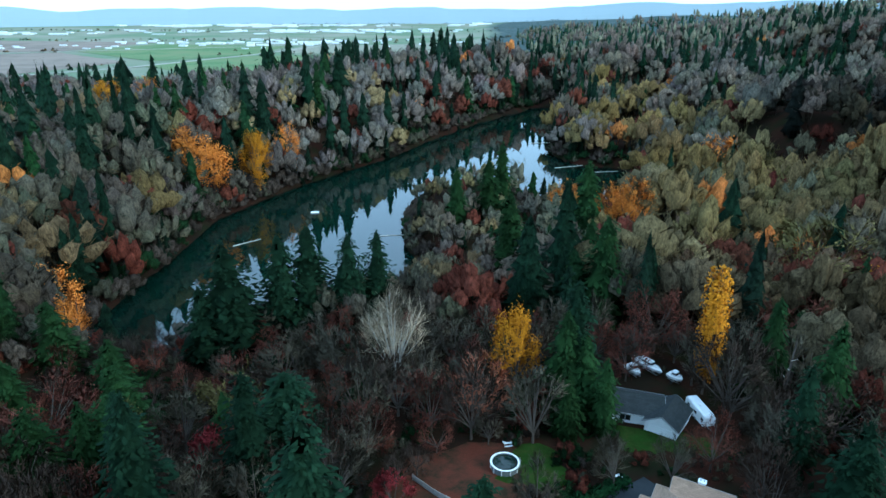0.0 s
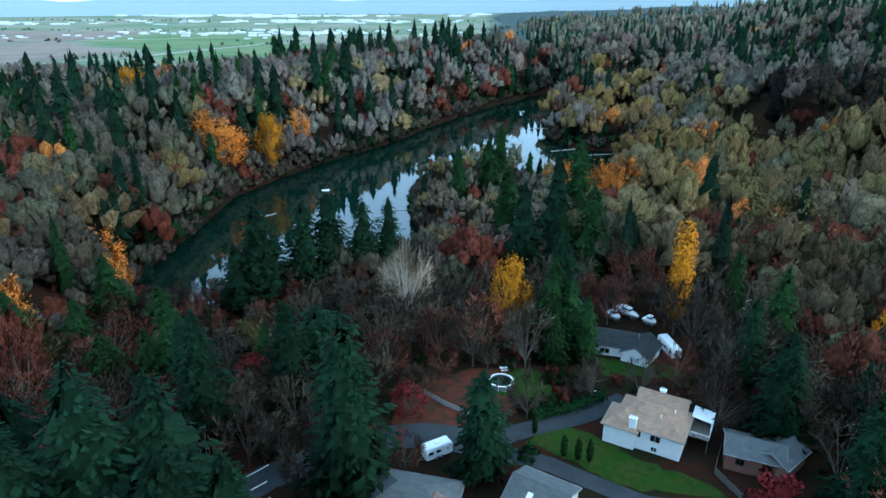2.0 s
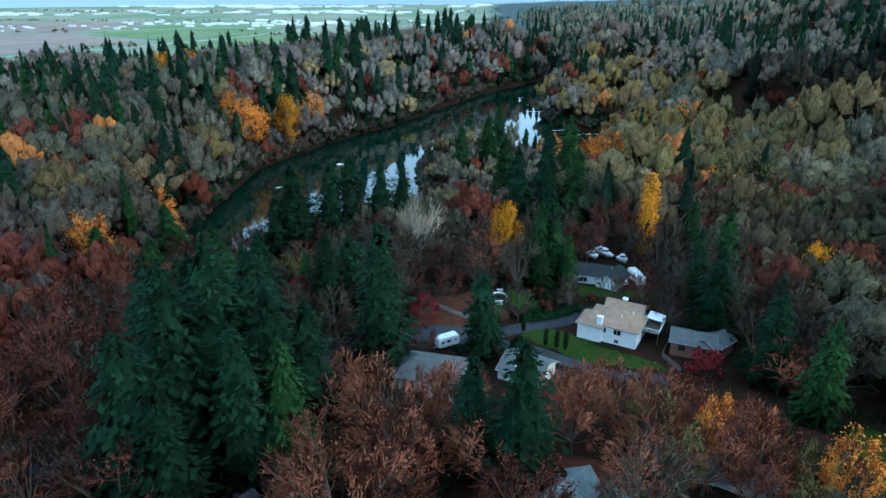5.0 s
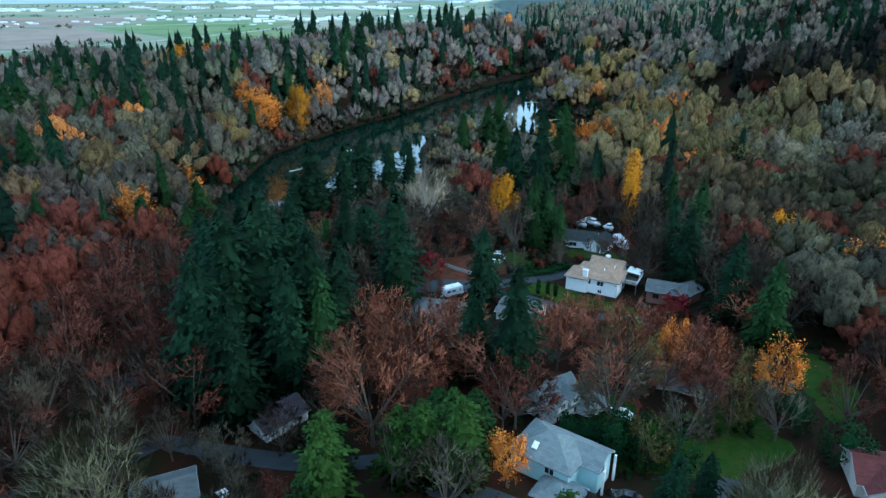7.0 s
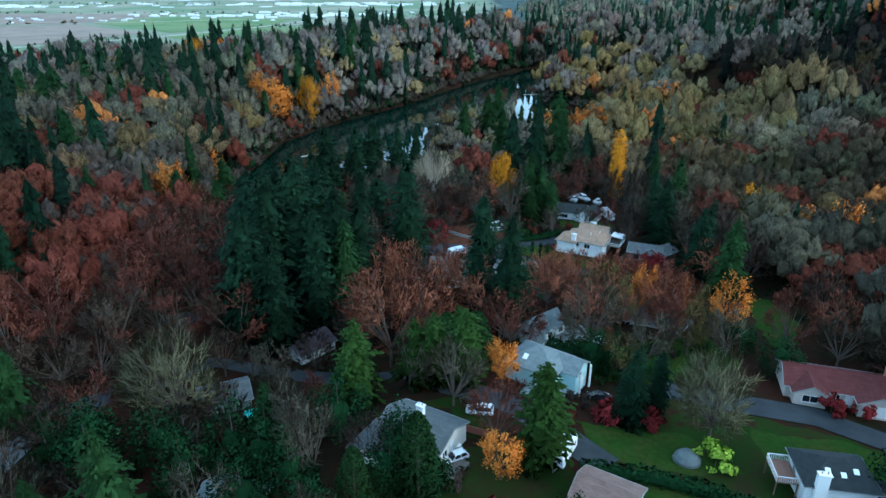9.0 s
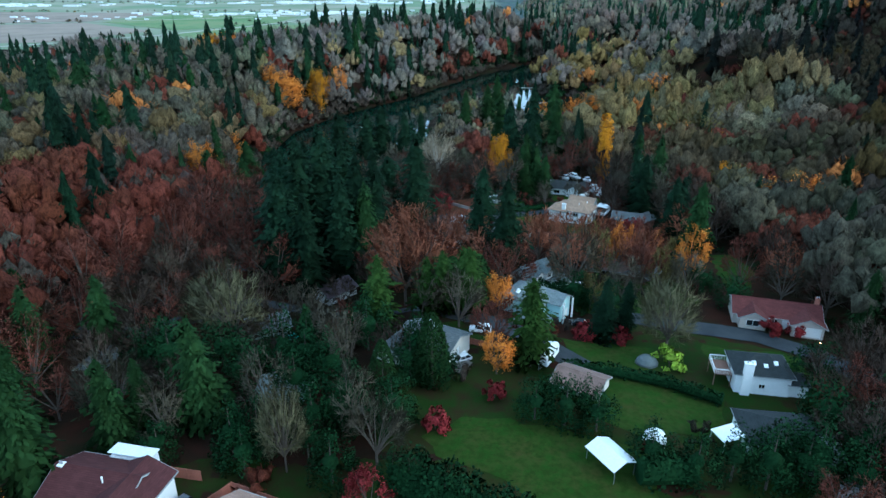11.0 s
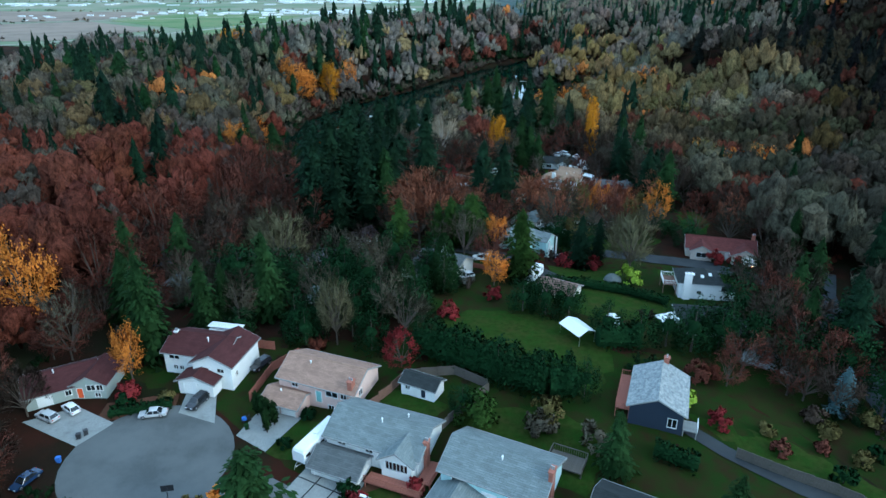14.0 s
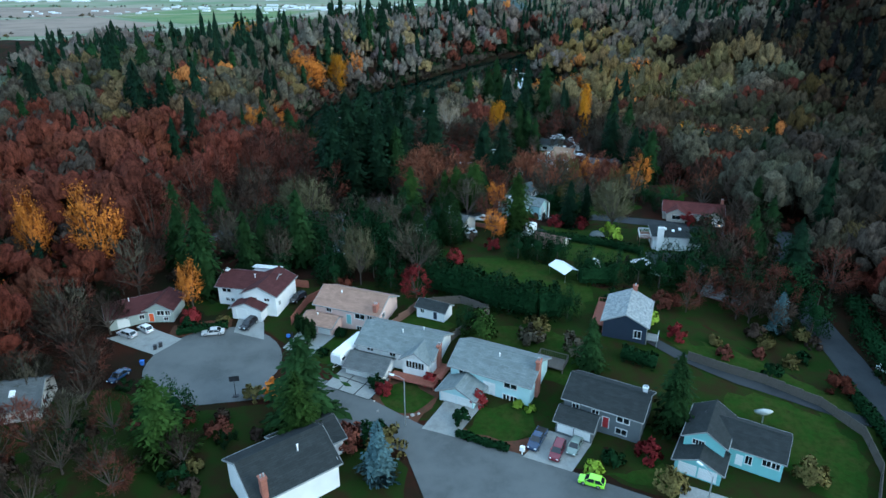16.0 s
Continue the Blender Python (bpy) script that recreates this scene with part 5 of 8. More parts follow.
def broadleaf(r, h, reach, limbs, branches, twigs, leaves, leaf_size, vase=0.0, lift=0.5, twig_w=0.04):
    """Limbs that part into branches and those into fine twigs, with what leaves are left on them. Returns wood and crown."""
    wood = Shape()
    dome = Dome(r, h, reach, lift, limbs)
    fork = h * r.uniform(0.14, 0.22)
    wood.tube((0, 0, -0.6), (0, 0, fork), 0.018 * h, 0.013 * h, 7)
    p, q = [], []
    for way, e in zip(dome.lobes, dome.at(dome.lobes, 0.82)):
        end, start = Vector(e), Vector((0, 0, fork * r.uniform(0.75, 1.0)))
        bend = start.lerp(end, 0.42) + Vector((end.x * (0.08 - 0.2 * vase), end.y * (0.08 - 0.2 * vase), 0.03 * h))
        wood.tube(start, bend, 0.0085 * h, 0.006 * h, 5)
        wood.tube(bend, end, 0.006 * h, 0.0022 * h, 4)
        aims = dome.at(unit(way + r.normal(size=(branches, 3)) * [0.42, 0.42, 0.3]), 1.0)
        for aim in aims:
            f = r.uniform(0.0, 0.9)
            a = np.array(bend.lerp(end, f) if f > 0.15 else start.lerp(bend, 0.6 + 2.5 * f))
            p.append(a)
            q.append(a + (aim - a) * r.uniform(0.6, 0.98))
    p, q = np.array(p), np.array(q)
    k, f = r.integers(0, len(p), twigs), r.uniform(0.2, 1.0, (twigs, 1)) ** 0.7
    at = p[k] + (q[k] - p[k]) * f
    way = unit(unit(q[k] - p[k]) * 0.8 + unit(at - [0, 0, h * 0.35]) * 0.6 + r.normal(size=(twigs, 3)) * 0.5 + [0, 0, 0.3 + vase])
    tip = at + way * h * r.uniform(0.045, 0.115, (twigs, 1)) * (1 + 0.6 * vase)
    pieces = [slivers(r, p, q, np.full(len(p), 0.0022 * h + 0.012)), slivers(r, at, tip, twig_w * r.uniform(0.6, 1.4, twigs))]
    if leaves:
        k = r.integers(0, twigs, leaves)
        pieces.append(flakes(r, at[k] + (tip[k] - at[k]) * r.uniform(0.2, 1.1, (leaves, 1)) + r.normal(size=(leaves, 3)) * 0.02 * h, leaf_size))
    return wood, join(pieces)


def column_crown(r, h, reach, n, size):
    """An upright poplar: tall plumes of leaves side by side."""
    c = []
    for k in range(9):
        a, o = 2.4 * k, reach * 0.55 * math.sqrt(k / 9)
        top = h * r.uniform(0.74, 1.0) if k else h
        z = r.uniform(0.12, 1.0, n // 9) ** 0.8
        rad = reach * 0.42 * np.sin(np.clip(z, 0, 1) * 2.9) ** 0.7
        b = r.uniform(0, 6.283, n // 9)
        q = rad * np.sqrt(r.uniform(0, 1, n // 9))
        c.append(np.stack([o * math.cos(a) + q * np.cos(b), o * math.sin(a) + q * np.sin(b), top * z], 1))
    return flakes(r, np.vstack(c), size)


def clump_crown(r, h, reach, n, size, low=0.2, clumps=40):
    """A dense rounded crown in clumps, with hollows between them."""
    cc = ball(r, clumps, 0.55)
    cc[:, 2] = np.abs(cc[:, 2]) * 1.0 - 0.35 * (r.uniform(size=clumps) < 0.45)
    pick = r.integers(0, clumps, n)
    p = cc[pick] + ball(r, n, 0.3) * 0.26
    p = p * [reach, reach, h * (1 - low) / 1.3] + [0, 0, h * low + 0.35 * h * (1 - low) / 1.3]
    body = Dome(r, h, reach, 0.5, 12)
    return join([flakes(r, p, size), body.core(r, 0.4 if low < 0.2 else 0.3, 12, 7)])


def oval_crown(r, h, reach, n, size):
    """A dense evergreen, egg-shaped, with tufts standing out of it."""
    z = r.uniform(0.02, 1.0, n) ** 0.9
    a = r.uniform(0, 6.283, n)
    tuft = 1 + 0.14 * np.sin(a * 5 + z * 17) * np.cos(z * 23 + a * 2) + r.normal(size=n) * 0.06
    rad = reach * (np.clip(1 - z, 0, 1) ** 0.55) * np.minimum(1, 0.55 + z * 2.2) * tuft * r.uniform(0.6, 1.0, n) ** 0.35
    return flakes(r, np.stack([rad * np.cos(a), rad * np.sin(a), z * h], 1), size)


def trunk_only(h, w, lean=0.0):
    return Shape().tube((0, 0, -0.6), (lean * h * 0.4, 0, h * 0.5), w, w * 0.65, 7).tube((lean * h * 0.4, 0, h * 0.5), (lean * h, 0, h * 0.97), w * 0.65, w * 0.12, 6)


KINDS = {}


def tree_kind(key, name, label, category, group, bark, leafage, makes):
    KINDS[key] = dict(name=name, label=label, category=category, group=group, bark=bark, leafage=leafage, makes=makes, made={})


def gen(seed):
    return np.random.default_rng(seed)


def fir(s, h, reach, whorls=46, arms=6, sub=4, base=0.08, droop=0.35, power=0.8):
    return lambda: (trunk_only(h, 0.018 * h), conifer_crown(gen(s), h, reach, whorls, arms, sub, base, droop, power))


def bare(s, h, reach, leaves=0, leaf_size=0.2, limbs=13, branches=10, twigs=1650, vase=0.0, lift=0.44, w=0.055):
    return lambda: broadleaf(gen(s), h, reach, limbs, branches, twigs, leaves, leaf_size, vase, lift, w)


tree_kind("fir", "fir_tree", "tall dark green Douglas fir with drooping ragged branches", "conifer", "firs", BARK, FIR, [fir(1, 26, 5.6, 40, 7, 5, power=0.62), fir(2, 26, 6.2, 38, 7, 5, 0.04, power=0.6), fir(3, 26, 5.0, 40, 7, 5, 0.1, power=0.6), fir(4, 26, 5.8, 38, 7, 5, 0.12, 0.5, 0.5)])
tree_kind("cedar", "cedar_tree", "dense mid-green western red cedar with sweeping foliage", "conifer", "cedars", BARK, CEDAR, [fir(11, 20, 5.2, 36, 8, 5, 0.02, 0.7, 0.55), fir(12, 20, 4.7, 36, 8, 5, 0.03, 0.6, 0.6)])
tree_kind("pine", "pine_tree", "mid-green pine with a broad layered crown", "conifer", "pines", BARK, PINE, [fir(21, 15, 4.6, 26, 9, 6, 0.05, 0.15, 0.5), fir(22, 15, 4.2, 26, 9, 6, 0.1, 0.2, 0.45)])
tree_kind("spruce", "spruce_tree", "silvery blue spruce with stiff branches", "conifer", "spruces", BARK, SPRUCE, [fir(25, 11, 3.4, 30, 8, 5, 0.04, 0.12, 0.8)])
tree_kind("grey", "bare_tree", "leafless grey tree with a rounded crown of fine twigs", "tree", "bare trees", BARK, GREY, [bare(31, 16, 6.2), bare(32, 16, 5.6, 160, 0.16), bare(33, 16, 6.6, vase=0.5)])
tree_kind("brown", "bare_tree", "nearly leafless brown tree with reddish twigs", "tree", "bare trees", BARK, BROWN, [bare(41, 15, 6.0, 300, 0.17), bare(42, 15, 5.6, 420, 0.17), bare(43, 15, 6.4, 240, 0.17, vase=0.4)])
tree_kind("rust", "autumn_tree", "broad rounded tree with thin rust-red autumn leaves", "tree", "autumn trees", BARK, RUST, [bare(51, 14, 6.2, 1200, 0.13, twigs=1200), bare(52, 14, 5.6, 1000, 0.13, twigs=1300)])
tree_kind("rosy", "autumn_tree", "broad rounded tree with sparse rosy-brown autumn leaves", "tree", "autumn trees", BARK, ROSY, [bare(54, 14, 6.2, 900, 0.12, twigs=1450), bare(55, 14, 5.6, 800, 0.12, twigs=1500)])
tree_kind("olive", "autumn_tree", "rounded tree with thin olive-yellow leaves", "tree", "autumn trees", BARK, OLIVE, [bare(61, 17, 5.4, 700, 0.2), bare(62, 17, 5.0, 800, 0.2)])
tree_kind("orange", "autumn_tree", "tree with bright orange autumn leaves", "tree", "autumn trees", BARK, ORANGE, [bare(71, 15, 4.2, 1900, 0.18, twigs=700, lift=0.45, vase=0.3), bare(72, 15, 3.6, 1700, 0.18, twigs=700, lift=0.45, vase=0.5)])
tree_kind("yellow", "autumn_tree", "golden yellow autumn tree with dense leaves", "tree", "autumn trees", BARK, YELLOW, [bare(75, 15, 4.6, 4200, 0.15, twigs=500, vase=0.3), lambda: (trunk_only(20, 0.25), column_crown(gen(76), 20, 3.2, 5200, 0.2))])
tree_kind("red", "autumn_tree", "small tree with crimson autumn leaves", "tree", "autumn trees", BARK, RED, [bare(81, 9, 3.8, 2300, 0.15, twigs=500, lift=0.36)])
tree_kind("pale", "bare_tree", "bare tree with bright pale grey limbs", "tree", "bare trees", PALE_BARK, PALE, [bare(91, 18, 5.8, 0, 0.3, 18, 26, 1900, 0.3, 0.5, 0.035)])
tree_kind("fan", "bare_tree", "broad bare tree with a fan of olive-grey upright branches", "tree", "bare trees", BARK, FAN_TWIGS, [bare(93, 16, 6.3, 0, 0.3, 30, 14, 3600, 0.45, 0.48, 0.05)])
tree_kind("column", "columnar_cypress", "narrow upright dark green cypress", "conifer", "cypresses", BARK, CEDAR, [lambda: (trunk_only(6, 0.12), column_crown(gen(95), 6, 0.9, 1000, 0.2))])
tree_kind("round", "broadleaf_evergreen", "dense dark green rounded evergreen tree", "tree", "evergreens", BARK, HEDGE, [lambda: (trunk_only(10, 0.22), clump_crown(gen(97), 10, 4.2, 2300, 0.2, 0.04, 44)), lambda: (trunk_only(10, 0.22), clump_crown(gen(98), 10, 3.8, 2100, 0.2, 0.03, 40))])
tree_kind("oval", "cypress_tree", "broad dense dark green cypress with an even egg-shaped crown", "conifer", "cypresses", BARK, CEDAR, [lambda: (trunk_only(16, 0.3), oval_crown(gen(99), 16, 5.0, 5000, 0.24)), lambda: (trunk_only(16, 0.3), oval_crown(gen(100), 16, 4.2, 4200, 0.24))])
TREE_COUNT, SPOTS = {}, []


def plant(key, x, y, h=None, variant=None, wide=1.0, yaw=None, sink=0.0, label=""):
    k = KINDS[key]
    n = TREE_COUNT.get(key, 0)
    TREE_COUNT[key] = n + 1
    i = n % len(k["makes"]) if variant is None else variant
    base = {"fir": 26, "cedar": 20, "pine": 15, "spruce": 11, "grey": 16, "brown": 15, "rust": 14, "rosy": 14, "olive": 17, "orange": 15, "yellow": (15, 20)[i % 2], "red": 9, "pale": 18, "fan": 16, "column": 6, "round": 10, "oval": 16}[key]
    s = (h or base) / base
    yaw = rng.uniform(0, 360) if yaw is None else yaw
    m = pose(x, y, float(ground_at(x, y)) - sink, 0, 0, yaw) @ Matrix.Diagonal((s * wide, s * wide, s, 1))
    if i not in k["made"]:
        wood, (v, t) = k["makes"][i]()
        root = thing(k["name"], Matrix(), k["label"], k["category"], k["group"])
        part("trunk", wood, k["bark"], root)
        crown = new("crown", tri_mesh("crown", v, t, k["leafage"], out=outward(v, 0.3, 0.8 if key in ("fir", "cedar", "spruce") else 1.0)))
        crown.parent = root
        root.matrix_basis = m
        k["made"][i] = root
    else:
        first = k["made"][i]
        root = copy_thing(first, Matrix())
        root.matrix_basis = m
    if label:
        root["label"] = label
    SPOTS.append((x, y, 2.2 * s * wide))
    return root


# trees that stand out, one by one
for x, y, h in ((-14.5, 53.5, 31), (-29, 79, 22), (-39.6, 66.3, 27), (52.4, 65, 21), (0.9, 21, 20), (7.2, 16.5, 25), (-36, 30, 36), (-32, 36, 33), (-40, 24, 34), (-27, 26, 30), (-36.5, 11, 25), (-43, 16, 28), (-30, 20, 27), (-45, 30, 30),
                (-23, 30, 26), (4.6, 57.5, 19), (24, 102, 25), (22, -16, 13), (26.4, -14, 12), (56, 48, 19), (60.5, 55, 17), (58.9, -56.1, 16), (62, -50, 15), (-48, 36, 30), (-41, 36, 32)):
    plant("fir", x, y, h, wide=1.22)
for x, y, h in ((21.5, 98, 21), (27.5, 92.5, 15), (25, 97, 17), (-58.2, -54.5, 20), (-52, -46, 15), (57.2, 33.8, 19), (-24.8, 22, 24), (20.5, 90, 14)):
    plant("cedar", x, y, h, wide=1.1)
for x, y, h in ((-18.8, -11.5, 15), (-7, -8, 13), (-10, -7, 12), (-2, -9, 14), (-3, -5, 13), (7.2, -27.2, 16), (-30, -99, 13)):
    plant("pine", x, y, h)
for x, y, h, w in ((-47, 126, 27, 1.3), (-51, 121, 19, 1.2), (-37.4, 134.5, 24, 1.0), (-31.6, 138, 25, 1.1), (-22.6, 140.6, 22, 1.1), (-16, 143.6, 22, 1.0), (-25, 86, 17, 1.6)):
    plant("fir", x, y, h, wide=1.35 * w, label="dark green fir standing at the lake's near shore")
for x, y, h, w in ((-80, 116, 15, 1.6), (-64, 107, 15, 1.7), (-59, 99, 15, 1.7), (-53, 85, 17, 1.8), (-75, 94, 16, 1.5), (-62, 79, 16, 1.7), (-84, 88, 17, 1.5)):
    plant("cedar", x, y, h, wide=w, label="broad bushy dark green cedar near the lake shore")
for kind, x, y, h, w in (("rust", -69, 93, 16, 1.25), ("rust", -67, 85, 14, 1.3), ("red", -37, 85, 10, 1.1), ("rust", -40, 109, 13, 1.1), ("olive", -38.5, 99.5, 15, 1.35), ("grey", -26, 117.5, 14, 1.2), ("grey", -20, 112, 13, 1.2), ("grey", -32, 112, 13, 1.2),
                         ("grey", -14, 92, 15, 1.1), ("brown", -8, 96, 14, 1.1), ("grey", -3, 104, 14, 1.2), ("rust", -2, 92, 12, 1.1), ("grey", -15, 104, 14, 1.2), ("brown", -33, 100, 13, 1.2), ("grey", -46, 94, 13, 1.3), ("rust", -32, 84, 12, 1.2),
                         ("brown", -43, 76, 12, 1.3), ("grey", -36, 72, 13, 1.2), ("red", -44, 70, 10, 1.2), ("brown", -18, 80, 13, 1.2), ("grey", 5, 98, 13, 1.3), ("brown", 8, 110, 13, 1.3), ("grey", 2, 118, 14, 1.3), ("grey", -8, 131, 13, 1.3), ("rust", -12, 84, 11, 1.2), ("red", -7, 72, 7, 1.2)):
    plant(kind, x, y, h, wide=w)
for x, y, h, w in ((23, 243, 28, 1.1), (19, 172, 27, 1.3), (49, 209, 28, 1.3), (38, 139, 27, 1.25), (17, 232, 24, 1.2), (5, 222, 22, 1.2), (38, 154, 24, 1.3)):
    plant("cedar", x, y, h, wide=w)
plant("yellow", 13.2, 102, 20, 0, 0.8, label="round golden yellow tree beside the lake woods")
plant("yellow", 50.2, 105.6, 27, 1, 0.85, label="tall golden yellow Lombardy poplar in full autumn leaf")
plant("yellow", 88, 92, 16, 0, label="golden yellow tree in the brown woods")
plant("orange", -94, 140, 22, 0, label="orange-leaved tree above the lake shore")
plant("orange", -88, 134, 17, 1)
plant("orange", -88, 92, 20, 1)
# (kind, x, y, height of its top, width)
for kind, x, y, top, w in (("orange", -102.6, 260.8, 18.6, 1.35), ("orange", -98, 258, 15, 1.2), ("yellow", -82.7, 277, 19.0, 0.8), ("orange", -74, 300, 13, 0.75), ("yellow", -147, 285, 32, 1.15), ("orange", -150, 330, 30, 1.1),
                           ("olive", 81, 240, 8.6, 1.5), ("orange", 126, 287, 8.7, 1.4), ("olive", 133, 292, 6, 1.4), ("olive", 151.6, 293, 3.4, 1.4), ("olive", 98, 154, 15, 1.5), ("olive", 105, 160, 13, 1.4),
                           ("orange", 46.6, 232, 1.7, 1.3), ("orange", 62.9, 209, 7.0, 1.0), ("orange", 67, 213, 8.5, 1.0), ("orange", 57, 212, 6.5, 0.9), ("orange", 171.7, 492, 14, 0.8), ("orange", 98.9, 427, -5, 1.3),
                           ("olive", 84, 53.3, 13.2, 1.4), ("orange", 86, 55, 11.5, 1.1), ("yellow", 104, 139.7, 4.8, 0.9), ("olive", 82.5, 75.3, 12.2, 1.3), ("orange", 97, 58, 12, 1.1), ("rust", 36, 20.6, 13.9, 1.0), ("orange", 47.5, 11, 14, 0.8),
                           ("rust", 79, 128, 3, 1.5), ("rust", 74, 122, 2, 1.4)):
    plant(kind, x, y, min(30, max(11, top - float(ground_at(x, y)))), 0, w)
for x, y, top in ((-136, 176, 20.4), (-132, 180, 18), (-140, 171, 17), (-133, 134, 23.7), (-137, 138, 20), (-128, 130, 19), (-141, 132, 18), (75.9, 55.6, 8), (79, 60, 7), (66, 66, 9), (-130, 172, 16), (-120, 133, 17)):
    plant("fir", x, y, top - float(ground_at(x, y)))
plant("pale", -9.3, 106, 22, 0, 1.0, label="large bare tree with bright pale limbs")
plant("fan", -45.5, -14, 18, 0, 1.1)
for kind, x, y, top, w in (("rosy", -12, 26, 14.5, 1.0), ("rosy", -6, 30, 11, 0.9), ("rosy", -2, 27, 11, 0.9), ("rosy", 10, 29, 9, 0.9), ("rosy", 16, 25, 10.5, 0.9), ("rosy", -18, 31, 13, 1.0), ("rosy", 21, 29, 10.5, 0.9), ("olive", 27, 25, 12, 0.8), ("rosy", 33, 28, 9.5, 0.9),
                           ("orange", 38, 26, 9, 0.7), ("orange", 43, 24, 8, 0.7), ("rosy", -10, 15, 14, 1.0), ("olive", 29, 16, 11, 0.8), ("orange", 34, 22, 11, 0.7), ("olive", 44, 12, 12, 0.8), ("olive", 38, 5, 11, 0.8), ("rust", 41, 18, 11, 0.9)):
    plant(kind, x, y, top - float(ground_at(x, y)), None, w)
plant("fan", 31.8, -20.8, 16, 0, 0.9, label="large bare tree with a bulky trunk in a lawn")
plant("grey", 21, 7, 17, 1)
plant("red", -15.5, -59.5, 7.6, 0, label="small crimson autumn tree beside the white shed")
plant("orange", 1.6, -30, 9, 0, label="small bright orange tree by the lawn")
plant("orange", 3.7, -8.5, 10, 1, 1.1, label="tawny orange tree before the blue-roofed house")
plant("orange", -58, -62.5, 12.5, 1, 0.75, label="upright yellow-orange birch beside the driveway")
plant("orange", -83, -46, 24, 0, 0.75, label="tall orange-topped tree with pale trunk")
plant("orange", -97, -45, 21, 1, 0.65)
plant("orange", -95, -65, 13, 1, 1.0)
for kind, x, y, h, w in (("rust", -66.7, -85, 9, 1.2), ("grey", -72, -91, 10, 1.1), ("grey", -77, -72, 14, 1.0), ("brown", -70.5, -70, 9, 1.1), ("grey", -83, -78, 14, 1.0), ("brown", -78, -97, 9, 1.2), ("rust", -69, -104, 8, 1.3), ("grey", -63, -97.5, 8, 1.2), ("brown", -55, -105, 7, 1.3)):
    plant(kind, x, y, h, wide=w)
for x, y, h in ((-8.6, -33.4, 12.5), (-84, -13, 13)):
    plant("oval", x, y, h, 1, 1.1)
# the dark garden trees behind the cul-de-sac
for kind, x, y, h, w in (("cedar", -42, -40, 18, 1.1), ("grey", -72.7, -52.6, 15, 0.9), ("grey", -56.4, -39.2, 13, 0.7), ("cedar", -50, -41, 12, 1.1), ("round", -24.9, -44.4, 9, 1.0), ("round", -21, -43.5, 8, 1.0), ("round", -19.6, -23, 10, 1.0), 
                         ("oval", -16, -35, 9, 1.0), ("cedar", -66.6, -18, 14, 1.2), ("cedar", -75.5, -24, 15, 1.2), ("brown", -62, -30, 11, 1.0), ("brown", -50, -32, 9, 1.1), ("round", -38, -31, 10, 1.1), ("round", -29, -36, 9, 1.1), ("brown", -34, -26, 9, 1.1), ("round", -24, -33, 9, 1.1),
                         ("grey", -25, -24, 11, 1.0), ("round", -33, -50, 7, 1.2), ("round", -21, -53, 7, 1.2), ("round", -14, -43, 8, 1.1), ("brown", -58, -24, 11, 1.0), ("cedar", -31, -18, 11, 1.1), ("round", -11, -26, 8, 1.0), ("brown", -15, -28, 9, 1.0), ("grey", -40, -22, 9, 1.0), ("round", -45, -48, 6, 1.2),
                         ("brown", -62, -4, 11, 1.2), ("grey", -54, 3, 12, 1.1), ("brown", -44, 2, 10, 1.1), ("grey", -35, 0, 9, 1.1), ("brown", -29, 6, 10, 1.0), ("brown", -66, -8, 12, 1.2), ("rust", -56, 12, 13, 1.1), ("round", 10, -44, 7, 1.2), ("round", 6, -42.5, 6, 1.2), ("round", 14, -45.5, 6.5, 1.2), ("round", 40, -53, 9, 1.1), ("round", 36, -52, 8, 1.1), ("brown", 48, -51, 12, 1.0), ("rust", 53, -45, 12, 1.0), ("cedar", 56, -43, 15, 1.0), ("cedar", 53, -53, 13, 1.1), ("brown", 46, -67, 9, 1.1), ("cedar", 63, -36, 15, 1.1), ("rust", 49.9, -59, 12, 1.2), ("brown", 45, -61, 9, 1.2), ("rust", 36, 8, 12, 1.1), ("grey", 30, 2, 12, 1.0), ("rosy", 38, 14, 13, 1.0), ("olive", 24, -2, 11, 0.9), ("grey", 44, 3, 11, 1.0), ("round", 51, -2, 7, 1.2), ("brown", 68, -6, 13, 1.1), ("cedar", 70, -14, 14, 1.1), ("round", 48, 6, 7, 1.2)):
    plant(kind, x, y, h, None, w)
plant("cedar", -68, -41, 15, 0, 1.2)
plant("fan", -27.5, -50.3, 14.5, 0, 0.6, label="bare tawny tree with a vase of upright branches")
plant("grey", -15.5, -50.9, 11, 2)
for kind, x, y, h in (("grey", -23, 57, 10), ("rust", -17, 60, 9), ("grey", -11.5, 60.5, 9), ("rust", -7, 59, 8), ("brown", -14, 56, 9), ("grey", -28, 65, 10), ("brown", -4, 79, 7), ("rust", -1, 85, 7), ("grey", 7.5, 87, 7), ("brown", -7, 76, 7)):
    plant(kind, x, y, h)
plant("rosy", -15, 5.5, 22, 0, 0.9)
plant("rosy", 6.2, 95.4, 14.5, 1, 1.1)
plant("rust", -9, 12, 15, 1)
plant("rust", -21, 22, 16, 0, 1.2)
plant("pine", -20, -2.5, 12, 0)
plant("oval", 0, -1, 11, 0, 1.2)
plant("oval", -5, 2, 10, 0, 1.2)
for x, y in ((-33.5, -71.5), (-34.6, -70.6), (-35.6, -70), (-36.6, -69.2), (-34.2, -73)):
    plant("column", x, y, 4.6, 0, 1.1)
for x, y in ((17.7, 61.0), (19.8, 60.4), (21.6, 60.0), (13.8, 66)):
    plant("column", x, y, 4.8, 0, 0.9)
plant("spruce", 50, -69.5, 8)
plant("spruce", -18.6, -105, 9.5)
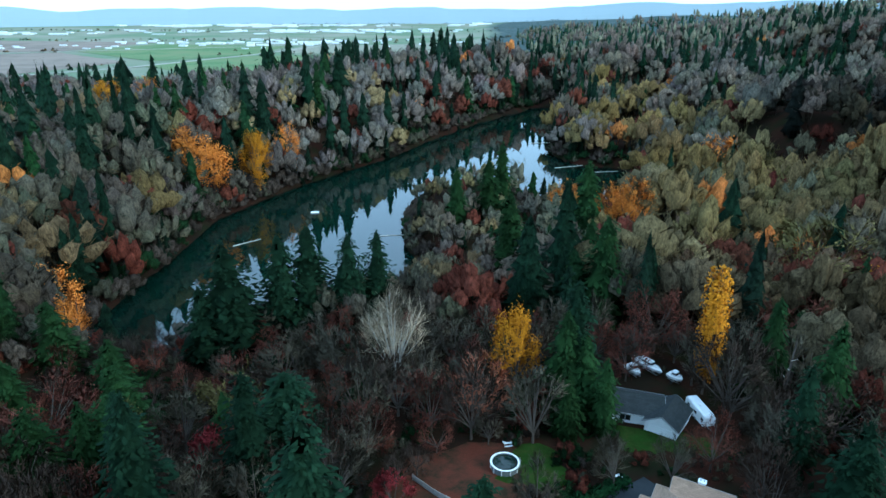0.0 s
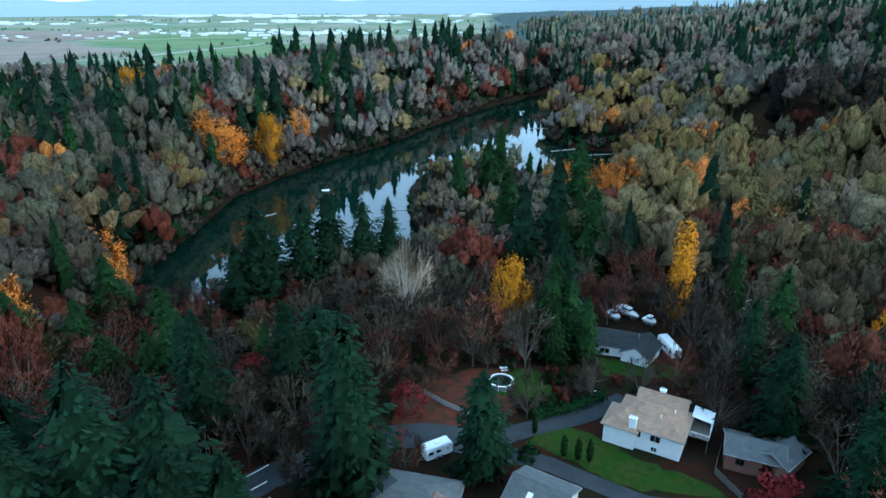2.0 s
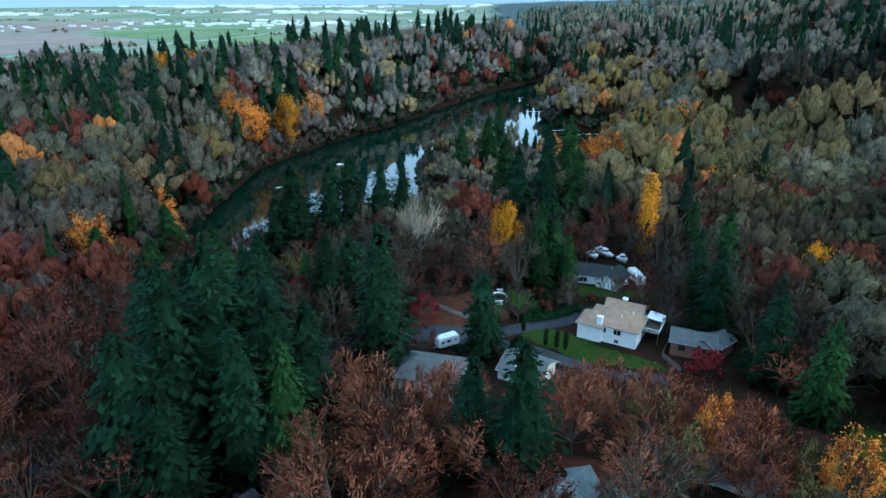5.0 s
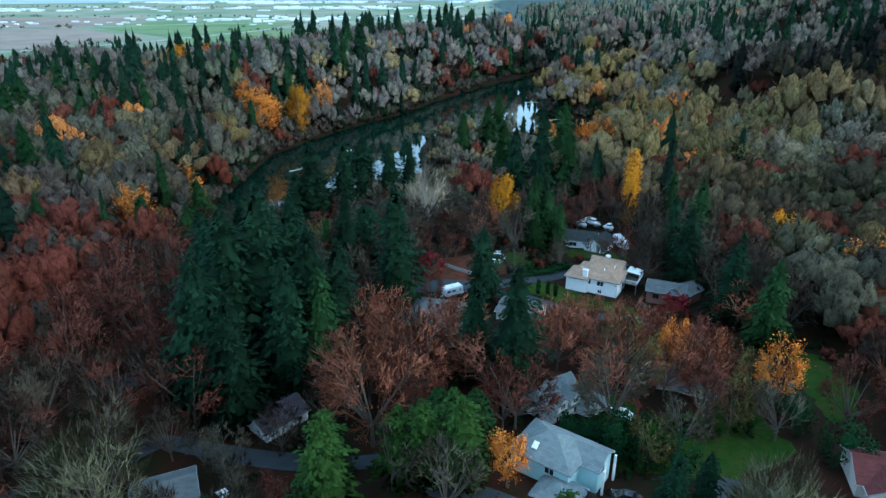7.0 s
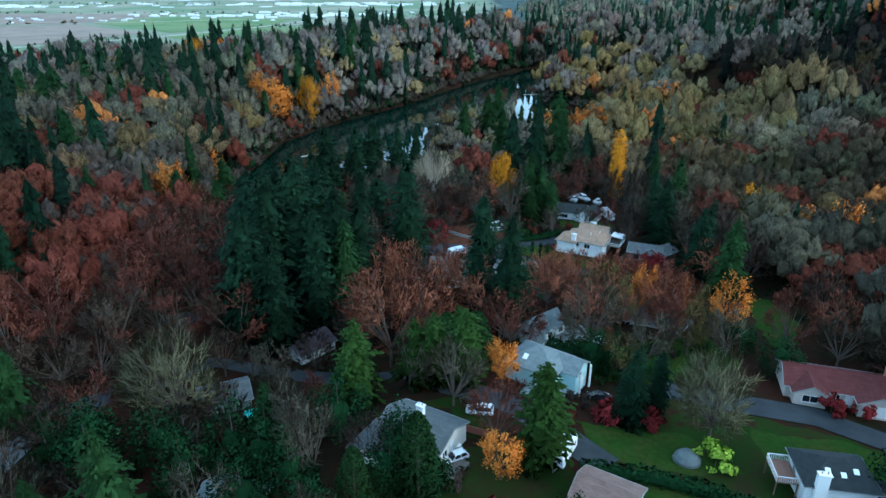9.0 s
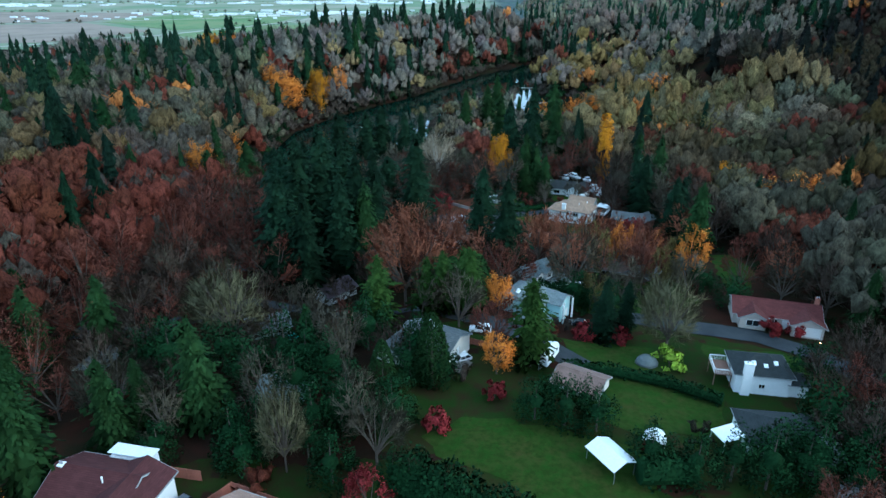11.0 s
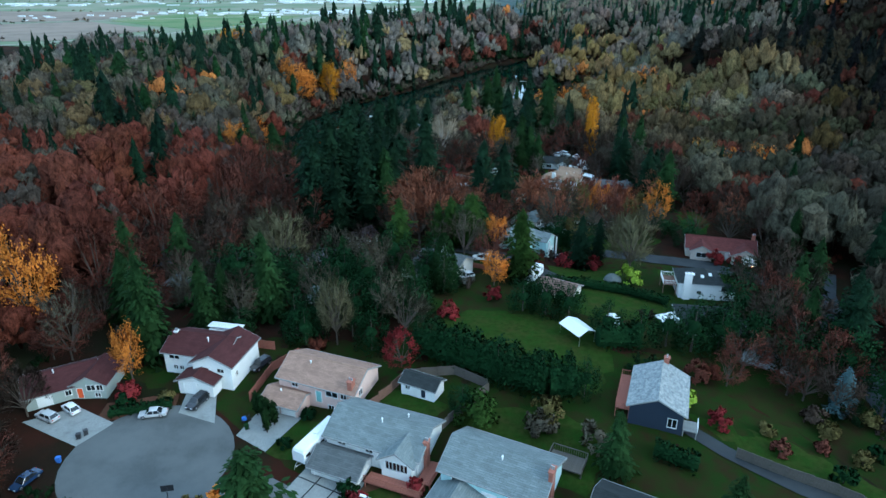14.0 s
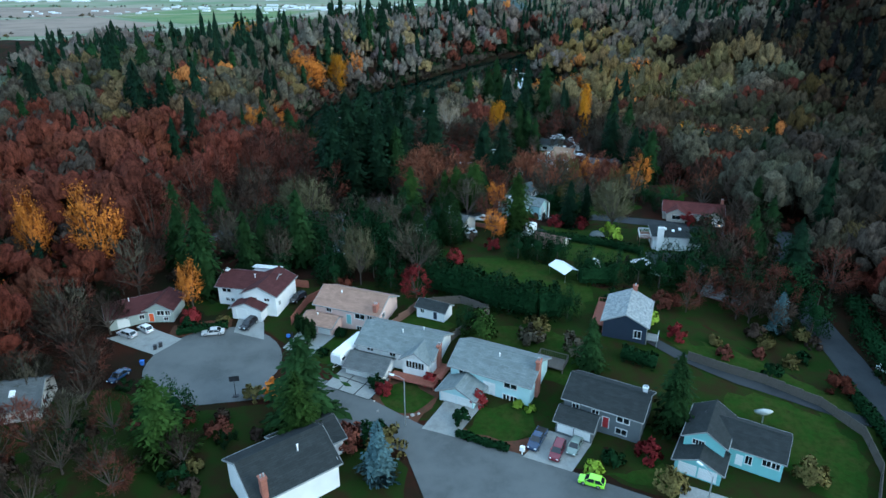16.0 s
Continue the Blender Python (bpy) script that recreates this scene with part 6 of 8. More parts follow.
plant("cedar", -30.4, -93.5, 15, 0, 1.75, label="broad dense dark green conifer beside the street")
plant("pine", -48.6, -100.7, 13, 0, 1.1)
for x, y, h in ((-66, -101, 10), (-60, -105, 9), (-72, -105, 10), (-57, -97, 8), (-67, -84, 11), (-72, -79, 13), (-64, -91, 9), (-80, -84, 11), (-52, -108, 8), (-45, -103, 7), (-60, -112, 9)):
    plant("brown" if h % 2 else "rust", x, y, h)
plant("round", -49, -95, 8, 1)
plant("cedar", 22.2, -96.5, 13, 1, 1.1, label="loose dark green conifer beside the grey house")
plant("cedar", 13.3, -83, 9.5, 0, 1.15, label="dark green conifer before the navy house")
for x, y, h in ((24, -55, 7), (19, -53, 7), (33, -55, 9), (38, -54, 8), (29, -54, 8), (9, -40, 6), (13, -42, 6), (-6, -72, 5), (-17, -45, 8), (-21, -40, 9), (-35, -48, 9), (-44, -24, 10), (-30, -22, 9), (-12, -32, 8), (-7, -33.5, 7), (-54, -23, 9), (-57, -27, 8), (-25, -48, 7), (-32, -46, 8), (44, -56, 8), (48, -50, 9), (53, -47, 8), (52, -60, 7), (-51, -28, 11), (-33, -26, 11), (-29, -28, 9), (-10.5, -30, 9), (46, -44, 9), (47, -62, 9), (55, -62, 10), (58, -54, 11), (50, -33, 9), (56, -70, 9), (20, 1, 8), (23, -1, 8), (27, -4, 7)):
    plant("round", x, y, h)
for x, y in ((22, 13), (26, 22), (32, 16), (17, 30), (24, 34), (30, 30), (40, 20)):
    plant("rosy", x, y, 12 + (x * 7 % 4))
for x, y, h in ((44, -66, 9), (49, -70, 10), (39, -61, 9), (52, -64, 11), (50, -55, 10), (55, -49, 12), (35, -65, 7), (46, -47, 10), (57, -38, 12), (51, -40, 11), (67, -56, 13), (64, -90, 10), (60, -103, 10)):
    plant("rust" if h % 2 else "brown", x, y, h)
for x, y in ((-20, -44), (-33, -38), (-46, -44), (-55, -38), (-22, -30)):
    plant("grey", x, y, 12)

# the woods: every spot keeps to a jittered grid and leaves roads, lawns, houses and water free
FIR_C, CED_C = np.array((0.0095, 0.021, 0.0115)), np.array((0.015, 0.034, 0.012))
GREY_C, BROWN_C, RUST_C, OLIVE_C = np.array((0.068, 0.064, 0.041)), np.array((0.057, 0.044, 0.034)), np.array((0.115, 0.036, 0.023)), np.array((0.11, 0.074, 0.025))
# pale haze tone that is mixed into the far bare trees
HAZE_C = np.array((0.13, 0.11, 0.1))
ORANGE_C, YELLOW_C = np.array((0.46, 0.17, 0.045)), np.array((0.5, 0.28, 0.04))


def mixture(x, y):
    """Shares of fir, cedar, grey, brown, rust, olive, orange and yellow."""
    wave = 0.5 + 0.5 * math.sin(x * 0.055 + 1.3 * math.sin(y * 0.04)) * math.cos(y * 0.047 + x * 0.011)
    wave = min(1.0, max(0.0, wave * 1.8 - 0.45))
    if y > 420 and x < 120:
        return (0.1 + 0.4 * wave, 0.02, 0.24, 0.34, 0.14, 0.0, 0.012, 0.0)
    if x < -40:
        if y < 70:
            return (0.02 + 0.14 * wave, 0.02, 0.07, 0.25, 0.6, 0.0, 0.012, 0.0)
        if y < 190 and x > -190:
            return (0.04 + 0.26 * wave, 0.12, 0.18, 0.32, 0.22, 0.08, 0.02, 0.0)
        return (0.02 + (0.12 if x < -165 else 0.28) * wave, 0.14, 0.26, 0.34, 0.1, 0.14, 0.006, 0.0)
    if x < 45:
        if y > 130:
            return (0.12, 0.08, 0.42, 0.22, 0.06, 0.08, 0.01, 0.0)
        if y > 70:
            return (0.03, 0.06, 0.44, 0.22, 0.22, 0.0, 0.0, 0.0)
        if -15 < x and 15 < y < 58:
            return (0.0, 0.0, 0.3, 0.15, 0.55, 0.0, 0.0, 0.0)
        if y < -30:
            return (0.1, 0.12, 0.42, 0.26, 0.1, 0.0, 0.0, 0.0)
        return (0.05, 0.05, 0.34, 0.28, 0.28, 0.0, 0.0, 0.0)
    if x < 78 and -15 < y < 65:
        return (0.05, 0.1, 0.4, 0.25, 0.2, 0.02, 0.0, 0.0)
    if x < 165 - max(0, y - 250) * 0.1:
        if y > 175:
            return (0.02, 0.04, 0.22, 0.1, 0.05, 0.54, 0.03, 0.0)
        return (0.04 + 0.1 * wave, 0.05, 0.28, 0.42, 0.16, 0.03, 0.006, 0.0)
    if y > 330:
        return (0.12 + 0.36 * wave, 0.02, 0.2, 0.44, 0.06, 0.0, 0.012, 0.0)
    return (0.05 + 0.3 * wave, 0.02, 0.16, 0.6, 0.14, 0.02, 0.0, 0.0)


NAMES = ("fir", "cedar", "grey", "brown", "rust", "olive", "orange", "yellow")
COLOURS = dict(zip(NAMES, (FIR_C, CED_C, GREY_C, BROWN_C, RUST_C, OLIVE_C, ORANGE_C, YELLOW_C)))
TALL = dict(zip(NAMES, (25, 19, 15, 14.5, 13, 16, 15, 15)))
FAR_SHAPES, FAR_OUT = {}, {}


def plume_crown(r, plumes, around, twigs, leaves, size, thick, reach=0.37):
    """A crown one unit high, parted into upright plumes of close twigs, with loose twigs and leaves round each. Returns corners, faces and ways out."""
    pieces, ways = [], []
    for k in range(plumes):
        az, f = 2.399963 * k + r.uniform(-0.4, 0.4), math.sqrt((k + 0.4) / plumes)
        out = np.array((math.cos(az), math.sin(az), 0.0))
        top = out * reach * f * r.uniform(0.75, 1.1) + [0, 0, 1.0 - 0.45 * f * f + r.normal() * 0.06]
        root = out * reach * f * 0.55 + [0, 0, 0.22 + 0.25 * (1 - f)]
        axis, rad = top - root, reach * 0.33 * r.uniform(0.7, 1.25)
        v = []
        for q, w in ((0.35, 0.85), (0.74, 0.8)):
            for j in range(around):
                a = 6.28319 * (j + 0.5 * (q > 0.5)) / around
                v.append(root + axis * (q + r.uniform(-0.12, 0.12)) + np.array((math.cos(a), math.sin(a), 0)) * rad * w * r.uniform(0.4, 1.15))
        v = np.array(v + [top - axis * 0.04])
        t = [(j, (j + 1) % around, around + j) for j in range(around)] + [((j + 1) % around, around + (j + 1) % around, around + j) for j in range(around)]
        t += [(around + j, around + (j + 1) % around, 2 * around) for j in range(around)]
        n = twigs // plumes
        b, q = r.uniform(0, 6.28319, n), r.uniform(0.25, 1.0, n)
        side = np.stack([np.cos(b), np.sin(b), np.zeros(n)], 1)
        at = root + axis * q[:, None] + side * (rad * np.sin(0.5 + 2.4 * q))[:, None] * r.uniform(0.4, 1.0, (n, 1))
        tip = at + unit(axis * 1.2 / np.linalg.norm(axis) + side * 0.7 + r.normal(size=(n, 3)) * 0.35) * r.uniform(0.06, 0.15, (n, 1))
        m = leaves // plumes
        b, q = r.uniform(0, 6.28319, m), r.uniform(0.3, 1.02, m)
        at2 = root + axis * q[:, None] + np.stack([np.cos(b), np.sin(b), np.zeros(m)], 1) * (rad * np.sin(0.5 + 2.4 * q))[:, None] * r.uniform(0.8, 1.25, (m, 1))
        mid = root + axis * 0.5
        for piece in ((v, np.array(t)), slivers(r, at, tip, thick * r.uniform(0.6, 1.4, n)), flakes(r, at2, size)):
            pieces.append(piece)
            ways.append(unit((piece[0] - mid) * [1.0, 1.0, 0.55] / rad * 0.6 + (piece[0] - [0, 0, 0.4]) * 1.2 / reach * 0.5))
    pieces.append(slivers(r, np.zeros((3, 3)) + [0, 0, -0.02], np.array([(0.08 * math.cos(2 * q), 0.08 * math.sin(2 * q), 0.6) for q in range(3)]), np.full(3, 0.014)))
    ways.append(unit(pieces[-1][0] + [0.01, 0.01, -0.3]))
    v, t = join(pieces)
    return v, t, unit(np.vstack(ways) + r.normal(size=v.shape) * 0.22)


for i in range(6):
    r_ = gen(300 + i)
    v, t = conifer_crown(r_, 26.0, 5.0, 6, 4, 1, 0.03, 0.45, 0.65, 6, 6)
    FAR_SHAPES["tiny_fir", i], FAR_OUT["tiny_fir", i] = (v / 26.0, t), outward(v, 0.3)
    v, t, o = plume_crown(r_, 6, 4, 12, 6, 0.03, 0.012)
    FAR_SHAPES["tiny_bare", i], FAR_OUT["tiny_bare", i] = (v, t), o
    for kind_, whorls_, arms_, sub_, tiers_, around_ in (("fir", 18, 6, 2, 13, 9), ("far_fir", 13, 5, 1, 10, 8)):
        v, t = conifer_crown(r_, 26.0, (4.4, 5.0, 5.8)[i % 3], whorls_, arms_, sub_, 0.03, 0.45, (0.75, 0.55, 0.62)[i % 3], tiers_, around_)
        FAR_SHAPES[kind_, i], FAR_OUT[kind_, i] = (v / 26.0, t), outward(v, 0.3)
    for kind_, plumes_, around_, twigs_, leaves_, size_, thick_ in (("bare", 13, 5, 325, 26, 0.012, 0.0065), ("far_bare", 10, 4, 130, 10, 0.016, 0.008), ("leafy", 13, 5, 169, 104, 0.015, 0.0065), ("far_leafy", 10, 4, 80, 40, 0.018, 0.008), ("shrub", 5, 4, 30, 30, 0.045, 0.018)):
        v, t, o = plume_crown(r_, plumes_, around_, twigs_, leaves_, size_, thick_)
        FAR_SHAPES[kind_, i], FAR_OUT[kind_, i] = (v, t), o

near_list, far_v, far_t, far_c, far_o, count = [], [], [], [], [], 0
clear_boxes = [(min(p[0] for p in c), max(p[0] for p in c), min(p[1] for p in c), max(p[1] for p in c)) for c in CLEAR]


def free(x, y):
    for c, (x0, x1, y0, y1) in zip(CLEAR, clear_boxes):
        if x0 - 1 < x < x1 + 1 and y0 - 1 < y < y1 + 1 and bool(inside(c, x, y)):
            return False
    return all((x - a) ** 2 + (y - b) ** 2 > r * r for a, b, r in HOUSE_SPOTS) and all((x - a) ** 2 + (y - b) ** 2 > r * r for a, b, r in SPOTS)


def yard(x, y):
    """Garden land, kept almost free of wild trees."""
    return (-72 < x < 48 and -118 < y < -58) or (-20 < x < 45 and -60 <= y < -30) or (28 < x < 66 and -30 <= y < 0) or (-12 < x < 48 and 46 < y < 66) or (22 < x < 50 and 84 < y < 108)


cells = []
step = 8.0
for gy in np.arange(-185, 760, step):
    for gx in np.arange(-430, 430, step):
        cells.append((gx + rng.uniform(-0.46, 0.46) * step, gy + rng.uniform(-0.46, 0.46) * step))
cells = np.array(cells)
shore = lake_distance(cells[:, 0], cells[:, 1])
heights = ground_at(cells[:, 0], cells[:, 1])
for (x, y), d, z in zip(cells, shore, heights):
    if d < 0.8 or z < -31 or y < -175 + 0.3 * abs(x):
        continue
    if yard(x, y) and (y < -58 or rng.uniform() < 0.93):
        continue
    view = abs(x + 4) < 30 + (y + 172) * 0.74
    if not view or not free(x, y):
        continue
    if (y > 240 and rng.uniform() < (0.28 if y < 420 else 0.42)) or not -425 < x < 390:
        continue
    if -37 < x < -17 and 37 < y < 55:
        continue
    m = mixture(x, y)
    kind = NAMES[int(np.searchsorted(np.cumsum(m) / sum(m), rng.uniform()))]
    if kind in ("fir", "cedar", "yellow", "orange") and (abs(x) < 72 and y < 66 or kind in ("yellow", "orange") and abs(x) < 84 and y < 120):
        kind = "brown" if kind == "fir" or y < 0 else "rust"
    h = TALL[kind] * rng.uniform(0.6 if kind == "fir" else 0.72, 1.2) * (1.25 if x < -40 and y < 90 and kind == "rust" else 1.0) * (1.22 if x < 60 and y > 130 else 1.0)
    if -60 < x < 45 and 55 < y < 135:
        h *= 0.88
    if 48 < x < 70 and -112 < y < -42 or 16 < x < 56 and -16 < y < 40 and rng.uniform() < 0.75:
        continue
    if 2 < x < 30 and -24 < y < 6 or 38 < x < 56 and 28 < y < 50 or -14 < x < 24 and 34 < y < 47 or -40 < x < -24 and 44 < y < 56:
        continue
    if -90 < x < 2 and 92 < y < 172 and d < 60:
        kind = kind if kind not in ("fir", "cedar") else "grey"
        h = min(h, 8.5 if x < -36 else 11.0)
    if -20 < x < 32 and 140 < y < 320 and d < 40:
        h = min(h, 9.5)
    if 25 < x < 78 and 175 < y < 260:
        h *= 0.6
    elif 45 < x < 170 and y > 165 and kind not in ("fir", "cedar"):
        if rng.uniform() < 0.3:
            continue
        h *= 1.3
    elif 45 < x < 170 and y > 90 and kind not in ("fir", "cedar"):
        h *= 1.15
    if -62 < x < -8 and -62 < y < -20 or y < -112 and abs(x) < 60:
        continue
    if -70 < x < -5 and -62 < y < 5:
        h *= 0.62
    elif -100 < x < -66 and -76 < y < -38:
        h *= 0.6
    if -80 < x < 72 and -130 < y < 130 and len(near_list) < 360:
        near_list.append((kind, x, y, h))
        continue
    shape_key = (("far_" if y > 170 or x > 200 else "") + ("fir" if kind in ("fir", "cedar") else "bare" if kind in ("grey", "brown") and rng.uniform() < 0.62 else "leafy"), int(rng.integers(0, 6)))
    v, t = FAR_SHAPES[shape_key]
    a, w = rng.uniform(0, 6.283), rng.uniform(0.85, 1.2)
    if kind in ("fir", "cedar"):
        w *= 1.5 if kind == "cedar" else 1.25
    else:
        w *= rng.uniform(1.15, 1.5)
    wy = rng.uniform(0.8, 1.2)
    ca, sa = math.cos(a) * h * w, math.sin(a) * h * w
    far_v.append(np.stack([v[:, 0] * ca - v[:, 1] * wy * sa + x, v[:, 0] * sa + v[:, 1] * wy * ca + y, v[:, 2] * h + z - 0.3], 1))
    o = FAR_OUT[shape_key]
    far_o.append(np.stack([o[:, 0] * math.cos(a) - o[:, 1] * math.sin(a), o[:, 0] * math.sin(a) + o[:, 1] * math.cos(a), o[:, 2]], 1))
    far_t.append(t + count)
    count += len(v)
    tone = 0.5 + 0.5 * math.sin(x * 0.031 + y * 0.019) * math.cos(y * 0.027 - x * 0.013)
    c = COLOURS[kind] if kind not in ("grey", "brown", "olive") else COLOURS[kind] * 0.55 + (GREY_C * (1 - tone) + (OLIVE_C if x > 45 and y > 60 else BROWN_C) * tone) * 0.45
    # haze is put into the leaf colour: far trees are paler and greyer
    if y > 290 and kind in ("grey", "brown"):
        c = HAZE_C * 0.25 + c * 0.5
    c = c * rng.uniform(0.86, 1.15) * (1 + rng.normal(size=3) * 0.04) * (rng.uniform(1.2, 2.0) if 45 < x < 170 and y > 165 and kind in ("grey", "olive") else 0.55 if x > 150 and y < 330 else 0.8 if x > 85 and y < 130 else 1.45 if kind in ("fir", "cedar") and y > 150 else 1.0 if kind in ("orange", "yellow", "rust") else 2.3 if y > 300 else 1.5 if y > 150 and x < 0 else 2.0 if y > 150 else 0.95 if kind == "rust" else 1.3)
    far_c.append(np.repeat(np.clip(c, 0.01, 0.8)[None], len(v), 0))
perimeter = [(ax + (bx - ax) * s, ay + (by - ay) * s) for (ax, ay), (bx, by) in zip(LAKE, LAKE[1:] + LAKE[:1]) for s in np.arange(0, 1, 1.7 / math.hypot(bx - ax, by - ay))]
for k, (px, py) in enumerate(perimeter):
    near_side = -80 < px < 40 and py < 310 and not (px < -40 and py > 200)
    inland = 0.0 if near_side else (0.0, 3.0, 7.5)[k % 3]
    for again in range(5):
        x, y = px + rng.normal() * (1.6 + inland), py + rng.normal() * (1.6 + inland)
        beyond = float(lake_distance(np.array([x]), np.array([y]))[0])
        if beyond > 0.2:
            break
    if beyond < 0.2:
        continue
    conifer = rng.uniform() < 0.14 and not near_side
    shape_key = ("far_fir" if conifer else "far_leafy", k % 5)
    v, t = FAR_SHAPES[shape_key]
    h = rng.uniform(3.5, 7.0) if near_side else rng.uniform(10, 20) if conifer else rng.uniform(5, 11)
    w = 1.3 if conifer else 1.5
    far_v.append(v * [h * w, h * w, h] + [x, y, float(ground_at(x, y)) - (0.1 if conifer else 0.25) * h])
    far_o.append(FAR_OUT[shape_key])
    far_t.append(t + count)
    count += len(v)
    c = (FIR_C if conifer else (GREY_C, BROWN_C, CED_C, BROWN_C)[int(rng.integers(0, 4))]) * rng.uniform(0.7, 1.2)
    far_c.append(np.repeat(np.clip(c, 0.01, 0.8)[None], len(v), 0))
for kind, x, y, h in near_list:
    plant("rosy" if kind == "rust" and x > -24 and 8 < y < 62 else kind, x, y, h)
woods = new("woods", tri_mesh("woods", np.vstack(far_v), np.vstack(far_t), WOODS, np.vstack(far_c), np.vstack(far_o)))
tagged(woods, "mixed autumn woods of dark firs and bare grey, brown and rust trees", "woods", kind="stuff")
under_v, under_t, under_c, under_o, count = [], [], [], [], 0
for k in range(1500):
    x, y = (rng.uniform(-110, 95), rng.uniform(-135, 130)) if k % 3 else (rng.uniform(-75, 30), rng.uniform(60, 135))
    if yard(x, y) and rng.uniform() < (0.3 if x < -36 and y < -86 else 0.85):
        continue
    if float(lake_distance(np.array([x]), np.array([y]))[0]) < 1.5 or not free(x, y):
        continue
    v, t = FAR_SHAPES["shrub", k % 5]
    h = rng.uniform(1.8, 5.0)
    under_v.append(v * [h * 1.7, h * 1.7, h] + [x, y, float(ground_at(x, y)) - 0.32 * h])
    under_o.append(FAR_OUT["shrub", k % 5])
    under_t.append(t + count)
    count += len(v)
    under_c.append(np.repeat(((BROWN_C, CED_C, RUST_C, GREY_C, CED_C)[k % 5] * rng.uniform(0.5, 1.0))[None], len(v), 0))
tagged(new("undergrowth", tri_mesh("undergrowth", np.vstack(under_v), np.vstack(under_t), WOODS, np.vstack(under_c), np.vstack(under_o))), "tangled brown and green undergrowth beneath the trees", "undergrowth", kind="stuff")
print("near trees", len(near_list), "far trees", len(far_v), "woods triangles", sum(len(t) for t in far_t))


# ---- vehicles ----
def car_paint(name, colour):
    m = material(name, colour, 0.25, 0.1, 0.5, 1.0, 0.05, 20, 0)
    m.node_tree.nodes["Principled BSDF"].inputs["Coat Weight"].default_value = 0.6
    return m


def loft(s, rings):
    n = len(rings[0])
    k = len(s.v)
    s.v += [tuple(p) for ring in rings for p in ring]
    for j in range(len(rings) - 1):
        s.f += [(k + j * n + i, k + j * n + (i + 1) % n, k + (j + 1) * n + (i + 1) % n, k + (j + 1) * n + i) for i in range(n)]
    s.f += [tuple(k + i for i in range(n - 1, -1, -1)), tuple(k + (len(rings) - 1) * n + i for i in range(n))]
    return s


def car(x, y, yaw, paint, label, style="sedan", z=None, category="car"):
    """Front towards local -x. Body, glasshouse, wheels and lamps are parts."""
    length, width, tall = {"sedan": (4.7, 1.8, 1.42), "hatch": (4.0, 1.72, 1.5), "suv": (4.7, 1.88, 1.72), "pickup": (5.6, 1.95, 1.85), "wagon": (4.6, 1.78, 1.5)}[style]
    root = thing("car" if category == "car" else "pickup_truck", pose(x, y, (float(ground_at(x, y)) + 0.14) if z is None else z, 0, 0, yaw), label, category, "parked cars")
    l, w = length / 2, width / 2
    belt = tall * 0.56
    nose = belt * 0.86 if style in ("sedan", "hatch", "wagon") else belt * 0.97
    body = Shape()
    rings = []
    for px, top, half in ((-l, nose * 0.78, w * 0.8), (-l + 0.12, nose * 0.93, w * 0.93), (-l + 0.9, nose, w), (-l + 1.35, belt, w), (l - 0.5, belt, w), (l - 0.12, belt * 0.97, w * 0.95), (l, belt * 0.85, w * 0.85)):
        rings.append([(px, -half, 0.28), (px, half, 0.28), (px, half * 1.0, top * 0.75), (px, half * 0.94, top), (px, -half * 0.94, top), (px, -half * 1.0, top * 0.75)])
    part("body", loft(body, rings), paint, root)
    c0, c1, c2, c3 = {"sedan": (-l + 1.2, -l + 1.95, l - 1.5, l - 0.75), "hatch": (-l + 0.95, -l + 1.65, l - 0.7, l - 0.15), "suv": (-l + 1.2, -l + 1.85, l - 0.45, l - 0.12),
                      "pickup": (-l + 1.35, -l + 2.0, -l + 3.3, -l + 3.6), "wagon": (-l + 1.1, -l + 1.85, l - 0.6, l - 0.2)}[style]
    wt_, wb_ = w * 0.72, w * 0.93
    glass = Shape()
    loft(glass, [[(c0, -wb_, belt - 0.02), (c3, -wb_, belt - 0.02), (c3, wb_, belt - 0.02), (c0, wb_, belt - 0.02)], [(c1, -wt_, tall - 0.06), (c2, -wt_, tall - 0.06), (c2, wt_, tall - 0.06), (c1, wt_, tall - 0.06)]])
    g = part("glasshouse", glass, CAR_GLASS, root, "dark tinted car windows")
    top = Shape()
    loft(top, [[(c1 - 0.08, -wt_ - 0.04, tall - 0.07), (c2 + 0.08, -wt_ - 0.04, tall - 0.07), (c2 + 0.08, wt_ + 0.04, tall - 0.07), (c1 - 0.08, wt_ + 0.04, tall - 0.07)],
               [(c1 + 0.1, -wt_ * 0.85, tall), (c2 - 0.1, -wt_ * 0.85, tall), (c2 - 0.1, wt_ * 0.85, tall), (c1 + 0.1, wt_ * 0.85, tall)]])
    part("car_roof", top, paint, root)
    for s in (-1, 1):
        for fx, fz in ((c0, c1), (c3, c2), ((c1 + c2) / 2, (c1 + c2) / 2)):
            part("pillar", Shape().tube((fx, s * wb_, belt - 0.03), (fz, s * (wt_ + 0.01), tall - 0.06), 0.06, 0.05, 4), paint, root)
    if style == "pickup":
        part("cargo_bed", Shape().box(c3 + 0.2, l - 0.15, -w * 0.82, w * 0.82, belt, belt + 0.012), RUBBER, root)
    for px in (-l + 0.85, l - 0.9):
        for s in (-1, 1):
            t = part("wheel", Shape().tube((px, s * (w - 0.2), 0.33), (px, s * (w + 0.015), 0.33), 0.33, 0.33, 14), RUBBER, root)
            part("rim", Shape().tube((px, s * (w + 0.012), 0.33), (px, s * (w + 0.03), 0.33), 0.2, 0.18, 10), ALLOY, t)
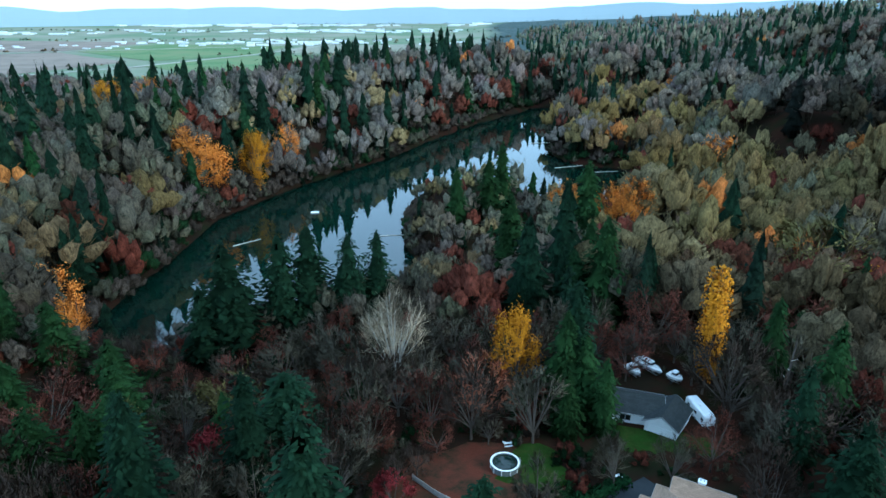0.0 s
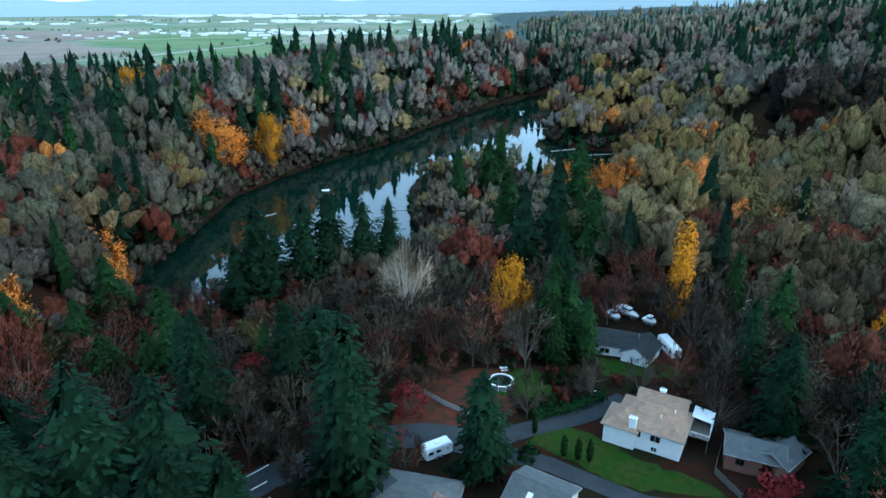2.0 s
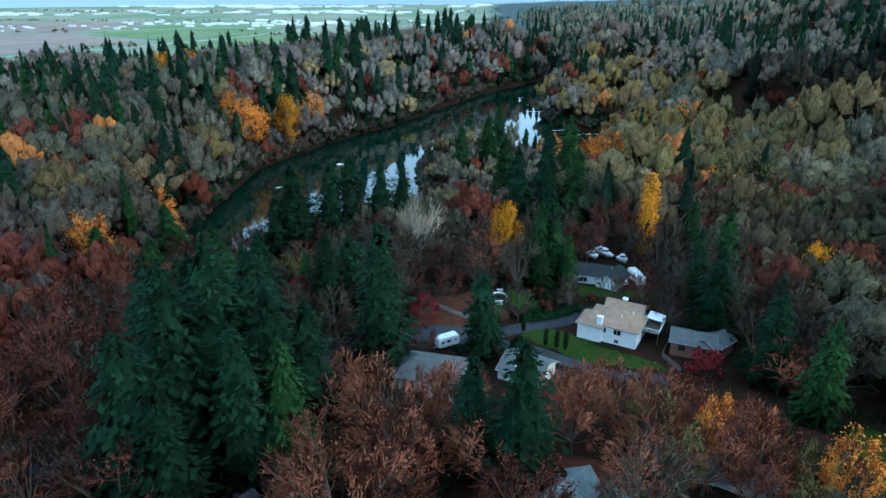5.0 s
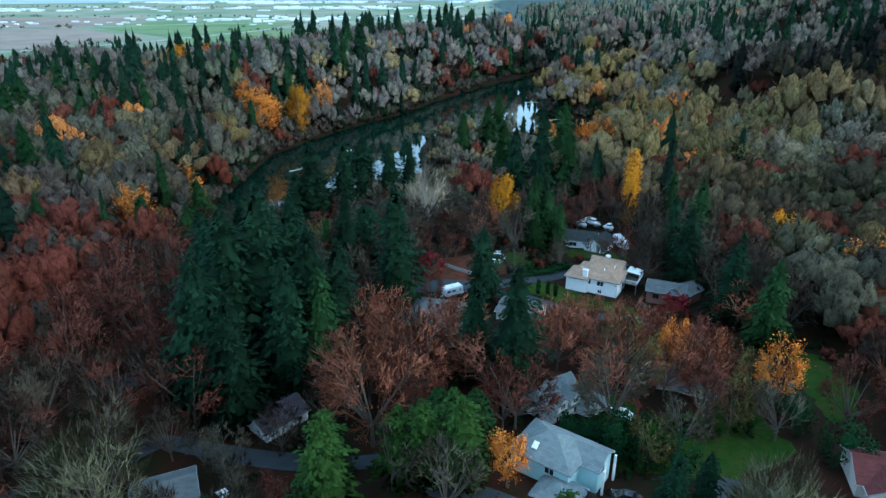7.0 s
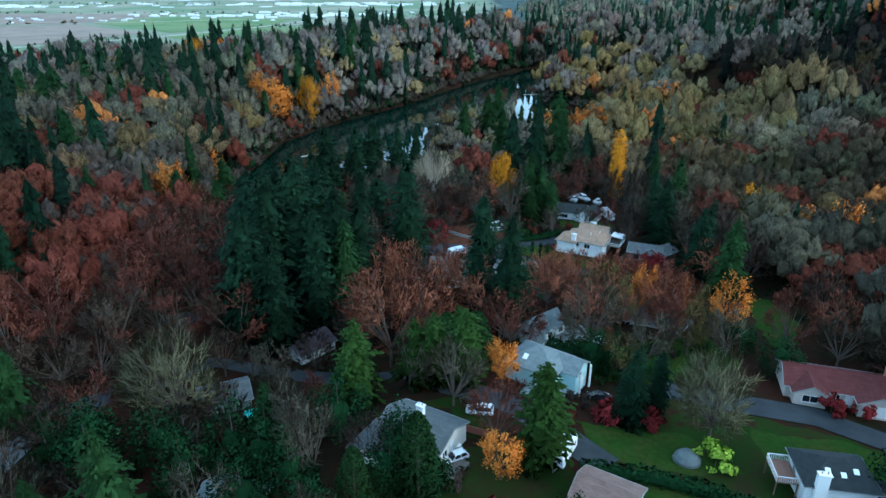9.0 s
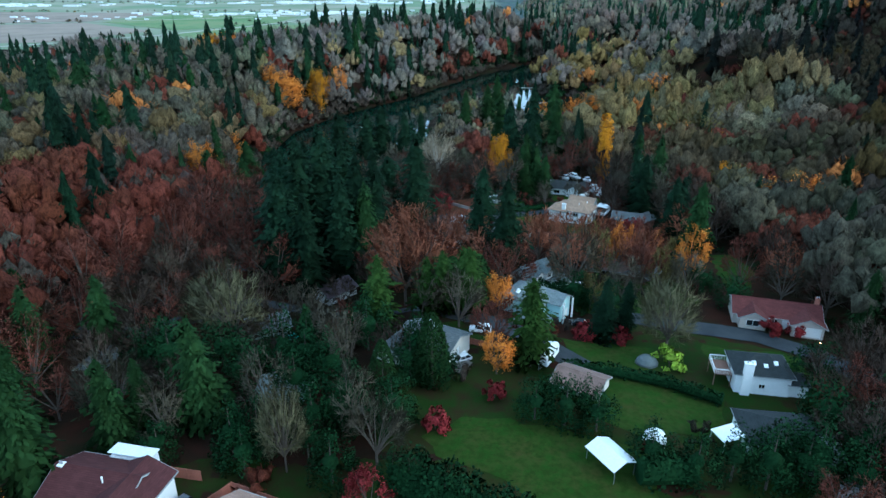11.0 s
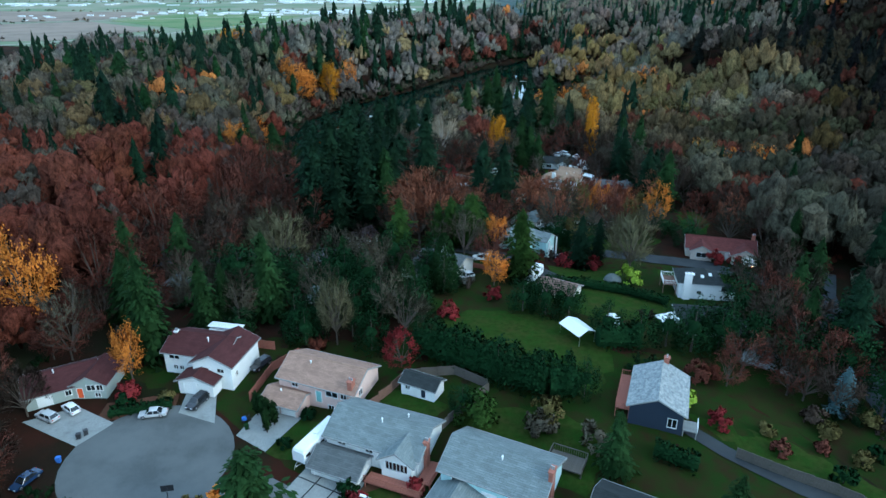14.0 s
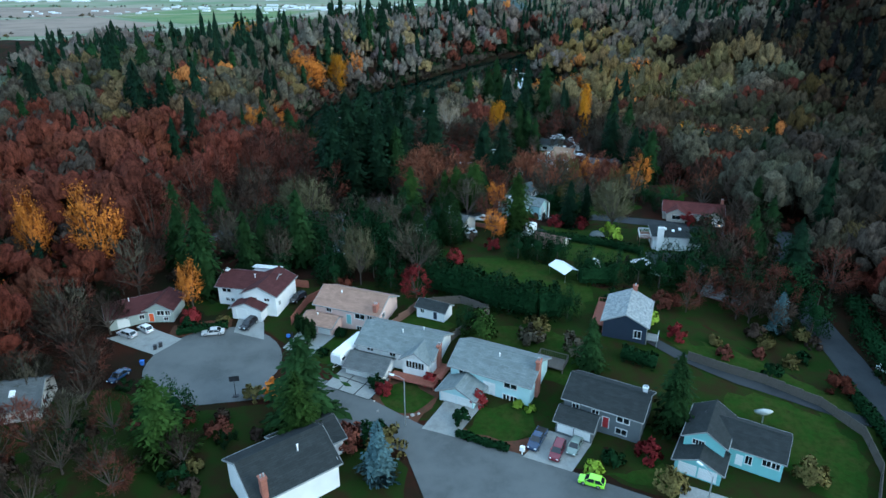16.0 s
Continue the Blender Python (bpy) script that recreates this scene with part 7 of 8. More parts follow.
    for s in (-1, 1):
        part("headlight", Shape().box(-l - 0.01, -l + 0.12, s * w * 0.62 - 0.17, s * w * 0.62 + 0.17, nose * 0.66, nose * 0.84), HEADLIGHT, root)
        part("tail_light", Shape().box(l - 0.1, l + 0.01, s * w * 0.68 - 0.13, s * w * 0.68 + 0.13, belt * 0.66, belt * 0.88), TAIL, root)
        part("mirror", Shape().box(c0 + 0.35, c0 + 0.5, s * (w + 0.02) - 0.09, s * (w + 0.02) + 0.09, belt, belt + 0.14), paint, root)
    return root


P_SILVER, P_WHITE, P_BLUE = car_paint("silver_paint", (0.5, 0.51, 0.52)), car_paint("white_car_paint", (0.78, 0.79, 0.8)), car_paint("blue_paint", (0.015, 0.035, 0.085))
P_RED, P_LIME, P_GREEN, P_BLACK = car_paint("maroon_paint", (0.13, 0.01, 0.022)), car_paint("lime_paint", (0.4, 0.85, 0.06)), car_paint("sage_paint", (0.17, 0.22, 0.2)), car_paint("black_paint", (0.02, 0.022, 0.028))
car(-52.0, -69.7, 10, P_SILVER, "silver sedan parked at the cul-de-sac's kerb")
car(-46.3, -67.0, 70, P_BLACK, "dark blue-black sedan parked before the driveway", "suv")
car(-67.2, -70.6, -25, P_SILVER, "silver estate car on the concrete driveway", "wagon")
car(-64.6, -68.9, -35, P_WHITE, "white hatchback on the concrete driveway", "hatch")
car(-62.6, -83.5, 70, P_BLUE, "blue car parked at the road's edge")
car(3.0, -98.0, 62, P_BLUE, "dark blue pickup truck on the driveway", "pickup", category="pickup truck")
car(5.4, -100.4, 66, P_RED, "maroon saloon parked on the driveway", "suv")
car(8.0, -99.4, 62, P_GREEN, "grey-green sedan parked on the driveway")
car(8.9, -106.2, -22, P_LIME, "bright lime green hatchback parked in the street", "hatch")
car(-0.2, -16.0, -8, P_WHITE, "white sport utility car parked on the lane", "suv")
car(19.4, -8.2, -20, P_BLACK, "dark car parked before the blue-roofed house")
car(23.6, 11.0, -30, P_WHITE, "white car beside the leaf-strewn bank")
car(-39.2, -57.2, 62, P_BLACK, "dark car beside the white house", "suv")
car(53.2, 71.0, -10, P_BLUE, "dark blue car under the trees", "hatch")
car(62.4, -82.5, -60, P_WHITE, "white car on the narrow road", "suv")
car(-3.9, -26.8, 30, P_WHITE, "white car under a carport", "hatch")


def camper(x, y, yaw, length, label, tall=2.9):
    """A travel trailer: rounded white shell on wheels, with windows, a door and a roof hatch."""
    root = thing("travel_trailer", pose(x, y, float(ground_at(x, y)) + 0.15, 0, 0, yaw), label, "trailer")
    l, w = length / 2, 1.2
    s = Shape()
    rings = []
    for px, inset in ((-l, 0.45), (-l + 0.25, 0.1), (-l + 0.6, 0), (l - 0.6, 0), (l - 0.25, 0.1), (l, 0.4)):
        z0, z1 = 0.45 + inset * 0.5, tall - inset
        rings.append([(px, -w, z0), (px, w, z0), (px, w, z1 - 0.25), (px, w - 0.22, z1), (px, -w + 0.22, z1), (px, -w, z1 - 0.25)])
    part("shell", loft(s, rings), CANVAS, root)
    for k in range(3):
        a = -l + 1.0 + k * (length - 2.4) / 2
        for sy in (-1, 1):
            part("window", Shape().box(a - 0.5, a + 0.5, min(sy * w, sy * (w + 0.02)), max(sy * w, sy * (w + 0.02)), 1.5, 2.1), CAR_GLASS, root)
    part("door", Shape().box(0.9, 1.6, -w - 0.03, -w, 0.6, 2.3), WHITE, root)
    part("roof_hatch", Shape().box(-0.4, 0.4, -0.4, 0.4, tall, tall + 0.15), WHITE, root)
    for px in (-0.5, 0.5):
        for sy in (-1, 1):
            t = part("wheel", Shape().tube((px, sy * 0.95, 0.35), (px, sy * 1.22, 0.35), 0.35, 0.35, 14), RUBBER, root)
            part("rim", Shape().tube((px, sy * 1.21, 0.35), (px, sy * 1.24, 0.35), 0.2, 0.18, 10), ALLOY, t)
    part("drawbar", Shape().tube((-l + 0.3, -0.5, 0.45), (-l - 1.1, 0, 0.45), 0.05, 0.05).tube((-l + 0.3, 0.5, 0.45), (-l - 1.1, 0, 0.45), 0.05, 0.05).tube((-l - 1.1, 0, 0.45), (-l - 1.1, 0, -0.1), 0.04, 0.04), STEEL, root)
    return root


camper(-26.2, -76.6, 62, 9.5, "long white travel trailer beside the white house", 3.0)
camper(-2.2, 62.2, 30, 5.6, "small white camper trailer parked by the road")
camper(46.6, 97.6, 98, 8.0, "grey-white trailer under a rounded cover beside the lakeside house", 3.2)
camper(10.4, -25.4, 60, 6.5, "white camper half hidden by a pine")


def boat(x, y, yaw, length, label):
    root = thing("boat", pose(x, y, float(ground_at(x, y)) + 0.1, 0, 0, yaw), label, "boat")
    l = length / 2
    s, rings = Shape(), []
    for px, half, keel in ((-l, 1.1, 0.9), (-l * 0.3, 1.25, 0.75), (l * 0.5, 1.0, 0.85), (l * 0.85, 0.45, 1.2), (l, 0.06, 1.55)):
        rings.append([(px, 0, keel), (px, half * 0.8, keel + 0.35), (px, half, 1.9), (px, half * 0.92, 1.95), (px, -half * 0.92, 1.95), (px, -half, 1.9), (px, -half * 0.8, keel + 0.35)])
    part("hull", loft(s, rings), WHITE, root)
    part("cabin", Shape().box(-l * 0.5, l * 0.35, -0.85, 0.85, 1.95, 3.0, taper=0.18), CANVAS, root)
    part("windscreen", Shape().box(-l * 0.3, l * 0.37, -0.8, 0.8, 2.35, 2.75, taper=0.05), CAR_GLASS, root)
    part("rail", Shape().tube((-l * 0.5, 0.9, 2.0), (l * 0.8, 0.4, 2.5), 0.03, 0.03).tube((-l * 0.5, -0.9, 2.0), (l * 0.8, -0.4, 2.5), 0.03, 0.03).tube((l * 0.8, 0.4, 2.5), (l * 0.8, -0.4, 2.5), 0.03, 0.03), STEEL, root)
    t = part("trailer", Shape().box(-l * 0.9, l * 0.8, -0.6, -0.5, 0.5, 0.6).box(-l * 0.9, l * 0.8, 0.5, 0.6, 0.5, 0.6).box(-l * 0.2, -l * 0.1, -1.1, 1.1, 0.45, 0.55).box(-l * 0.8, -l * 0.7, -0.6, 0.6, 0.55, 1.0).box(l * 0.4, l * 0.5, -0.6, 0.6, 0.55, 1.0), STEEL, root)
    for sy in (-1, 1):
        part("wheel", Shape().tube((-l * 0.15, sy * 1.0, 0.32), (-l * 0.15, sy * 1.2, 0.32), 0.32, 0.32, 12), RUBBER, t)
    return root


boat(41.8, 113.2, -58, 8.5, "white cabin boat on a trailer in a gravel yard")
boat(38.4, 111.5, -62, 4.5, "small white boat on a trailer")
boat(46.0, 109.0, -50, 3.6, "small open boat by the lakeside house")


# ---- garden and street things ----
def hedge(points, width, height, label, leaves=260, mat=None):
    """A clipped hedge: a dense body of leaves on a woody core that follows the ground."""
    root = thing("hedge", pose(points[0][0], points[0][1], float(ground_at(*points[0]))), label, "hedge")
    ox, oy, oz = root.matrix_basis.translation
    r, c, o, core = gen(int(abs(points[0][0] * 31 + points[0][1] * 17))), [], [], Shape()
    for (ax, ay), (bx, by) in zip(points, points[1:]):
        n = int(math.dist((ax, ay), (bx, by)) * leaves / 4)
        s = r.uniform(0, 1, n)
        px, py = ax + (bx - ax) * s, ay + (by - ay) * s
        dx, dy = (by - ay) / math.dist((ax, ay), (bx, by)), -(bx - ax) / math.dist((ax, ay), (bx, by))
        u, h = r.uniform(-1, 1, n), r.uniform(0, 1, n) ** 0.6
        edge = r.uniform(size=n) < 0.5
        u, h = np.where(edge, np.sign(u) * r.uniform(0.8, 1.05, n), u), np.where(edge, h, r.uniform(0.86, 1.06, n))
        u = u * (1 - 0.3 * h ** 3)
        bump = 1 + 0.1 * np.sin(s * 9 + ax) + r.normal(size=n) * 0.05
        x, y = px + dx * u * width / 2 * bump, py + dy * u * width / 2 * bump
        c.append(np.stack([x - ox, y - oy, ground_at(px, py) - oz + h * height * bump], 1))
        way = np.stack([dx * u, dy * u, h * 0.9 - 0.1], 1) + r.normal(size=(n, 3)) * 0.3
        o.append(way / np.linalg.norm(way, axis=1, keepdims=True))
        core.tube((ax - ox, ay - oy, float(ground_at(ax, ay)) - oz + height * 0.42), (bx - ox, by - oy, float(ground_at(bx, by)) - oz + height * 0.42), min(width, height) * 0.4, min(width, height) * 0.4, 8)
    v, t = flakes(r, np.vstack(c), 0.24)
    hedge_out = np.repeat(np.vstack(o), 4, 0)
    crown = new("leaves", tri_mesh("leaves", v, t, mat or HEDGE, out=hedge_out))
    crown.parent = root
    part("inner_leaves", core, mat or HEDGE, root)
    SPOTS.extend((x, y, width) for x, y in points)
    return root


hedge([(-11.5, -56.5), (-5, -60.5), (1, -64.5), (7, -67.5), (11, -67.5)], 6.0, 5.4, "tall dense dark green hedge behind the back gardens", 760)
for i in range(13):
    hx, hy = -13 + i * 2.1, -55.6 - min(i, 7) * 1.5 - max(0, i - 7) * 0.5
    plant("round", hx, hy, 6.0 + 0.9 * math.sin(i * 2.3), wide=0.9, label="dense dark green evergreen in a tall row behind the gardens")
hedge([(12, -28.5), (20, -29.8), (28, -32.5), (35, -37)], 2.2, 1.8, "low clipped green hedge along a lawn")
hedge([(17, -55), (24, -54.5)], 4.5, 4.0, "row of dark evergreen shrubs behind the lawn", 420)
hedge([(19, 3.5), (22.5, -1)], 2.6, 3.2, "dense dark cedar hedge beside the house", 420)
hedge([(13, 5.5), (19, 4)], 2.6, 3.4, "tall dark hedge between two houses", 420)
hedge([(-50, -67.5), (-55, -69), (-58.5, -70)], 1.8, 1.3, "low garden shrubs along the cul-de-sac")
hedge([(19, -80.5), (24, -83)], 2.6, 2.0, "dark shrubs along a driveway", 420)
hedge([(-8.4, -96.4), (-4.5, -98.4), (-1.2, -99.8)], 1.1, 0.9, "low dark shrubs in the mulch bed", 420)
hedge([(14, 70.5), (22, 74.5), (28, 78)], 2.4, 1.6, "shaggy green shrubs along the driveway", 340)
hedge([(53, -86), (51, -100), (46, -112)], 1.8, 1.6, "dark shrubs along the narrow road", 340)
hedge([(62, -95), (62, -85), (65, -72), (70, -60)], 5, 3, "dark green roadside shrubs", 300)


def bush(x, y, size, mat, label):
    root = thing("bush", pose(x, y, float(ground_at(x, y)) - 0.05), label, "bush", "garden bushes")
    r = gen(int(abs(x * 37 + y * 11)))
    v, t = clump_crown(r, size * 1.15, size * 0.75, int(420 + 150 * size), 0.18 + 0.02 * size, 0.02, 22)
    crown = new("leaves", tri_mesh("leaves", v, t, mat, out=outward(v, 0.1)))
    crown.parent = root
    part("stem", Shape().tube((0, 0, -0.2), (0.1, 0, size * 0.6), 0.06, 0.03, 5), BARK, root)
    part("stem", Shape().tube((0, 0, -0.2), (-0.15, 0.1, size * 0.55), 0.05, 0.03, 5), BARK, root)
    SPOTS.append((x, y, size))
    return root


for x, y, s, m, label in ((-19.6, -86.3, 1.9, RED, "round crimson bush in a mulch bed"), (-12.6, -84.6, 1.7, RED, "dark red bush beside the deck"), (-5.2, -89.6, 2.0, RED, "wine-red bush before the pale blue house"),
                          (-21, -84.6, 1.8, HEDGE, "round green bush by the driveway"), (-7.6, -93.8, 1.9, HEDGE, "round green bush by the driveway"), (46.6, 50.8, 5.0, RED, "large crimson bush in full leaf"),
                          (30.6, -26.2, 3.4, LIME, "bright lime-yellow willow bush"), (26.4, -70.2, 2.4, LIME, "yellow-green bush beside the navy house"), (30, -74.6, 2.2, RED, "dark red bush beside the terrace"),
                          (-28.8, -70, 1.5, HEDGE, "small green bush before the pink house"), (-31, -76, 1.4, HEDGE, "small green bush by the driveway"), (2.8, -91.4, 1.0, LIME, "small yellow-green bush by the house"),
                          (1.0, -90.4, 1.0, LIME, "small yellow-green bush by the house"), (-36.8, -86.8, 2.4, ORANGE, "orange-leaved bush at the road's edge"), (-40, -87.5, 2.0, OLIVE, "yellowing bush at the road's edge"),
                          (17.4, -101.6, 2.4, RED, "dark red shrub before the grey house"), (12.6, -102.4, 1.9, HEDGE, "green shrub before the grey house"), (9.6, -104, 1.6, LIME, "small yellow-green conifer bush"),
                          (54, -12.6, 2.6, RED, "crimson shrub before the red-roofed house"), (58.4, -13.2, 2.4, RED, "crimson shrub before the red-roofed house"), (19.4, -14.8, 3.2, RED, "dark red shrub beside the driveway"), (25, -16.6, 2.6, RED, "dark red shrub beneath two dark firs"),
                          (-18, -99.5, 3.4, OLIVE, "olive shrub at the street corner"), (-20, -97, 3.0, HEDGE, "green shrub at the street corner"), (-23.6, -98.6, 3.2, RUST, "rust-leaved shrub at the street corner"),
                          (18.4, -107.6, 2.9, OLIVE, "rounded golden-green conifer bush"), (37, -106.4, 3.1, OLIVE, "rounded golden-green conifer bush"), (12.2, 61, 2.2, HEDGE, "green bush on the lawn"),
                          (6, -73.4, 3.2, OLIVE, "yellow-green bush on the back lawn"), (-4, -74, 4.2, PINE, "leafy green bush by the fence"), (4.6, -76, 3.0, GREY, "bare grey bush on the back lawn"),
                          (12, -79, 3.4, GREY, "bare grey bush on the back lawn"), (-57, -67.6, 1.8, HEDGE, "green garden bush by the cul-de-sac"), (-51.4, -66, 1.6, OLIVE, "yellowing garden bush by the kerb"),
                          (-8, -44.5, 2.6, RED, "red-leaved bush at the lawn's edge"), (0.8, -37, 2.4, RED, "red-leaved bush under an orange tree"), (-57.5, -65.4, 2.4, RED, "red-leaved bush beneath the yellow birch"),
                          (42, -84.6, 2.0, HEDGE, "green bush on the verge"), (36.4, -79.4, 1.8, RUST, "rust-coloured bush on the verge")):
    bush(x, y, s, m, label)
garden = gen(41)
for k in range(46):
    x, y = (garden.uniform(-80, -36), garden.uniform(-116, -90)) if k % 3 else (garden.uniform(26, 58), garden.uniform(-84, -58))
    if free(x, y):
        m, label = ((RUST, "low rust-brown bush in rough grass"), (HEDGE, "low dark green bush in rough grass"), (BROWN, "leafless brown bush in rough grass"), (OLIVE, "yellowing bush in rough grass"))[k % 4]
        bush(x, y, garden.uniform(1.2, 2.6), m, label)


def fence(points, height, mat, label, board=0.9):
    """Posts, rails and single board panels that step along the ground."""
    root = thing("fence", pose(points[0][0], points[0][1], float(ground_at(*points[0]))), label, "fence")
    ox, oy, oz = root.matrix_basis.translation
    for (ax, ay), (bx, by) in zip(points, points[1:]):
        n = max(1, round(math.dist((ax, ay), (bx, by)) / 2.4))
        yaw = math.degrees(math.atan2(by - ay, bx - ax))
        for i in range(n):
            x0, y0, x1, y1 = ax + (bx - ax) * i / n, ay + (by - ay) * i / n, ax + (bx - ax) * (i + 1) / n, ay + (by - ay) * (i + 1) / n
            z = (float(ground_at(x0, y0)) + float(ground_at(x1, y1))) / 2
            span = math.dist((x0, y0), (x1, y1))
            m = pose(x0 - ox, y0 - oy, z - oz, 0, 0, yaw)
            part("post", Shape().box(-0.06, 0.06, -0.06, 0.06, -0.6, height + 0.1), mat, root, at=m)
            s, k = Shape(), max(3, int(span / 0.3))
            line = []
            for j in range(k):
                a, b = 0.07 + (span - 0.14) * j / k, 0.07 + (span - 0.14) * (j + 1) / k
                line += [(a + 0.004, 0.03), (a + 0.02, 0.0), (b - 0.02, 0.0), (b - 0.004, 0.03)]
            line += [(span - 0.07, 0.06), (0.07, 0.06)]
            q = len(line)
            s.add([(a, b, 0.05) for a, b in line] + [(a, b, height) for a, b in line], [(j, (j + 1) % q, q + (j + 1) % q, q + j) for j in range(q)] + [tuple(range(q, 2 * q)), tuple(range(q - 1, -1, -1))])
            part("panel", s, mat, root, at=m)
    return root


fence([(30, -80.5), (35, -84), (40, -86.8), (46, -91.6), (48.6, -98), (46.8, -105), (42, -112), (36, -118)], 1.7, GREY_WOOD, "long weathered board fence curving round the lawn")
fence([(-20, -70.6), (-16.6, -66.6), (-14.8, -63.6)], 1.7, BROWN_WOOD, "brown board fence between back gardens")
fence([(-14.8, -63.4), (-7, -62.8), (-2, -66.5)], 1.7, GREY_WOOD, "grey board fence behind the shed")
fence([(-9.6, -76), (-5, -70.6), (-1.8, -67)], 1.7, GREY_WOOD, "grey board fence between two lawns")
fence([(-38.6, -66), (-37, -58), (-33.6, -53.6), (-24, -57.5)], 1.7, CEDAR_WOOD, "red-brown board fence beside the pink house")
fence([(-52, -50.6), (-44, -51), (-38, -52)], 1.7, CEDAR_WOOD, "red-brown board fence behind the white house")
fence([(-2.6, -20.2), (2.4, -22.4), (5.4, -23.4)], 1.2, CEDAR_WOOD, "low red-brown fence beside the lane")
fence([(22, 44.4), (24, 48), (18, 50.5)], 1.5, GREY_WOOD, "grey board fence round a small garden")
fence([(-4.6, 78), (-1.2, 74.6), (3.8, 70.8), (8.6, 69)], 1.0, STONE, "low grey retaining wall fence by the leaf-covered yard")
fence([(42.2, 52.6), (40.6, 58.4), (43.8, 64)], 1.2, GREY_WOOD, "low grey fence beside the brown house")


def street_lamp(x, y, yaw, label):
    root = thing("street_lamp", pose(x, y, float(ground_at(x, y)), 0, 0, yaw), label, "street lamp", "street lamps")
    part("pole", Shape().tube((0, 0, -0.4), (0, 0, 8.2), 0.1, 0.06, 8), STEEL, root)
    part("arm", Shape().tube((0, 0, 8.1), (0.8, 0, 8.5), 0.04, 0.04, 6).tube((0.8, 0, 8.5), (1.7, 0, 8.55), 0.04, 0.04, 6), STEEL, root)
    part("lamp_head", Shape().box(1.5, 2.3, -0.15, 0.15, 8.47, 8.63, taper=0.04), HEADLIGHT, root)


street_lamp(-15.8, -94.2, 160, "tall grey street lamp with a curved arm")
street_lamp(20.4, -113.6, 120, "tall grey street lamp with a curved arm")


LIT = bpy.data.materials.new("lit_lamp_glass")
LIT.use_nodes = True
LIT.node_tree.nodes["Principled BSDF"].inputs["Base Color"].default_value = (0.9, 0.5, 0.25, 1)
LIT.node_tree.nodes["Principled BSDF"].inputs["Emission Color"].default_value = (1.0, 0.3, 0.12, 1)
LIT.node_tree.nodes["Principled BSDF"].inputs["Emission Strength"].default_value = 6.0


def post_lamp(x, y, label):
    """A garden lamp post with a glowing globe."""
    root = thing("lamp_post", pose(x, y, float(ground_at(x, y))), label, "lamp post", "lamp posts")
    part("pole", Shape().tube((0, 0, -0.3), (0, 0, 2.6), 0.07, 0.05, 8), DARK_METAL, root)
    part("globe", Shape().lathe([(0.02, 2.6), (0.2, 2.66), (0.28, 2.85), (0.2, 3.05), (0.02, 3.1)], 12), LIT, root, "glowing orange lamp globe")
    part("cap", Shape().lathe([(0.24, 3.04), (0.14, 3.16), (0.02, 3.2)], 10), DARK_METAL, root)


post_lamp(58.8, -20.4, "lit garden lamp post glowing orange by the lane")
post_lamp(58.3, -12.4, "lit lamp post beside the red-roofed house")


def hoop(x, y, yaw):
    root = thing("basketball_hoop", pose(x, y, float(ground_at(x, y)) + 0.12, 0, 0, yaw), "black free-standing basketball hoop at the cul-de-sac's edge", "basketball hoop")
    part("base", Shape().box(-0.6, 0.6, -0.4, 0.4, 0, 0.2, taper=0.08), DARK_METAL, root)
    part("pole", Shape().tube((0, 0, 0.15), (0, 0.5, 3.0), 0.07, 0.06, 8), DARK_METAL, root)
    part("backboard", Shape().box(-0.9, 0.9, 0.78, 0.83, 2.75, 3.85), DARK_METAL, root)
    part("rim", Shape().lathe([(0.23, 3.03), (0.25, 3.05), (0.23, 3.07), (0.21, 3.05), (0.23, 3.03)], 16, pose(0, 1.1, 0)), RED_PAINT, root)
    part("bracket", Shape().tube((0, 0.45, 2.9), (0, 0.8, 3.3), 0.04, 0.04), DARK_METAL, root)


hoop(-42.8, -87.2, 10)


def bin_(x, y, mat, label):
    root = thing("wheelie_bin", pose(x, y, float(ground_at(x, y)) + 0.1, 0, 0, x * 40 % 360), label, "bin", "bins")
    part("body", Shape().add([(-0.24, -0.28, 0.05), (0.24, -0.28, 0.05), (0.24, 0.28, 0.05), (-0.24, 0.28, 0.05), (-0.3, -0.36, 1.0), (0.3, -0.36, 1.0), (0.3, 0.36, 1.0), (-0.3, 0.36, 1.0)],
                             [(3, 2, 1, 0), (4, 5, 6, 7), (0, 1, 5, 4), (1, 2, 6, 5), (2, 3, 7, 6), (3, 0, 4, 7)]), mat, root)
    part("lid", Shape().box(-0.33, 0.33, -0.4, 0.38, 1.0, 1.08, taper=0.04), mat, root)
    for s in (-1, 1):
        part("wheel", Shape().tube((s * 0.22, 0.3, 0.12), (s * 0.28, 0.3, 0.12), 0.12, 0.12, 10), RUBBER, root)


for x, y in ((-60.4, -74.8), (-59.8, -74.0), (-27.2, -79.8), (-24.4, -79.0), (-60.6, -79.6), (-37.4, -72.2)):
    bin_(x, y, (BLUE_TARP, HEDGE, DARK_METAL)[int(x * 10) % 3], "plastic wheelie bin standing by the driveway")
root = thing("garden_tractor", pose(-38.0, -70.4, float(ground_at(-38, -70.4)) + 0.1, 0, 0, 30), "small blue ride-on mower by the drive", "mower")
part("body", Shape().box(-0.7, 0.1, -0.35, 0.35, 0.35, 0.9, taper=0.08), BLUE_TARP, root)
part("seat", Shape().box(0.2, 0.65, -0.25, 0.25, 0.6, 0.75).box(0.58, 0.68, -0.25, 0.25, 0.75, 1.15), RUBBER, root)
for px, rr in ((-0.5, 0.22), (0.5, 0.32)):
    for s in (-1, 1):
        part("wheel", Shape().tube((px, s * 0.35, rr), (px, s * 0.52, rr), rr, rr, 12), RUBBER, root)
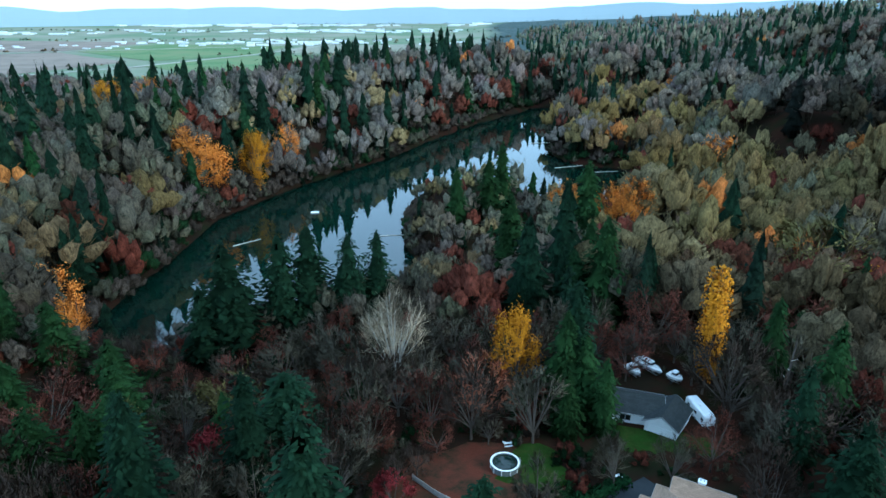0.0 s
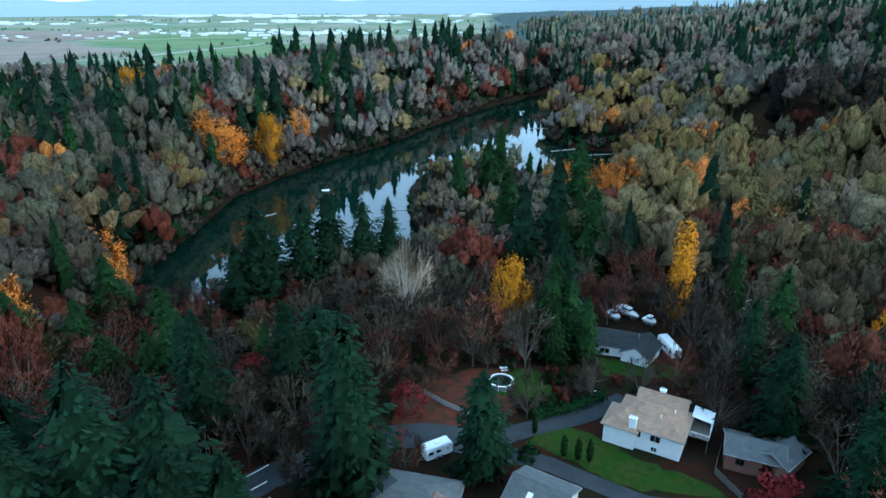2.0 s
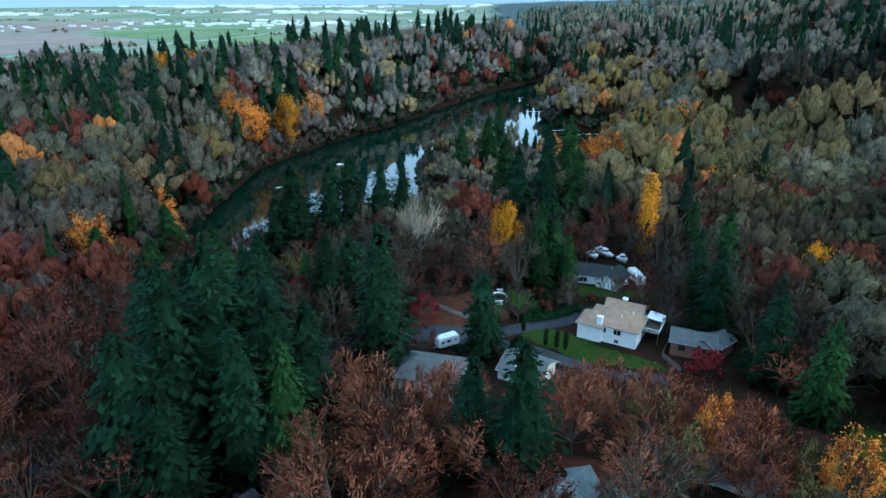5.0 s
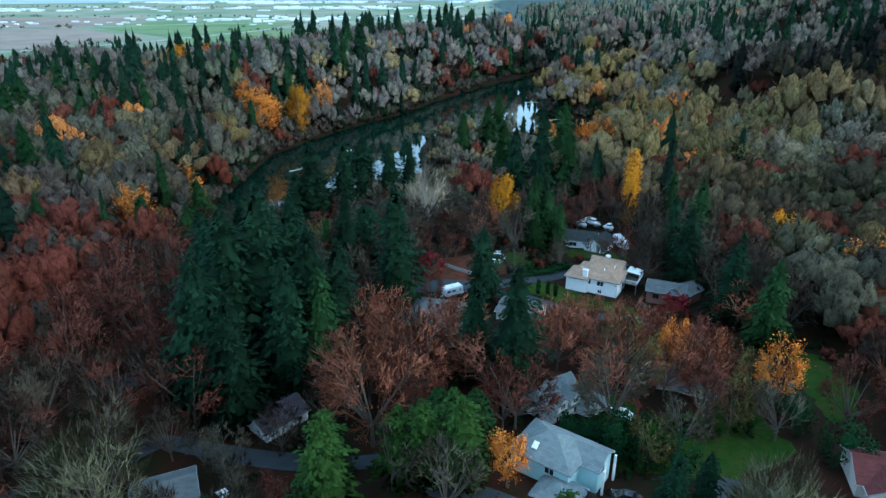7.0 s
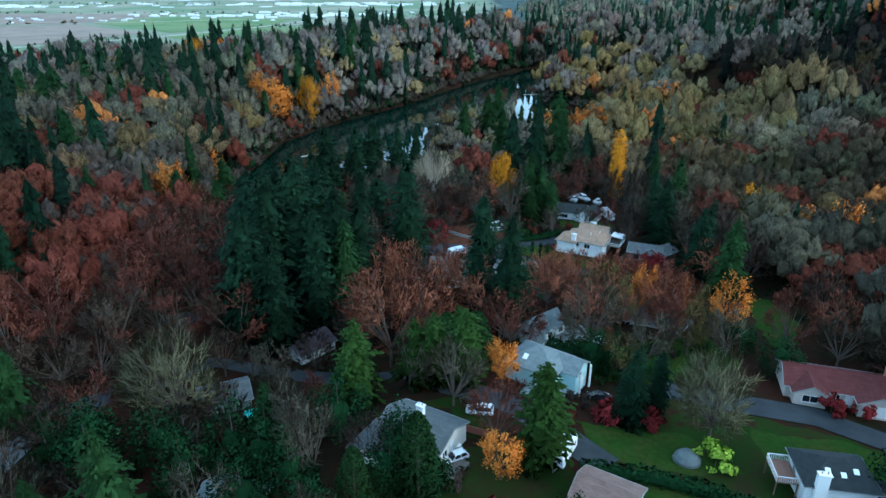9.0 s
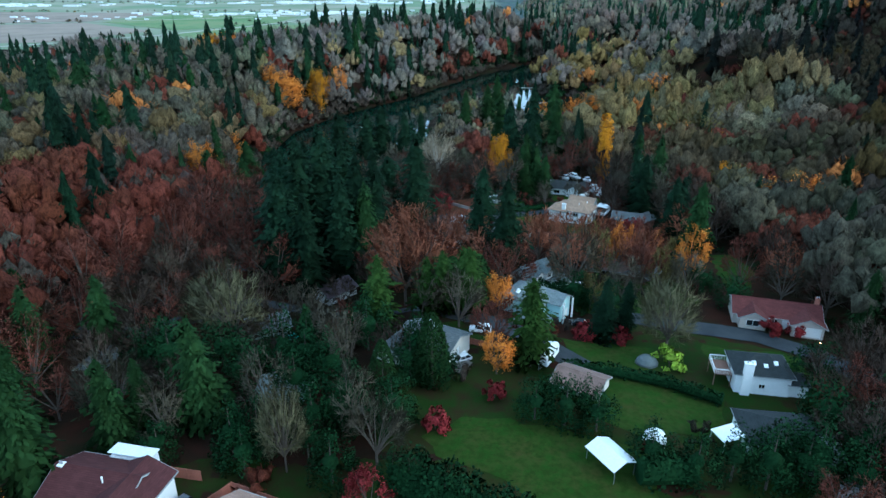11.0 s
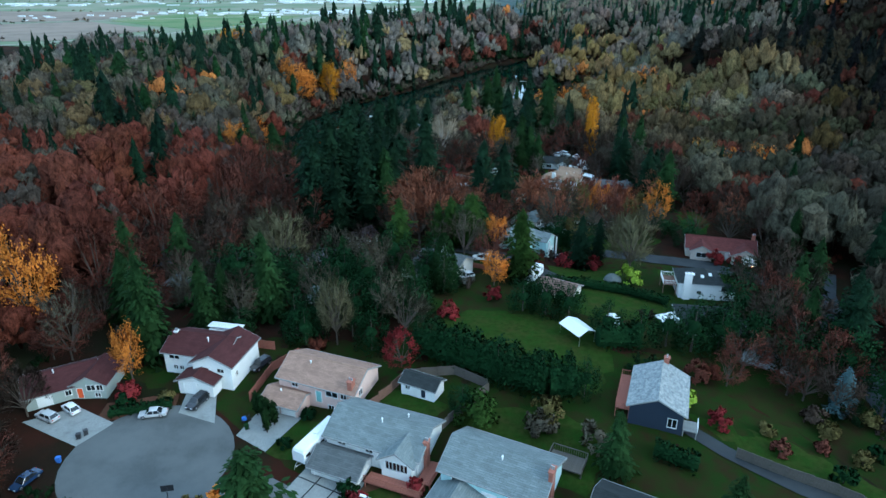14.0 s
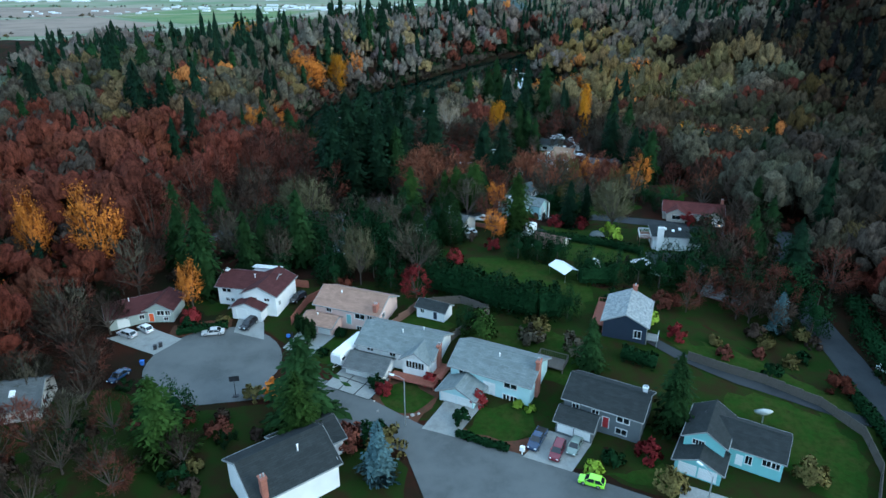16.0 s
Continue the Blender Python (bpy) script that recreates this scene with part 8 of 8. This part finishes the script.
root = thing("mailbox_stand", pose(0.6, -100.4, float(ground_at(0.6, -100.4)) + 0.08, 0, 0, -24), "white cluster mailbox on a post at the kerb", "mailbox")
part("post", Shape().box(-0.1, 0.1, -0.1, 0.1, -0.2, 0.7), WHITE, root)
part("box", Shape().box(-0.4, 0.4, -0.3, 0.3, 0.7, 1.5, taper=0.05), WHITE, root)

def rock(x, y, size, label):
    """A rough boulder: a lathe with knocked-in sides."""
    root = thing("garden_rock", pose(x, y, float(ground_at(x, y)) + 0.05, 0, 0, x * 50 % 360), label, "rock", "garden rocks")
    r, sides = gen(int(abs(x * 91 + y * 13))), 9
    sh = Shape().lathe([(size * 0.9, -0.15), (size, size * 0.25), (size * 0.8, size * 0.6), (size * 0.35, size * 0.82), (0.02, size * 0.85)], sides)
    sh.v = [(p[0] * k, p[1] * k, p[2]) for p, k in zip(sh.v, r.uniform(0.75, 1.15, len(sh.v)))]
    part("stone", sh, STONE, root)


for x, y, size in ((-14.9, -91.9, 0.4), (-14.0, -91.6, 0.32), (-15.6, -92.3, 0.28), (-20.2, -90.9, 0.28), (-21.0, -88.4, 0.25)):
    rock(x, y, size, "pale rounded boulder in the mulch bed")

# white canopy tent, dome and carport behind the hedge
root = thing("canopy_tent", pose(14.2, -52.4, float(ground_at(14.2, -52.4)), 0, 0, -62), "sagging white canopy tent over stored goods", "tent")
part("cover", gable_roof(6.4, 4.2, 2.4, 0.9, 0.2, 0.0, 0.05), CANVAS, root)
for x in (-3.0, 3.0):
    for y in (-1.9, 1.9):
        part("pole", Shape().tube((x, y, -0.2), (x, y, 2.45), 0.04, 0.04), STEEL, root)
root = thing("garden_dome", pose(21.4, -47.4, float(ground_at(21.4, -47.4))), "small pale dome greenhouse behind shrubs", "greenhouse")
part("cover", Shape().lathe([(1.9, -0.1), (1.85, 0.8), (1.5, 1.6), (0.9, 2.1), (0.05, 2.3)], 14), CANVAS, root)
part("hoop", Shape().lathe([(1.92, 0.0), (1.97, 0.05), (1.92, 0.1)], 14), STEEL, root)
root = thing("carport", pose(31.6, -46.6, float(ground_at(31.6, -46.6)), 0, 0, 20), "pale carport beside the bungalow", "carport")
part("cover", Shape().slab([(-2.2, -1.6, 2.5), (2.2, -1.6, 2.5), (2.2, 1.6, 2.8), (-2.2, 1.6, 2.8)], 0.1), CANVAS, root)
for x in (-2.0, 2.0):
    for y in (-1.5, 1.5):
        part("post", Shape().box(x - 0.06, x + 0.06, y - 0.06, y + 0.06, -0.3, 2.5), WHITE, root)
root = thing("blue_tarp_shelter", pose(27.2, -25.2, float(ground_at(27.2, -25.2)), 0, 0, -10), "rounded grey-blue garden shelter on the lawn", "shelter")
part("cover", Shape().lathe([(2.2, -0.1), (2.1, 0.7), (1.5, 1.4), (0.6, 1.8), (0.05, 1.9)], 14), SLATE, root)
part("rim", Shape().lathe([(2.24, -0.05), (2.28, 0.0), (2.24, 0.06)], 14), STEEL, root)

# satellite dish and awning on the teal house's back, pool, pool cover
root = thing("satellite_dish", pose(35.6, -95.4, float(ground_at(35.6, -95.4)), 0, 0, 20), "large white satellite dish on a short post", "satellite dish")
part("dish", Shape().lathe([(0.05, 0.0), (0.7, 0.1), (1.2, 0.32), (1.5, 0.6), (1.45, 0.62), (0.7, 0.16), (0.05, 0.05)], 20, pose(0, 0, 1.7, 50, 0, 150)), WHITE, root)
part("mast", Shape().tube((0, 0, -0.3), (0, 0, 1.7), 0.12, 0.1, 8), STEEL, root)
part("feed", Shape().tube((0, 0, 1.8), (0.5, 0.7, 2.6), 0.03, 0.03), STEEL, root)
POOL_WALL = material("pool_wall", (0.13, 0.15, 0.15), 0.5, vary=0.2)
px, py = 9.6, 80.6
root = thing("swimming_pool", pose(px, py, float(ground_at(px, py)) + 0.03), "round above-ground pool with pale rim and dark water", "pool")
part("wall", Shape().lathe([(2.55, -0.3), (2.55, 1.3), (2.6, 1.33), (2.4, 1.33), (2.4, 0.1)], 28), POOL_WALL, root)
part("rim", Shape().lathe([(2.38, 1.32), (2.38, 1.4), (2.72, 1.4), (2.72, 1.32)], 28), WHITE, root)
part("water", Shape().lathe([(0.02, 1.05), (2.41, 1.05)], 28), WATER, root)
for k in range(10):
    a = 0.628 * k
    part("upright", Shape().box(-0.06, 0.06, 0, 0.1, -0.2, 1.32), WHITE, root, at=pose(2.56 * math.cos(a), 2.56 * math.sin(a), 0, 0, 0, math.degrees(a) - 90))
part("ladder", Shape().tube((2.9, -0.3, -0.2), (2.75, -0.3, 2.2), 0.04, 0.04).tube((2.9, 0.3, -0.2), (2.75, 0.3, 2.2), 0.04, 0.04).tube((2.85, -0.3, 0.5), (2.85, 0.3, 0.5), 0.03, 0.03).tube((2.82, -0.3, 1.0), (2.82, 0.3, 1.0), 0.03, 0.03), STEEL, root)
root = thing("pool_cover", pose(-35.8, -9.4, float(ground_at(-35.8, -9.4)) + 0.05, 0, 0, 24), "bright teal cover stretched over a small pool", "pool cover")
part("cover", Shape().box(-1.8, 1.8, -1.2, 1.2, 0, 0.6, taper=0.15), TEAL_TARP, root)
part("edge", Shape().box(-2.0, 2.0, -1.4, -1.25, -0.1, 0.5).box(-2.0, 2.0, 1.25, 1.4, -0.1, 0.5).box(-2.0, -1.85, -1.25, 1.25, -0.1, 0.5).box(1.85, 2.0, -1.25, 1.25, -0.1, 0.5), GREY_WOOD, root)


def bench(x, y, yaw, mat, label):
    root = thing("garden_table", pose(x, y, float(ground_at(x, y)), 0, 0, yaw), label, "garden table", "garden tables")
    part("tabletop", Shape().box(-0.8, 0.8, -0.4, 0.4, 0.7, 0.76), mat, root)
    for sy in (-1, 1):
        part("seat", Shape().box(-0.8, 0.8, sy * 0.75 - 0.14, sy * 0.75 + 0.14, 0.42, 0.47), mat, root)
    for sx in (-1, 1):
        part("leg", Shape().tube((sx * 0.6, -0.7, -0.05), (sx * 0.6, 0.2, 0.72), 0.04, 0.04, 4).tube((sx * 0.6, 0.7, -0.05), (sx * 0.6, -0.2, 0.72), 0.04, 0.04, 4), mat, root)


bench(27.0, 79.0, 20, WHITE, "white garden table with chairs beside the driveway")
bench(-34.4, -5.0, 40, WHITE, "white garden table beside the small house")
bench(10.6, 86.4, 10, WHITE, "white garden table near the pool")
bench(-3.8, -24.4, 30, WHITE, "white table on the terrace")
bench(-33.6, -93.8, 60, RED_PAINT, "orange garden bench among shrubs")


# ---- on the lake ----
def fallen_log(x, y, yaw, length, label):
    root = thing("fallen_log", pose(x, y, LAKE_LEVEL, 0, 0, yaw), label, "log", "fallen logs")
    part("stem", Shape().tube((-length / 2, 0, 0.0), (length / 2, 0, 0.12), 0.28, 0.1, 8), PALE_BARK, root)
    for k in range(5):
        a = -length / 2 + length * (0.4 + 0.12 * k)
        part("branch", Shape().tube((a, 0, 0.05), (a + 0.6, (1.6 - 0.2 * k) * (-1) ** k, 0.7), 0.07, 0.02, 5), PALE_BARK, root)


fallen_log(-72, 220, 42, 11, "bleached fallen tree lying in the lake")
fallen_log(-18, 228, 8, 12, "long bleached log lying in the water at the shore")
fallen_log(70, 338, 20, 22, "long floating log boom in the lake's far arm")
fallen_log(62, 400, 5, 14, "bleached log lying in the water")
fallen_log(84, 326, 10, 16, "bleached log lying in the water")
root = thing("swim_raft", pose(-53.8, 256, LAKE_LEVEL + 0.05, 0, 0, 6), "small white floating swim raft on the lake", "raft")
for k in range(8):
    part("plank", Shape().box(-2.0, 2.0, -1.2 + 0.3 * k + 0.01, -0.9 + 0.3 * k - 0.01, 0.3, 0.38), WHITE, root)
for sy in (-0.8, 0.8):
    part("float", Shape().tube((-1.9, sy, 0.1), (1.9, sy, 0.1), 0.22, 0.22, 10), WHITE, root)

# snags: bare broken trunks
for x, y, h in ((60, 96, 17), (66, 92, 16), (-88, 133, 16), (-86.5, 135, 14)):
    root = thing("dead_tree", pose(x, y, float(ground_at(x, y))), "tall dead tree with pale broken trunk", "tree", "dead trees")
    part("trunk", Shape().tube((0, 0, -0.5), (0.2, 0.1, h * 0.6), 0.35, 0.25, 8).tube((0.2, 0.1, h * 0.6), (0.5, 0.2, h), 0.25, 0.1, 7), BARK, root)
    for k in range(5):
        a = 1.3 * k
        part("limb", Shape().tube((0.2, 0.1, h * (0.35 + 0.11 * k)), (0.2 + 1.1 * math.cos(a), 0.1 + 1.1 * math.sin(a), h * (0.4 + 0.11 * k)), 0.1, 0.04, 5), PALE_BARK, root)

# ---- the far town and hills ----
TOWN = material("warehouse_white", (0.6, 0.62, 0.63), 0.6, vary=0.08, scale=0.05, fine=0.5)
TOWN_ROOF = material("warehouse_roof", (0.66, 0.69, 0.71), 0.6, vary=0.1, scale=0.05, fine=0.5)
town_rng = gen(77)
rows_far = [(-900, 1720, 8, 18, 3, 18), (-420, 1960, 10, 34, 4, 70), (-1900, 2550, 12, 60, 4, 60), (-500, 2800, 12, 70, 4, 70), (900, 2800, 14, 70, 4, 20), (-1000, 3500, 20, 100, 5, 60), (400, 3600, 24, 110, 5, 30)]
made = None
for cx, cy, lo, hi, tall, n in rows_far:
    for k in range(n):
        x, y = cx + town_rng.normal() * 150 * (1 + cy / 2500), cy + town_rng.normal() * 45 * (1 + cy / 2500)
        a, b = town_rng.uniform(lo, hi), town_rng.uniform(lo, hi) * 0.55
        if not -1.0 < (x + 5) / (y + 100) < 0.42 or float(ground_at(x, y)) > -40:
            continue
        m = pose(x, y, float(ground_at(x, y)), 0, 0, town_rng.normal() * 8) @ Matrix.Diagonal((a / 10, b / 10, tall / 6 * town_rng.uniform(0.7, 1.3), 1))
        if made is None:
            made = thing("warehouse", Matrix(), "long low white warehouse in the valley town", "warehouse", "valley warehouses")
            part("wall", Shape().box(-5, 5, -5, 5, -0.5, 6), TOWN, made)
            part("roof", Shape().add([(-5.05, -5.05, 6), (5.05, -5.05, 6), (5.05, 5.05, 6), (-5.05, 5.05, 6), (-5.05, 0, 7), (5.05, 0, 7)], [(0, 1, 5, 4), (2, 3, 4, 5), (0, 4, 3), (1, 2, 5), (3, 2, 1, 0)]), TOWN_ROOF, made)
            made.matrix_basis = m
        else:
            copy_thing(made, Matrix()).matrix_basis = m

# haze is put into these hills as a blue-grey colour and a faint glow
HILLS = bpy.data.materials.new("distant_hills")
HILLS.use_nodes = True
hb = HILLS.node_tree.nodes["Principled BSDF"]
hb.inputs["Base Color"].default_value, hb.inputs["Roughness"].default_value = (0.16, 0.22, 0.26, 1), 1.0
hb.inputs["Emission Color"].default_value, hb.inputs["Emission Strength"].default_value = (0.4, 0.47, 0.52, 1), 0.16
s = Shape()
n = 120
ring = []
for i in range(n + 1):
    a = radians(30 + 130 * i / n)
    top = 26 + 34 * noise.fractal((i * 0.11, 3.1, 0.0), 0.9, 2.0, 5) + 42 * max(0, 1 - abs(i - 20) / 34)
    ring.append((a, top))
for i, (a, top) in enumerate(ring):
    s.v += [(4000 * math.cos(a), -80 + 4000 * math.sin(a), -60), (4040 * math.cos(a), -80 + 4040 * math.sin(a), -45 + 0.55 * (top + 45)), (4080 * math.cos(a), -80 + 4080 * math.sin(a), top + 12)]
for i in range(n):
    s.f += [(3 * i + 3, 3 * i, 3 * i + 1, 3 * i + 4), (3 * i + 4, 3 * i + 1, 3 * i + 2, 3 * i + 5)]
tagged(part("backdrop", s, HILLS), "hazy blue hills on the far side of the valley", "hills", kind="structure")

# hedgerows and clumps of trees on the valley floor, and woods on the far hills
vv, tt, cc, oo, count = [], [], [], [], 0
lines = [((-1100, 980), (-640, 1010), 26), ((-520, 1480), (60, 1470), 30), ((-1500, 1400), (-900, 1600), 34), ((-640, 960), (-470, 800), 20), ((-900, 700), (-640, 640), 46), ((-700, 1120), (-560, 1200), 14),
         ((-1800, 2100), (-300, 2050), 90), ((-300, 2050), (500, 1950), 60), ((-2200, 2900), (600, 2700), 150), ((-1500, 3900), (900, 3800), 120)]
for (ax, ay), (bx, by), k in lines:
    for j in range(k):
        u = town_rng.uniform()
        x, y = ax + (bx - ax) * u + town_rng.normal() * 12, ay + (by - ay) * u + town_rng.normal() * (8 + 0.02 * ay)
        v, t = FAR_SHAPES["tiny_bare", j % 5]
        h = town_rng.uniform(5, 11)
        oo.append(FAR_OUT["tiny_bare", j % 5])
        vv.append(v * [h * 1.4, h * 1.4, h] + [x, y, float(ground_at(x, y)) - 0.1 * h])
        tt.append(t + count)
        count += len(v)
        cc.append(np.repeat(((GREY_C, BROWN_C, OLIVE_C, FIR_C)[j % 4] * town_rng.uniform(0.8, 1.3))[None], len(v), 0))
for j in range(1900):
    y = 600 + 1500 * town_rng.uniform() ** 1.6
    x = town_rng.uniform(60 + 0.08 * y, 330 + 0.45 * y)
    z = float(ground_at(x, y))
    if z < -38:
        continue
    fir_ = town_rng.uniform() < 0.5
    v, t = FAR_SHAPES["tiny_fir" if fir_ else "tiny_bare", j % 5]
    h = town_rng.uniform(14, 28) * (1.0 + 0.25 * (y > 1000))
    oo.append(FAR_OUT["tiny_fir" if fir_ else "tiny_bare", j % 5])
    vv.append(v * [h * 1.3, h * 1.3, h] + [x, y, z - 0.5])
    tt.append(t + count)
    count += len(v)
    # far hill trees are lightened well over twice, haze put into their colour
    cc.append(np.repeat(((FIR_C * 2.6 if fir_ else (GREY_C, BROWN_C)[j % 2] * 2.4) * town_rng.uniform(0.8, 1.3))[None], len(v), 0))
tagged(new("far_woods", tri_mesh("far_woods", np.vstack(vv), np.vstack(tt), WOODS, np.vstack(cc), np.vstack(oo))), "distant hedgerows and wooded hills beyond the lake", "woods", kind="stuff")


# ---- to full size: land, woods, trees and what follows the ground grow with the plan; built things keep their own size ----
GROWS = {"tree", "conifer", "hedge", "bush", "fence", "log", "street lamp"}
SIZES = {"teal two": 0.91, "sage": 0.92, "white two": 1.08, "pink": 1.1, "navy": 0.96, "white-gabled": 1.19, "pale blue two": 1.2, "white split": 1.15, "low house with grey shingle": 0.96, "large pale": 0.96, "low house with grey hipped": 1.22, "low white house": 1.08, "beige": 1.05}
for ob in list(scene.objects):
    if ob.parent or ob.type not in ("MESH", "EMPTY"):
        continue
    if ob.get("kind") in ("structure", "stuff") or ob.get("category") in GROWS or ob.name.startswith("warehouse"):
        ob.matrix_basis = Matrix.Scale(FULL, 4) @ ob.matrix_basis
    else:
        grow = [s for start, s in SIZES.items() if str(ob.get("label")).startswith(start)]
        ob.matrix_basis = Matrix.Translation(ob.matrix_basis.translation * (FULL - 1)) @ ob.matrix_basis @ Matrix.Scale(grow[0] if grow else 1.0, 4)
